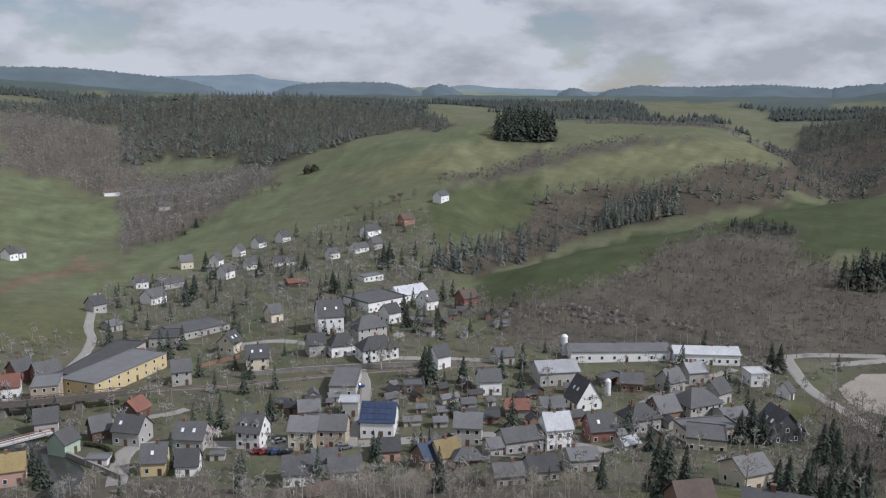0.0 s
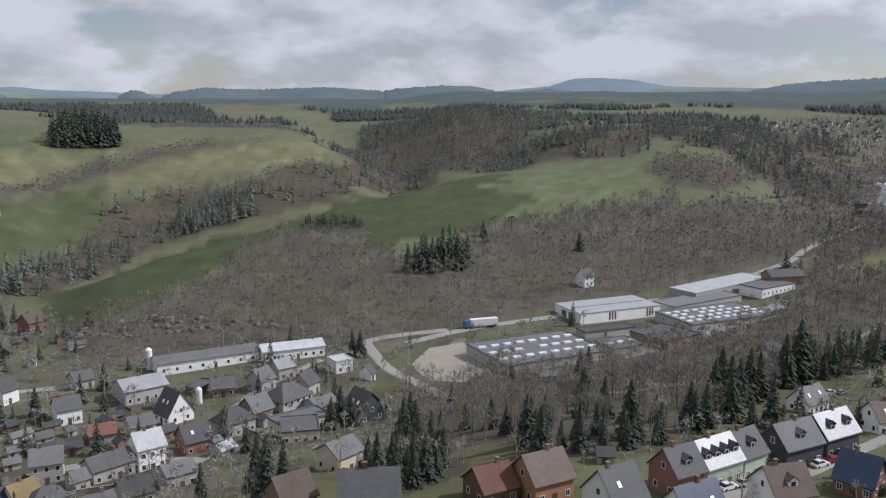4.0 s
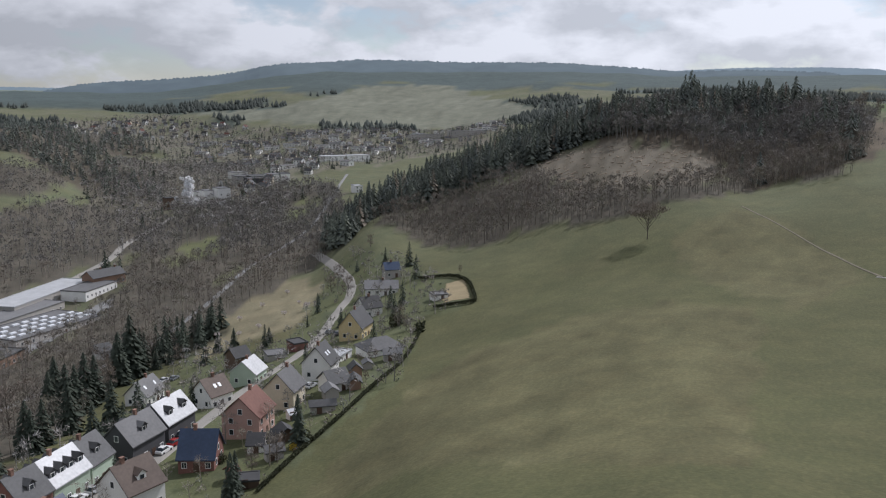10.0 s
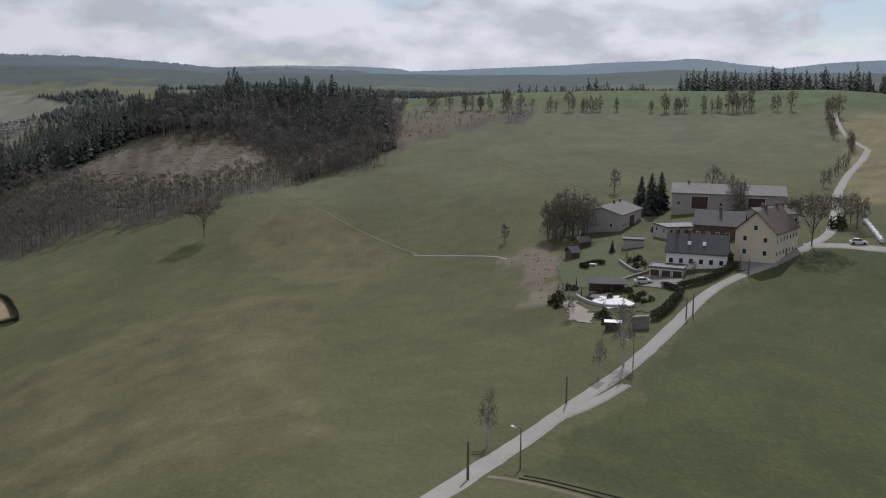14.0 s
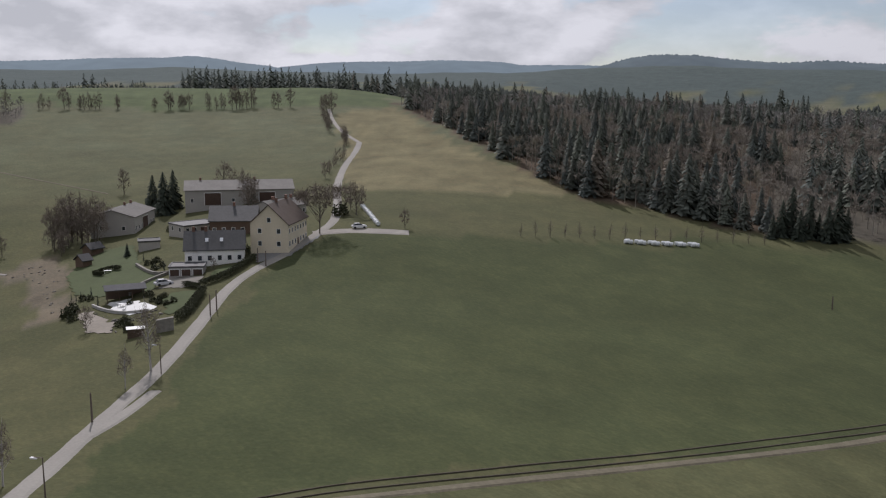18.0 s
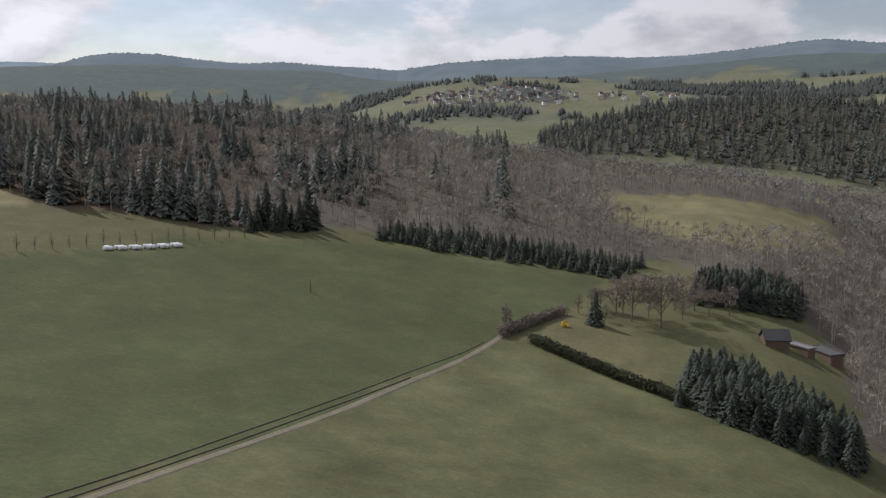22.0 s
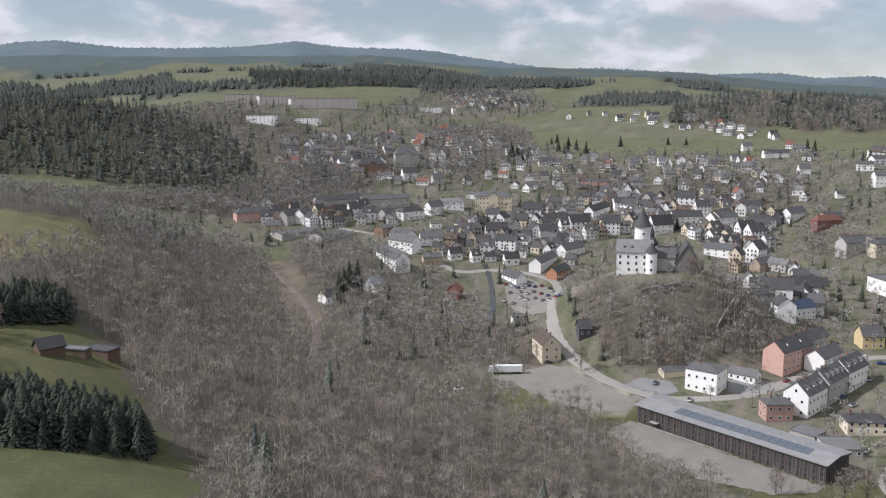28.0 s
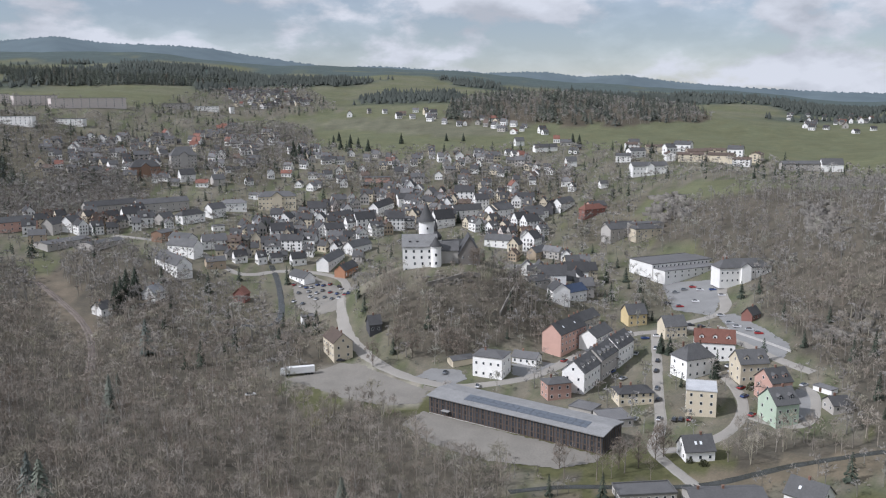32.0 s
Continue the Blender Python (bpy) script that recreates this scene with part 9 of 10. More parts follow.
def bridge(kind, height, *points):
    p = along(points, 2.0)
    z = ground(p[:, 0], p[:, 1])
    z = np.linspace(z[0], z[-1], len(z)) * 0.5 + z.mean() * 0.5 + height
    rail = kind == "rail"
    top = new("railway_bridge" if rail else "footbridge")
    tagged(top, "dark steel railway bridge on stone piers" if rail else "narrow footbridge with red and white railings over the river", "bridge")
    top.matrix_basis = pose(*p[0], float(z[0]))
    q, zz = p - p[0], z - z[0]
    half = 2.3 if rail else 1.2
    part("deck", strip("deck", q, zz, half, -0.9 if rail else -0.3, 0.0, M_BRIDGE if rail else M_STONE["PLAIN"]), top)
    t = np.gradient(q, axis=0)
    t /= np.hypot(t[:, 0], t[:, 1])[:, None] + 1e-9
    nrm = np.column_stack([-t[:, 1], t[:, 0]])
    for s in (-1, 1):
        part("railing", strip("railing", q + nrm * s * (half - 0.1), zz, 0.05, 0.75, 1.0, M_BRIDGE if rail else M_STONE["BRICK"]), top)
        part("railing", strip("railing", q + nrm * s * (half - 0.1), zz, 0.04, 0.25, 0.4, M_BRIDGE if rail else M_LAMP), top)
        for i in range(0, len(q), 2):
            x, y = q[i] + nrm[i] * s * (half - 0.1)
            part("post", solid("post", boxes((x - 0.06, y - 0.06, zz[i] - 0.1, x + 0.06, y + 0.06, zz[i] + 1.05)), M_BRIDGE), top)
        if rail:
            part("rail", strip("rail", q + nrm * s * 0.72, zz, 0.05, 0.004, 0.18, M_RAIL), top)
    for i in range(5, len(q), 11):
        g = float(ground(*p[i])) - float(z[0])
        x, y = q[i]
        part("pier", solid("pier", boxes((x - 1.1, y - 1.4, g - 1.0, x + 1.1, y + 1.4, zz[i] - 0.9))), top).data.materials.append(M_STONE["STONE"])


def outcrop(count, size, *outline):
    """Angular blocks of rock breaking out of a slope."""
    poly = np.array(outline, float)
    r = np.random.RandomState(int(abs(poly.sum())) % 9973)
    lo, hi = poly.min(0), poly.max(0)
    p = r.uniform(lo, hi, (count * 6, 2))
    p = p[inside(p[:, 0], p[:, 1], poly)][:count]
    cube = np.array([(x, y, z) for z in (-1, 1) for y in (-1, 1) for x in (-1, 1)], float)
    faces = np.array([(0, 2, 3), (0, 3, 1), (4, 5, 7), (4, 7, 6), (0, 1, 5), (0, 5, 4), (2, 6, 7), (2, 7, 3), (0, 4, 6), (0, 6, 2), (1, 3, 7), (1, 7, 5)])
    V, T = [], []
    for i, (x, y) in enumerate(p):
        s = size * r.uniform(0.4, 1.5) * np.array((1.0, r.uniform(0.35, 0.7), r.uniform(0.5, 0.9)))
        c = cube * s * 0.6 + r.normal(0, 0.17, (8, 3)) * s
        a, tilt = r.uniform(0, 6.28), r.uniform(-0.4, 0.4)
        c = c @ np.array([(1, 0, 0), (0, math.cos(tilt), -math.sin(tilt)), (0, math.sin(tilt), math.cos(tilt))])
        c = c @ np.array([(math.cos(a), -math.sin(a), 0), (math.sin(a), math.cos(a), 0), (0, 0, 1)])
        V.append(c + (x, y, float(ground(x, y)) - 0.1 * s[2]))
        T.append(faces + 8 * i)
    if V:
        name = "rock_outcrop" if size > 1 else "boulders"
        tagged(new(name, mesh_of(name, np.vstack(V), np.vstack(T), M_ROCK)), "grey angular rock breaking out of the slope", "rocks", kind="stuff")


M_LOG = material("felled_wood", (0.36, 0.29, 0.22), 0.9, 0.3, 2.0, 0.3, 0.3)


def felled_trunks(poly, count):
    """Trunks and stumps left on the clearing."""
    r = np.random.RandomState(31)
    p = r.uniform(poly.min(0), poly.max(0), (count * 4, 2))
    p = p[inside(p[:, 0], p[:, 1], poly)][:count]
    V, T = [], []
    for x, y in p:
        a, l = r.uniform(0, 3.14), r.choice((0.5, 0.5, 2.0, 4.5))
        dx, dy = math.cos(a) * l / 2, math.sin(a) * l / 2
        w = r.uniform(0.14, 0.3)
        if l < 1:
            limb((x, y, float(ground(x, y)) - 0.2), (x, y, float(ground(x, y)) + 0.5), w * 1.4, w, 6, V, T)
        else:
            limb((x - dx, y - dy, float(ground(x - dx, y - dy)) + 0.25), (x + dx, y + dy, float(ground(x + dx, y + dy)) + 0.25), w, w * 0.5, 5, V, T)
    tagged(new("felled_trunks", mesh_of("felled_trunks", V, T, M_LOG)), "felled trunks and stumps lying on the cleared slope", "logs", kind="stuff")


for _n, _k, _p in REGIONS:
    if _k == "CLEARCUT":
        felled_trunks(_p, 420)
        garden_shrubs(_p, 8.5, 900)


# hedges
hedge(0.8, 0.9, (131.7, 82.6), (153.4, 85.2), (174.2, 85.3), (198.3, 88.1), (218.5, 89.1), (268.0, 101.3))
hedge(1, 1.5, (286.5, 104.6), (288.5, 91.0), (290.9, 89.9), (333.1, 107.5), (337.4, 129.7))
hedge(2.8, 2.2, (38.0, -215.7), (25.9, -206.9), (14.1, -200.0), (3.3, -194.0), (-0.6, -189.5))
hedge(2.4, 2.2, (46.4, -216.6), (41.1, -228.8), (34.7, -243.5), bare=True)
hedge(1.6, 1.5, (184.3, -85.1), (187.1, -93.1), (196.2, -104.9))
hedge(1.6, 1.7, (178.7, -82.9), (165.8, -73.9), (161.2, -69.3))
hedge(1.4, 1.2, (188.0, -83.0), (183.2, -83.8))
hedge(1, 1.2, (-106.1, 244.5), (-97.5, 241.6), (-93.1, 232.0))
# single trees and bushes
tree(30.5, -247, 5, "bare")
tree(27, -251, 6, "bare")
tree(22.5, -244, 4.5, "bare")
tree(18.5, -256, 7, "bare")
tree(11, -255, 8, "oak")
tree(1.5, -258, 8, "oak")
tree(-6, -266, 8.5, "oak")
tree(-12, -271, 9, "bare")
tree(4, -267, 9, "bare")
tree(25, -256, 7, "oak")
tree(33, -243, 3, "bare")
tree(351.0, 37.9, 15, "oak")
tree(203.8, -129.5, 14, "oak")
tree(136.8, -53.8, 14, "birch")
tree(132.2, -47.7, 8, "birch")
tree(102.1, -22.5, 9, "birch")
tree(217.9, -151.7, 9, "bare")
tree(223.5, -151.5, 8, "bare")
tree(274.3, -84.4, 13, "bare")
tree(274.6, -88.4, 14, "bare")
tree(273.5, -91.9, 13, "bare")
tree(281.3, -83.6, 12, "bare")
tree(342.0, -127.5, 9, "bare")
tree(303.9, -123.5, 13, "spruce")
tree(292.8, -122.8, 15, "spruce")
tree(301.6, -130.2, 14, "spruce")
tree(304.1, -150.9, 12, "bare")
tree(293.2, -150.3, 10, "bare")
tree(275.5, -147.5, 7, "spruce")
tree(239.0, -89.0, 4, "spruce")
tree(189.3, -58.0, 2.5, "bush")
tree(176.2, -56.5, 5, "bare")
tree(195.7, -153.1, 5, "bare")
tree(7.1, -245.9, 16, "oak")
tree(15.4, -248.5, 14, "oak")
tree(24.7, -238.2, 10, "spruce")
tree(20.4, -254.7, 8, "bare")
tree(-1.8, -270.0, 11, "bare")
tree(32.3, -232.3, 2.2, "gold")
tree(46.7, -223.7, 5, "bare")
tree(46.7, -223.7, 6, "bare")
tree(52.2, 925.5, 9, "bare")
tree(-142.1, 910.0, 11, "bare")
tree(-111.9, 956.5, 7, "bare")
tree(-20.2, 314.9, 13, "birch")
tree(-23.1, 311.6, 12, "birch")
tree(-98.6, 289.7, 12, "birch")
tree(-67.8, 243.7, 6, "blossom")
tree(-18.5, 343.5, 6, "blossom")
tree(-5.0, 294.5, 14, "spruce")
tree(-6.7, 300.4, 12, "spruce")
tree(-54.6, 263.4, 9, "spruce")
tree(-106.2, 216.9, 10, "spruce")
tree(-112.2, 225.1, 8, "spruce")
tree(-6.4, 235.9, 7, "cypress")
tree(-4.0, 238.0, 6, "cypress")
tree(6.9, 294.4, 10, "spruce")
tree(-33.1, 524.0, 14, "spruce")
tree(-35.5, 507.8, 15, "spruce")
tree(-55.9, 430.9, 12, "spruce")
tree(-16.3, 372.6, 11, "spruce")
tree(-18.9, 401.6, 9, "spruce")
tree(-2.7, 383.0, 8, "spruce")
tree(-127.9, 437.7, 13, "spruce")
tree(-130.5, 431.7, 12, "spruce")
tree(-145.6, 524.7, 12, "spruce")
tree(-106.1, 493.2, 12, "spruce")
tree(-82.0, 505.9, 11, "spruce")
tree(123.6, 309.2, 11, "spruce")
tree(121.8, 312.6, 9, "spruce")
tree(83.1, 231.6, 10, "spruce")
tree(87.8, 236.2, 12, "spruce")
tree(89.3, 231.4, 10, "spruce")
tree(43.5, 165.9, 12, "spruce")
tree(40.5, 148.1, 12, "spruce")
tree(-53.7, 651.8, 6, "bare")
tree(32.9, 399.6, 8, "spruce")
tree(238.1, 197.7, 22.1, "spruce")
tree(226.7, 193.4, 18.2, "spruce")
tree(257.0, 192.4, 7, "bare")
tree(270.8, 185.0, 7.8, "spruce")
tree(274.1, 180.1, 7.8, "spruce")
tree(269.1, 161.9, 6.5, "spruce")
tree(140.8, 187.5, 13, "spruce")
tree(128.1, 152.3, 14.3, "spruce")
tree(139.2, 176.1, 11.7, "spruce")
tree(160.6, 180.3, 5, "blossom")
tree(151.0, 137.1, 10.4, "spruce")
tree(170.0, 148.1, 13, "spruce")
tree(167.0, 158.9, 14.3, "spruce")
tree(146.0, 151.6, 13, "spruce")
tree(154.2, 154.8, 11.7, "spruce")
tree(184.6, 243.4, 10.4, "spruce")
tree(180.8, 243.1, 10.4, "spruce")
tree(160.8, 248.5, 6, "bare")
tree(158.7, 253.4, 6.5, "spruce")
tree(287.4, 156.1, 5, "cypress")
tree(272.8, 133.0, 6, "cypress")
tree(261.1, 105.1, 5, "bare")
tree(257.6, 99.1, 4, "bush")
tree(269.0, 112.3, 5, "bush")
tree(200.4, 92.1, 4, "bare")
tree(139.6, 88.9, 5, "bare")
tree(145.6, 86.7, 6, "bare")
tree(153.0, 87.0, 2, "gold")
tree(158.5, 87.4, 3, "bush")
tree(145.1, 99.6, 2.5, "bush")
tree(341.3, 112.9, 4, "bare")
tree(395.2, 178.1, 6, "bare")
tree(269.8, 467.2, 10.4, "spruce")
tree(264.1, 454.9, 9.1, "spruce")
tree(309.2, 420.5, 11.7, "spruce")
tree(294.4, 181.8, 3, "blossom")
tree(311.7, 180.1, 3, "blossom")
tree(320.2, 174.1, 4, "blossom")
tree(286.8, 186.3, 3, "blossom")
tree(-208.2, -473.8, 17, "spruce")
tree(-215.0, -481.1, 18, "spruce")
tree(-203.8, -471.3, 15, "spruce")
tree(-223.4, -487.8, 16, "spruce")
tree(-367.4, -569.9, 11, "spruce")
tree(-375.0, -572.1, 12, "spruce")
tree(-369.4, -557.7, 10, "spruce")
tree(-264.1, -365.0, 8, "spruce")
tree(-262.2, -370.0, 7, "spruce")
tree(-353.3, -213.8, 10, "spruce")
tree(-352.8, -208.9, 9, "spruce")
tree(-335.9, -176.7, 9, "spruce")
tree(-242.3, -416.1, 9, "spruce")
tree(-337.2, -318.0, 12, "bare")
tree(-337.9, -321.6, 11, "bare")
tree(-281.1, -276.0, 14, "bare")
tree(-279.6, -283.9, 13, "bare")
tree(-267.0, -293.8, 12, "bare")
tree(-266.4, -305.1, 11, "bare")
tree(-253.4, -154.0, 12, "bare")
tree(-243.2, -154.2, 11, "bare")
tree(-257.8, -153.4, 12, "bare")
tree(-238.0, -158.6, 11, "bare")
tree(-223.2, -172.4, 9, "bare")
tree(-260.9, -139.8, 3, "bush")
tree(-260.0, -144.7, 2.5, "bush")
tree(-333.6, -158.9, 4, "bush")
tree(-560.6, -775.6, 12, "spruce")
tree(-563.2, -810.5, 14, "spruce")
tree(-559.6, -794.8, 13, "spruce")
tree(-671.5, -868.7, 12, "spruce")
tree(-663.8, -836.7, 12, "spruce")
tree(-708.7, -795.0, 13, "spruce")
tree(-754.8, -764.0, 10, "spruce")
tree(-771.5, -751.4, 10, "spruce")
tree(-250.1, -302.5, 12, "bare")
tree(-188.8, -255.9, 10, "willow")
tree(-181.8, -253.6, 9, "willow")
tree(134.8, 180.2, 9, "spruce")
tree(138.8, 175.8, 9, "spruce")
tree(139.3, 165.0, 10, "spruce")
tree(145.7, 149.8, 11, "spruce")
tree(178.5, 176.4, 15, "spruce")
tree(186.4, 181.3, 17, "spruce")
tree(184.5, 176.1, 16, "spruce")
tree(188.3, 176.4, 15, "spruce")
tree(196.7, 180.5, 17, "spruce")
tree(204.1, 183.5, 15, "spruce")
tree(208.4, 203.1, 14, "spruce")
tree(237.4, 197.8, 17, "spruce")
tree(119.9, 175.4, 9, "spruce")
tree(116.0, 175.7, 9, "spruce")
tree(94.4, 200.9, 14, "spruce")
tree(92.1, 193.2, 13, "spruce")
tree(88.6, 192.6, 14, "spruce")
tree(85.5, 177.5, 12, "spruce")
tree(84.2, 181.4, 12, "spruce")
tree(111.0, 200.9, 8, "spruce")
tree(114.6, 193.0, 9, "spruce")
tree(111.8, 180.7, 8, "spruce")
tree(146.4, 164.3, 8, "spruce")
tree(179.6, 200.2, 11, "bare")
tree(174.3, 186.8, 12, "bare")
tree(169.4, 199.2, 11, "bare")
tree(163.1, 202.5, 12, "bare")
tree(190.6, 196.1, 11, "bare")
tree(149.2, 195.6, 12, "bare")
tree(138.2, 191.3, 12, "bare")
tree(215.6, 188.7, 10, "bare")
tree(270.1, 221.0, 10, "bare")
tree(265.6, 211.4, 9, "bare")
tree(282.5, 215.8, 9, "bare")
tree(356.6, 176.8, 9, "bare")
tree(346.1, 175.5, 8, "bare")
tree(329.5, 159.3, 9, "bare")
tree(267.2, 110.1, 7, "bare")
tree(225.2, 100.3, 4, "bare")
tree(219.2, 102.5, 4, "bare")
tree(153.9, 94.4, 4, "bare")
tree(171.4, 193.5, 6, "blossom")
tree(310.3, 200.6, 3, "blossom")
tree(332.0, 202.7, 3, "blossom")
tree(288.5, 197.2, 3, "blossom")
tree(355.9, 203.6, 3, "blossom")
tree(332.3, 184.4, 2.5, "blossom")
tree(277.7, -83.5, 12, "bare")
tree(279.7, -87.2, 14, "bare")
tree(270.3, -88.9, 12, "bare")
tree(265.6, -90.2, 11, "bare")
tree(278.9, -81.1, 10, "bare")
tree(281.1, -97.5, 10, "bare")
tree(267.6, -80.8, 7, "bare")
tree(284.5, -67.9, 6, "bare")
tree(-635.2, -832.3, 14, "spruce")
tree(-626.9, -808.4, 13, "spruce")
tree(-624.0, -787.8, 15, "spruce")
tree(-648.5, -802.8, 13, "spruce")
tree(-640.1, -774.8, 14, "spruce")
tree(-846.0, -641.9, 12, "spruce")
tree(-838.7, -626.8, 13, "spruce")
tree(-787.4, -533.2, 13, "spruce")
tree(-800.7, -535.0, 12, "spruce")
tree(-814.8, -513.2, 12, "spruce")
tree(-568.1, -818.1, 15, "spruce")
tree(-562.9, -799.7, 16, "spruce")
tree(-540.9, -774.9, 14, "spruce")
tree(-555.8, -779.1, 13, "spruce")
tree(-376.6, -588.9, 13, "spruce")
tree(-376.7, -581.7, 12, "spruce")
tree(-506.4, -499.0, 10, "spruce")
tree(-119.8, -341.6, 14, "birch")
tree(-109.6, -270.6, 14, "birch")
tree(-113.7, -292.2, 13, "birch")
tree(-179.0, -323.3, 14, "birch")
tree(-171.4, -300.0, 13, "birch")
tree(-83.2, -282.5, 12, "birch")
tree(-96.9, -385.0, 12, "birch")
tree(-138.2, -269.1, 12, "birch")
tree(208.5, -68.5, 2.2, "cypress")
tree(193.8, -75.4, 2.5, "cypress")
tree(188.2, -74.7, 2, "bush")
tree(182.9, -75.8, 1.6, "bush")
tree(180.2, -73.3, 1.5, "bush")
tree(227.7, -89.1, 2.2, "cypress")
tree(221.8, -89.0, 1.8, "cypress")
tree(196.5, -60.2, 3.2, "bush")
tree(193.9, -58.3, 3, "bush")
tree(186.5, -69.4, 1.6, "bush")
tree(194.4, -65.2, 2.6, "cypress")
tree(195.7, -93.9, 4, "bare")
tree(215.7, -100.6, 3, "cypress")
tree(202.7, -106.6, 3, "bush")
tree(259.9, -110.6, 2.5, "bush")
tree(226.7, -155.7, 8, "bare")
tree(227.2, -160.2, 6, "bare")
tree(220.7, -147.6, 5, "bush")
tree(176.4, -180.7, 4.5, "sapling")
tree(174.7, -185.1, 5.5, "sapling")
tree(172.9, -189.5, 6.5, "sapling")
tree(171.3, -194.2, 5, "sapling")
tree(169.7, -199.0, 6, "sapling")
tree(167.9, -203.8, 4.5, "sapling")
tree(166.0, -208.5, 5.5, "sapling")
tree(164.3, -213.7, 6.5, "sapling")
tree(162.1, -218.4, 5, "sapling")
tree(160.2, -223.5, 6, "sapling")
tree(157.6, -227.8, 4.5, "sapling")
tree(155.2, -232.5, 5.5, "sapling")
tree(152.4, -236.7, 6.5, "sapling")
tree(149.5, -240.9, 5, "sapling")
tree(146.8, -245.4, 6, "sapling")
tree(143.8, -249.5, 4.5, "sapling")
tree(140.7, -253.6, 5.5, "sapling")
tree(0.8, -189.0, 5.4, "spruce")
tree(-0.8, -194.0, 7.5, "spruce")
tree(-2.5, -198.5, 6.1, "spruce")
tree(-4.2, -203.0, 8.2, "spruce")
tree(-5.6, -186.4, 6.8, "spruce")
tree(-5.6, -190.4, 5.4, "spruce")
tree(-7.3, -194.9, 7.5, "spruce")
tree(-9.1, -199.8, 6.1, "spruce")
tree(-10.1, -183.7, 8.2, "spruce")
tree(-10.3, -187.7, 6.8, "spruce")
tree(-12.1, -192.6, 5.4, "spruce")
tree(-14.0, -197.5, 7.5, "spruce")
tree(-14.6, -181.9, 6.1, "spruce")
tree(-14.8, -185.4, 8.2, "spruce")
tree(-16.8, -190.8, 6.8, "spruce")
tree(-18.8, -196.1, 5.4, "spruce")
tree(-19.1, -181.0, 7.5, "spruce")
tree(-21.1, -186.3, 6.1, "spruce")
tree(-21.4, -189.8, 8.2, "spruce")
tree(-23.6, -195.6, 6.8, "spruce")
tree(-23.5, -180.5, 5.4, "spruce")
tree(-25.7, -185.7, 7.5, "spruce")
tree(-26.2, -189.7, 6.1, "spruce")
tree(-28.5, -195.9, 8.2, "spruce")
tree(-28.0, -180.3, 6.8, "spruce")
tree(-30.4, -186.0, 5.4, "spruce")
tree(-30.9, -190.0, 7.5, "spruce")
tree(-33.5, -196.7, 6.1, "spruce")
tree(-32.6, -181.1, 8.2, "spruce")
tree(-35.2, -187.2, 6.8, "spruce")
tree(143.2, -262.5, 8, "spruce")
tree(142.9, -267.8, 12, "spruce")
tree(142.3, -272.6, 16, "spruce")
tree(137.1, -268.5, 10, "spruce")
tree(136.6, -273.8, 14, "spruce")
tree(136.1, -279.1, 8, "spruce")
tree(131.0, -274.9, 12, "spruce")
tree(130.4, -280.2, 16, "spruce")
tree(129.9, -285.9, 10, "spruce")
# birches with pale trunks stand singly in the wood above the valley
_r = random.Random(17)
_wood = [p for n, k, p in REGIONS if n == "forest_west"][0]
for _p in scatter(_wood, 19.0, 71):
    if 130 < math.hypot(*_p) < 330 and _r.random() < 0.42:
        tree(float(_p[0]), float(_p[1]), _r.uniform(12, 17), "birch")
# poles and lamps
wooden_pole(83.9, -16.5, 4.3)
wooden_pole(120.5, -38.6, 4.3)
street_lamp(90.4, -23.8, 5)
street_lamp(133.9, -54.3, 5)
wooden_pole(160.0, -75.6, 4.3)
wooden_pole(162.7, -78.3, 4.3)
wooden_pole(188.6, -104.2, 3.7)
wooden_pole(192.6, -104.2, 3.7)
wooden_pole(100.7, -217.3, 3)
wooden_pole(101.6, -219.1, 3)
# parked cars
car(-315.1, -458.7, -139)
car(-317.2, -453.6, -148)
car(-317.8, -448.9, -148)
car(-320.6, -446.9, -149)
car(-326.4, -448.9, -150)
car(-328.3, -445.0, -148)
car(-332.9, -444.0, -148)
car(-334.1, -436.3, -143)
car(-331.5, -430.7, -146)
car(-313.8, -440.7, -147)
car(-315.3, -434.7, -146)
car(-321.2, -436.6, -146)
car(-322.0, -429.7, -148)
car(-321.5, -422.0, -146)
car(-307.5, -430.5, -147)
car(-306.3, -422.7, -149)
car(-311.7, -421.8, -142)
car(-306.9, -407.9, -151)
car(-293.5, -383.6, -142)
car(-294.4, -429.3, -145)
car(-294.1, -419.7, -147)
car(-307.7, -443.1, -140)
car(-297.4, -383.1, -147)
car(-294.4, -375.9, -143)
car(-267.3, -272.2, -150)
car(-265.6, -250.4, -145)
car(-279.8, -179.6, -163)
car(-289.6, -168.3, -160)
car(-291.3, -166.4, -160)
car(-293.6, -164.4, -156)
car(-286.3, -173.0, -160)
car(-302.7, -183.5, -163)
car(-312.6, -190.4, -157)
car(-329.8, -201.6, -160)
car(-341.5, -208.3, -153)
car(-356.7, -218.9, -156)
car(-345.6, -222.5, -159)
car(-339.9, -227.4, -161)
car(-419.8, -219.0, 126)
car(-408.1, -207.8, 132)
car(-403.5, -201.4, 130)
car(-400.3, -193.2, 120)
car(-396.7, -186.8, 120)
car(-398.1, -218.3, 131)
car(-398.5, -224.6, 135)
car(-388.0, -206.4, 123)
car(-454.5, -266.8, 129)
car(-461.7, -265.2, 135)
car(-468.4, -263.6, 126)
car(-464.1, -256.0, 135)
car(-429.1, -248.8, 133)
car(-431.2, -258.0, 135)
car(-441.9, -246.4, 127)
car(-456.2, -237.9, 132)
car(-466.5, -249.4, 133)
car(-368.4, -232.3, 136)
car(-374.1, -228.8, 132)
car(-372.2, -244.9, 135)
car(-331.9, -162.5, 173)
car(-325.3, -157.7, 174)
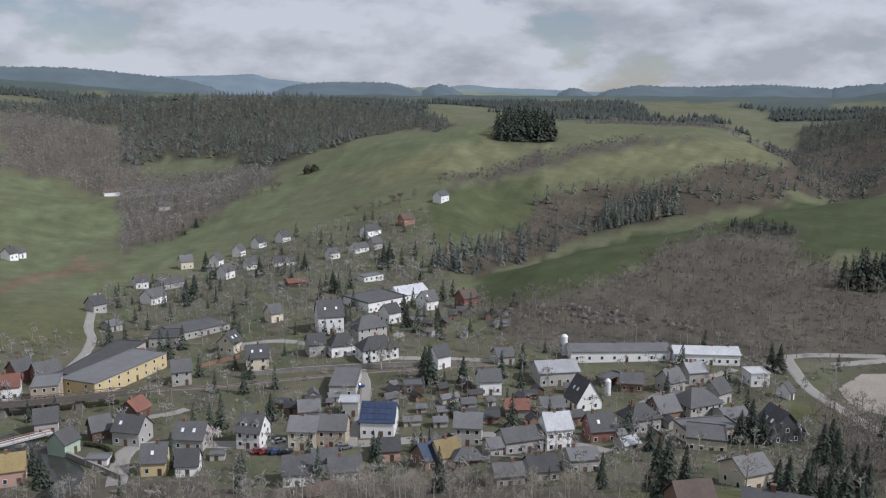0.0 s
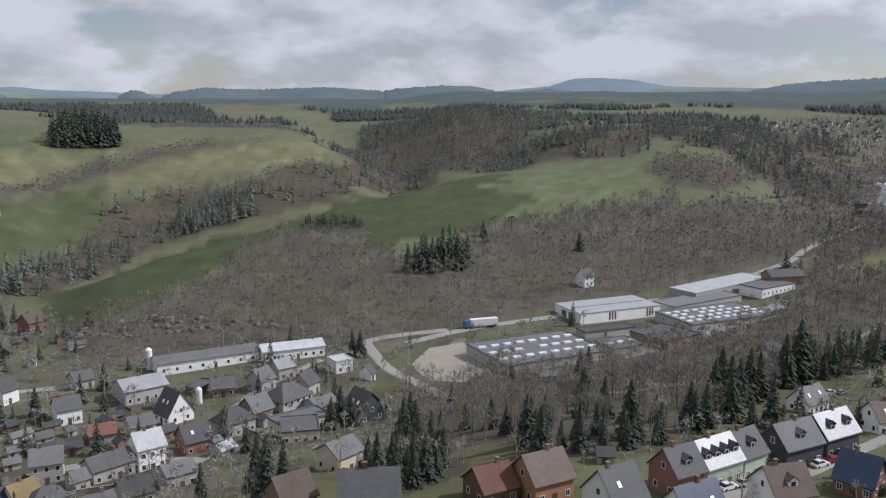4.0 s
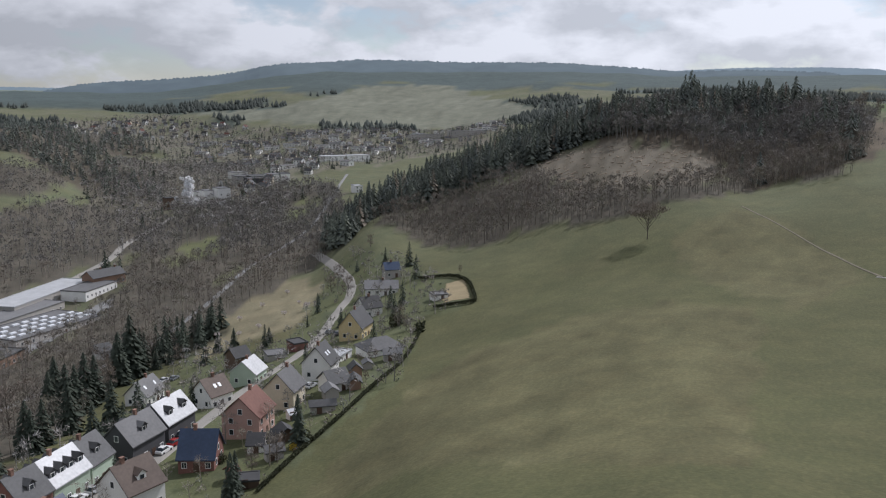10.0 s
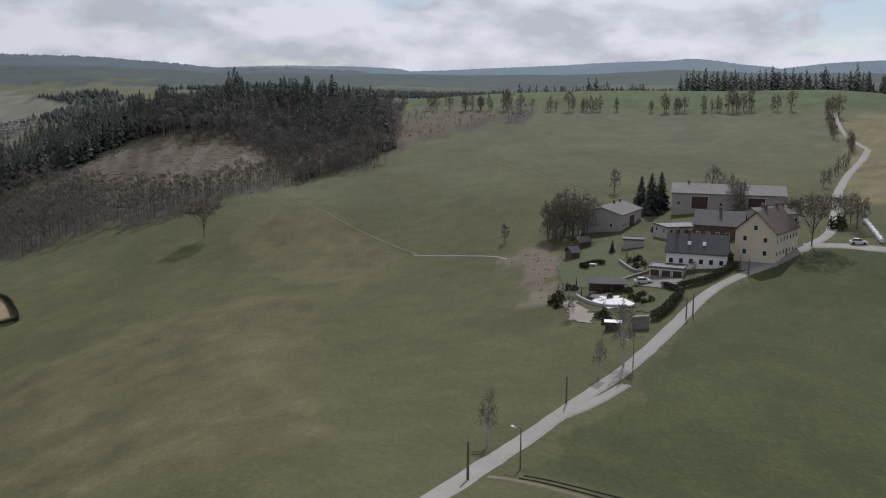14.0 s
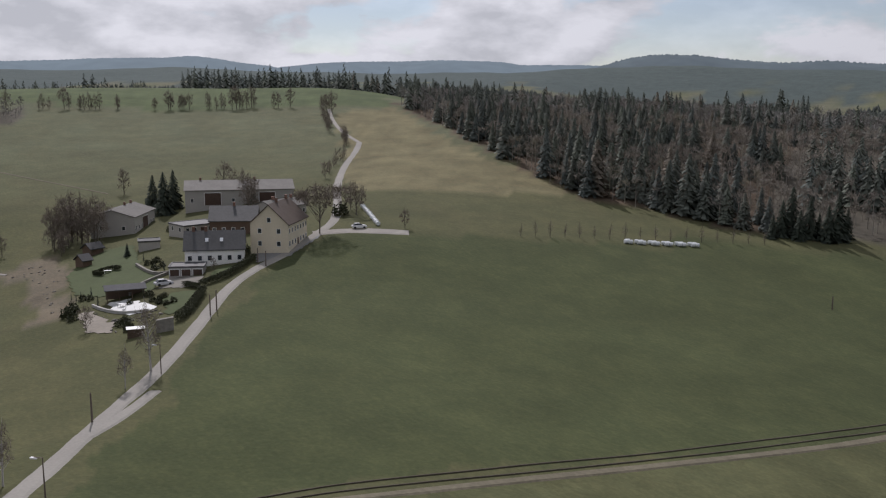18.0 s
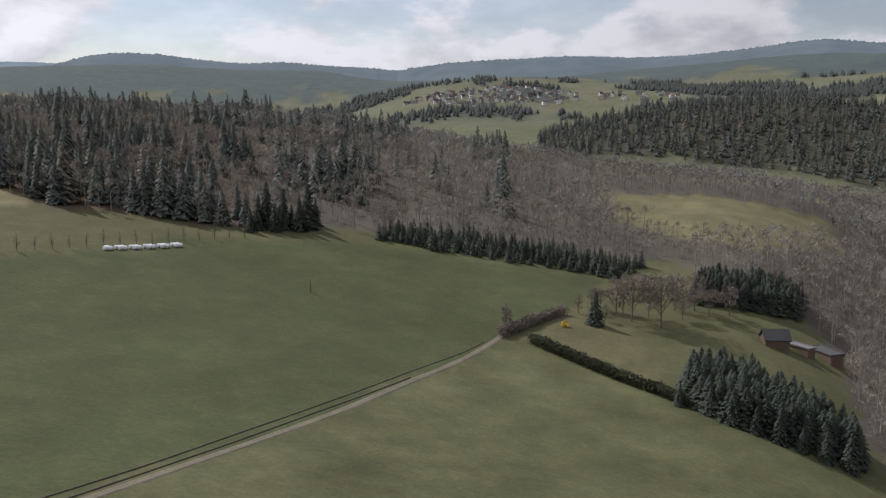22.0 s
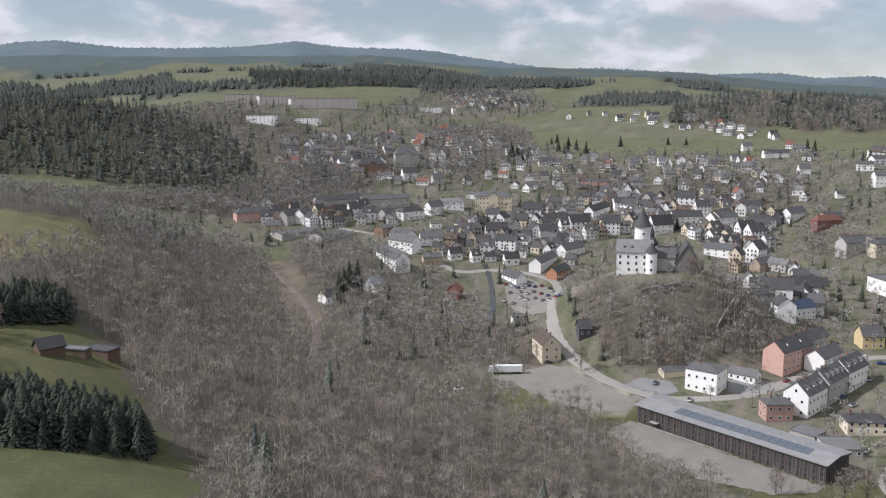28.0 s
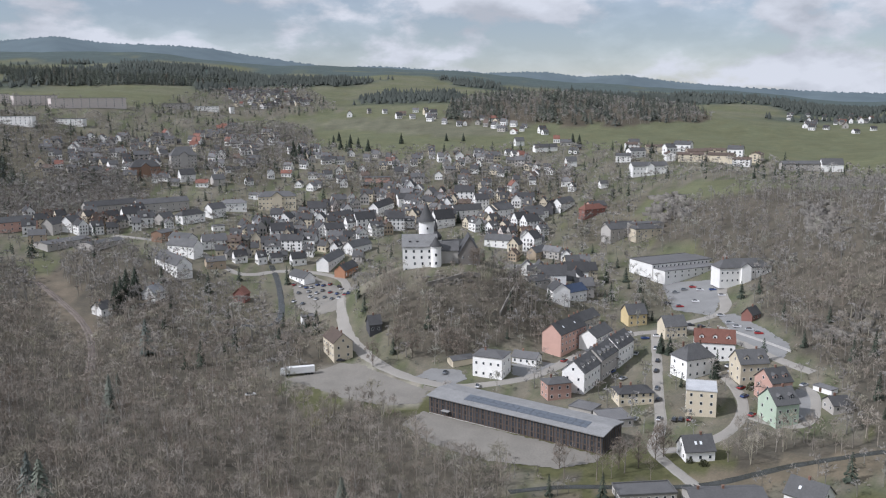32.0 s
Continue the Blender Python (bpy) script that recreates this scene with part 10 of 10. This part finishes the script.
car(-345.3, -173.7, 171)
car(-350.0, -177.6, 176)
car(-321.7, -136.6, 178)
car(-319.9, -133.1, 171)
car(-315.8, -144.9, 174)
car(-311.8, -147.7, 180)
car(-348.2, -143.3, 169)
car(-318.9, -244.7, -174)
car(-321.6, -226.8, -179)
car(-317.8, -228.7, -174)
car(-319.8, -218.0, -170)
car(-314.5, -208.8, 178)
car(-48.6, 244.7, 32)
car(-53.4, 237.6, 31)
car(-51.1, 237.1, 33)
car(-49.3, 237.4, 29)
car(-47.7, 236.7, 31)
car(-45.3, 236.7, 21)
car(-29.5, 238.2, 19)
car(-28.2, 238.3, 26)
car(-24.6, 257.8, 22)
car(-29.7, 292.0, 17)
car(148.4, 116.2, 2)
car(153.1, 116.7, -3)
car(158.6, 118.5, -2)
car(122.3, 116.0, 3)
car(126.9, 116.1, 4)
car(230.4, 178.6, -3)
car(232.6, 176.5, 6)
car(269.0, 137.3, -6)
car(264.4, 131.9, -6)
car(195.7, 105.9, -6)
car(194.0, -80.3, -93)
car(201.1, -140.9, -114)
car(-244.5, -319.7, 148)
car(-188.3, -308.6, 157)
# walls and bridges
wall_run("river_wall", "STONE", 0.6, 1.6, (-115.9, 241.6), (-107.4, 235.7), (-96.1, 227.5), (-86.4, 220.2))
wall_run("garden_wall", "BRICK", 0.3, 1.2, (-93.6, 319.6), (-87.3, 324.5), (-80.2, 330.9))
wall_run("retaining_wall", "STONE", 0.6, 1.6, (-73.6, 307.3), (-47.4, 312.9), (-18.0, 314.5), (7.4, 317.4))
wall_run("retaining_wall", "STONE", 0.5, 1.2, (2.3, 218.5), (12.9, 219.6), (28.9, 215.1), (40.1, 204.1))
wall_run("retaining_wall", "STONE", 0.4, 0.6, (194.5, -72.4), (201.2, -77.2), (203.3, -82.7), (204.3, -87.0))
wall_run("terrace_wall", "STONE", 0.6, 2, (-303.7, -322.5), (-316.7, -316.9), (-328.3, -315.8), (-332.8, -311.8))
wall_run("terrace_wall", "STONE", 0.5, 1.5, (-247.6, -265.4), (-252.1, -236.2), (-254.9, -205.6), (-254.6, -181.2))
wall_run("terrace_wall", "STONE", 0.5, 1.5, (-321.6, -287.7), (-335.7, -294.4), (-352.2, -302.8))
wall_run("street_wall", "PLAIN", 0.3, 1, (-401.0, -210.7), (-389.5, -186.9), (-379.4, -163.1))
bridge("rail", 4.5, (-152.7, 266.3), (-143.3, 269.2), (-131.9, 272.2), (-120.4, 275.9), (-106.4, 281.0))
bridge("foot", 2, (-134.5, 238.1), (-129.4, 241.0), (-124.3, 245.9), (-118.6, 250.9))
# rocks and stones
outcrop(70, 5, (-621.7, -392.1), (-626.2, -361.4), (-588.8, -330.0), (-561.7, -323.1), (-558.2, -346.5), (-585.2, -371.2))
outcrop(64, 5, (-593.1, -253.6), (-594.2, -235.1), (-544.6, -201.1), (-529.1, -198.2), (-538.5, -222.1), (-565.0, -242.8))
outcrop(50, 4, (-424.7, -178.0), (-432.4, -141.6), (-398.5, -129.4), (-400.0, -159.1))
outcrop(40, 1.6, (-306.2, -333.9), (-320.5, -320.8), (-332.1, -313.2), (-324.5, -308.1), (-304.0, -320.8))
outcrop(40, 0.4, (259.7, -61.9), (264.4, -73.9), (250.6, -74.9), (219.5, -63.5), (193.3, -56.9), (208.3, -57.2), (237.0, -66.1))
outcrop(60, 2.2, (22.3, 398.4), (55.3, 389.6), (113.3, 366.4), (105.7, 356.7), (52.8, 370.3), (23.5, 374.8))
outcrop(26, 0.6, (178.6, -61.8), (173.9, -66.0), (175.1, -71.2), (170.7, -70.1), (169.2, -63.0))


# ---- rows of slim trees along the field edge and the lane ----
def tree_row(count, width, low, high, a, b, seed, kinds=("slim", "slim", "bare")):
    r = random.Random(seed)
    for i in range(count):
        u = (i + r.uniform(0.05, 0.95)) / count
        x, y = a[0] + (b[0] - a[0]) * u + r.uniform(-width, width), a[1] + (b[1] - a[1]) * u + r.uniform(-width, width)
        tree(round(x, 1), round(y, 1), r.uniform(low, high), r.choice(kinds))


tree_row(13, 5, 8, 13, (690, -48), (650, -80), 1)
tree_row(4, 4, 8, 12, (640, -90), (622, -106), 2)
tree_row(12, 4, 8, 13, (611, -114), (584, -146), 3)
tree_row(3, 2, 8, 12, (578, -164), (575, -172), 4)
tree_row(9, 3, 8, 13, (574, -180), (569, -203), 5)
tree_row(2, 2, 9, 12, (567, -208), (564, -214), 6)
tree_row(8, 3, 7, 12, (558, -230), (548, -252), 7)
tree_row(12, 3, 9, 14, (543, -259), (523, -286), 8)
tree_row(3, 2, 8, 12, (518, -291), (508, -303), 9)
tree_row(7, 2.5, 8, 13, (500, -322), (468, -306), 10)
tree_row(8, 1.2, 5, 9, (452, -292), (400, -262), 11)
tree_row(6, 1.2, 6, 9, (388, -262), (366, -250), 12)
tree_row(8, 1.2, 5, 8, (338, -230), (292, -189), 13)
tree_row(5, 2, 9, 14, (284, -150), (262, -140), 14)
tree_row(7, 7, 5, 9, (-62, 668), (-20, 690), 31, ("oak", "bare", "bare"))
tree_row(6, 8, 5, 8, (0, 732), (40, 820), 32, ("oak", "bare"))
tree_row(5, 5, 6, 9, (-200, 812), (-158, 852), 33, ("oak", "bare"))
tree_row(9, 8, 7, 11, (-228, 630), (-205, 760), 34, ("oak", "bare", "spruce"))
tree(-142, 912, 10, "bush")
tree(-136, 916, 9, "bush")
tree_row(9, 5, 8, 13, (268, -80), (288, -96), 15)


# ---- the garden of the farm ----
M_FELT = material("dark_roofing_felt", (0.085, 0.085, 0.09), 0.85, 0.2, 2.0, 0.3, 0.3)
M_DECK = material("stained_timber", (0.12, 0.085, 0.06), 0.8, 0.25, 3.0, 0.4, 0.3)
M_RESIN = material("white_garden_resin", (0.72, 0.72, 0.70), 0.5, 0.05, 3.0, 0.4, 0)


def pavilion(x, y, rot, length, width, high):
    top = thing("garden_pavilion", x, y, rot, "open timber pavilion with a low dark felt roof beside the terrace", "pavilion")
    h, w = length / 2, width / 2
    post = solid("post", boxes((-0.08, -0.08, -0.5, 0.08, 0.08, high)), M_DECK)
    for px in (-h + 0.2, -h / 3, h / 3, h - 0.2):
        for py in (-w + 0.2, w - 0.2):
            part("post", post, top, pose(px, py, 0))
    for py in (-w + 0.2, w - 0.2):
        part("beam", solid("beam", boxes((-h, py - 0.07, high, h, py + 0.07, high + 0.2)), M_DECK), top)
    part("back_wall", solid("back_wall", boxes((-h + 0.3, -w + 0.3, -0.4, h - 0.3, -w + 0.38, high - 0.004)), M_DECK), top)
    part("roof", gable("roof", -h, h, -w, w, high + 0.2, 0.75, M_FELT, over=0.4, thick=0.14), top)


def garden_table(x, y, rot):
    top = thing("garden_table", x, y, rot, "white garden table standing on the lawn", "table")
    part("tabletop", solid("tabletop", boxes((-0.9, -0.5, 0.70, 0.9, 0.5, 0.75)), M_RESIN), top)
    for px in (-0.8, 0.8):
        for py in (-0.4, 0.4):
            part("leg", solid("leg", boxes((px - 0.04, py - 0.04, -0.2, px + 0.04, py + 0.04, 0.698)), M_RESIN), top)


def garden_bench(x, y, rot):
    top = thing("garden_bench", x, y, rot, "white garden bench with a slatted back", "bench")
    for k in range(3):
        part("seat_slat", solid("seat_slat", boxes((-0.8, -0.25 + k * 0.17, 0.42, 0.8, -0.12 + k * 0.17, 0.46)), M_RESIN), top)
    for k in range(2):
        part("back_slat", solid("back_slat", boxes((-0.8, 0.28, 0.55 + k * 0.18, 0.8, 0.32, 0.68 + k * 0.18)), M_RESIN), top)
    for px in (-0.7, 0.7):
        part("leg", solid("leg", boxes((px - 0.04, -0.25, -0.2, px + 0.04, 0.25, 0.418)), M_RESIN), top)


def timber_stack(x, y, rot):
    top = thing("timber_stack", x, y, rot, "stack of pale sawn boards under a light cover", "timber stack")
    for k in range(5):
        part("board_layer", solid("board_layer", boxes((-1.5 + 0.06 * (k % 2), -0.9, -0.3 if k == 0 else 0.32 * k, 1.5, 0.9 - 0.08 * (k % 2), 0.32 * k + 0.27)), M_DECK), top)
    part("cover", gable("cover", -1.5, 1.5, -0.9, 0.9, 1.6, 0.3, M_RESIN, over=0.2, thick=0.06), top)


pavilion(193.5, -71.0, 74, 8.2, 5.0, 2.3)
timber_stack(160.5, -60.5, 70)
wall_run("stone_wall", "STONE", 0.9, 2.4, (158.2, -63.6), (157.0, -66.6))
wall_run("retaining_wall", "STONE", 0.5, 0.7, (224, -85.6), (219, -84.8), (212, -83.8), (206, -83.6), (204, -86))
wall_run("pool_wall", "PLAIN", 0.35, 0.5, (196, -64.5), (188, -64.2), (179.5, -65.3), (175.5, -69))
hedge(0.8, 1.3, (229, -76.3), (229, -80.6), (225, -81.6), bare=False)
hedge(0.8, 1.3, (229, -76.3), (225, -77.0), bare=False)
garden_table(226.6, -79, 70)
garden_bench(190, -67.3, 70)
garden_bench(183, -66.8, 150)
garden_table(186.5, -67.6, 20)
tree_row(7, 1.4, 0.9, 1.9, (189, -74.5), (174, -74), 21, ("bush", "bush", "cypress"))
tree_row(7, 1.3, 0.9, 2.1, (224, -89.2), (209, -86.6), 22, ("bush", "cypress", "bush"))
tree_row(5, 1.0, 1.5, 3.0, (211, -65), (203, -66.5), 23, ("bush", "cypress"))
tree_row(5, 1.5, 1.0, 2.0, (173, -62.5), (163, -61), 24, ("bush",))
outcrop(16, 0.45, (193, -62.2), (185, -62.2), (175.5, -61.4), (168, -58.6), (167.4, -59.6), (175, -62.6), (185, -63.4), (193, -63.6))


# ---- lorries, hay bales and other small things ----
lorry(-222.2, -320.5, 150, M_WHITE, M_WHITE, "white articulated lorry parked on the gritty yard")
lorry(186.8, 322.3, -10, M_BLUE, M_WHITE, "blue and white articulated lorry on the works road")

M_WRAP = material("bale_wrap", (0.72, 0.74, 0.74), 0.35, 0.12, 2.0, 0.5, 0.2)


def bale(x, y, rot):
    top = thing("silage_bale", x, y, rot, "round silage bale wrapped in white film", "bale", "bales beside the field")
    prof = ((0.1, -0.62), (0.52, -0.62), (0.62, -0.52), (0.62, 0.52), (0.52, 0.62), (0.1, 0.62))
    me = MESH_CACHE.get("bale") or turned("wrapping", prof, M_WRAP, n=16)
    MESH_CACHE["bale"] = me
    part("wrapping", me, top, pose(0, 0, 0.6, 0, 90, 0))


for _k in range(17):
    for _r in range(2):
        if (_k + _r) % 3 == 2:
            continue
        bale(161.2 + (-11.36) * _k / 16 + 0.4 * _r, -210.3 + (-20.26) * _k / 16 - 1.2 * _r, -119 + 5 * math.sin(_k * 3.1))
for _k in range(14):
    bale(227.0 + (-25.36) * _k / 13, -160.5 + (12.69) * _k / 13, 20 * math.sin(_k * 2.3))


def silo(x, y, h, r):
    top = thing("silo", x, y, 0, "tall pale cylindrical silo beside the white hall", "silo")
    part("barrel", turned("barrel", ((r, -1), (r, h), (r * 0.6, h + 0.6), (0.1, h + 0.9)), M_WHITE, n=20), top)
    part("ladder", solid("ladder", boxes((r, -0.25, 0, r + 0.06, -0.2, h), (r, 0.2, 0, r + 0.06, 0.25, h), *[(r, -0.2, 0.5 + 0.5 * k, r + 0.04, 0.2, 0.54 + 0.5 * k) for k in range(int(h * 2) - 1)])), top).data.materials.append(M_POLE)


silo(47.3, 331.6, 7.5, 1.3)
silo(55.5, 283.1, 5.0, 1.1)


# ---- steam over the works ----
def steam_plume(x, y, height):
    m = material("steam", (0.85, 0.85, 0.85), 1.0, 0.06, 0.5, 0.1, 0.3, spec=0.0)
    n, l = m.node_tree.nodes, m.node_tree.links
    noise = n.new("ShaderNodeTexNoise")
    noise.inputs["Scale"].default_value = 0.55
    noise.inputs["Detail"].default_value = 6.0
    thin = n.new("ShaderNodeMapRange")
    for k, v in (("From Min", 0.34), ("From Max", 0.60), ("To Min", 0.05), ("To Max", 0.85)):
        thin.inputs[k].default_value = v
    l.new(noise.outputs["Fac"], thin.inputs["Value"])
    l.new(thin.outputs[0], n["Principled BSDF"].inputs["Alpha"])
    bm = bmesh.new()
    r = random.Random(12)
    z = float(ground(x, y))
    for k in range(90):
        u = k / 89
        spread = 1.4 + 6.5 * math.sin(min(1.0, u * 1.6 + 0.25) * 2.6)
        s = (0.9 + 1.5 * math.sin(0.5 + 2.2 * u)) * r.uniform(0.5, 1.15)
        at = Matrix.Translation((x + r.gauss(0, spread * 0.5) - 5 * u, y + r.gauss(0, spread * 0.5), z + 1 + height * u ** 1.15))
        ball = bmesh.ops.create_icosphere(bm, subdivisions=2, radius=s, matrix=at)["verts"]
        for v in ball:
            v.co += Vector((r.uniform(-0.2, 0.2), r.uniform(-0.2, 0.2), r.uniform(-0.2, 0.2))) * s
    me = bpy.data.meshes.new("steam_plume")
    bm.to_mesh(me)
    bm.free()
    me.materials.append(m)
    tagged(new("steam_plume", me), "white billowing steam rising from the works", "steam", kind="stuff")


steam_plume(639.1, 457.5, 24.3)
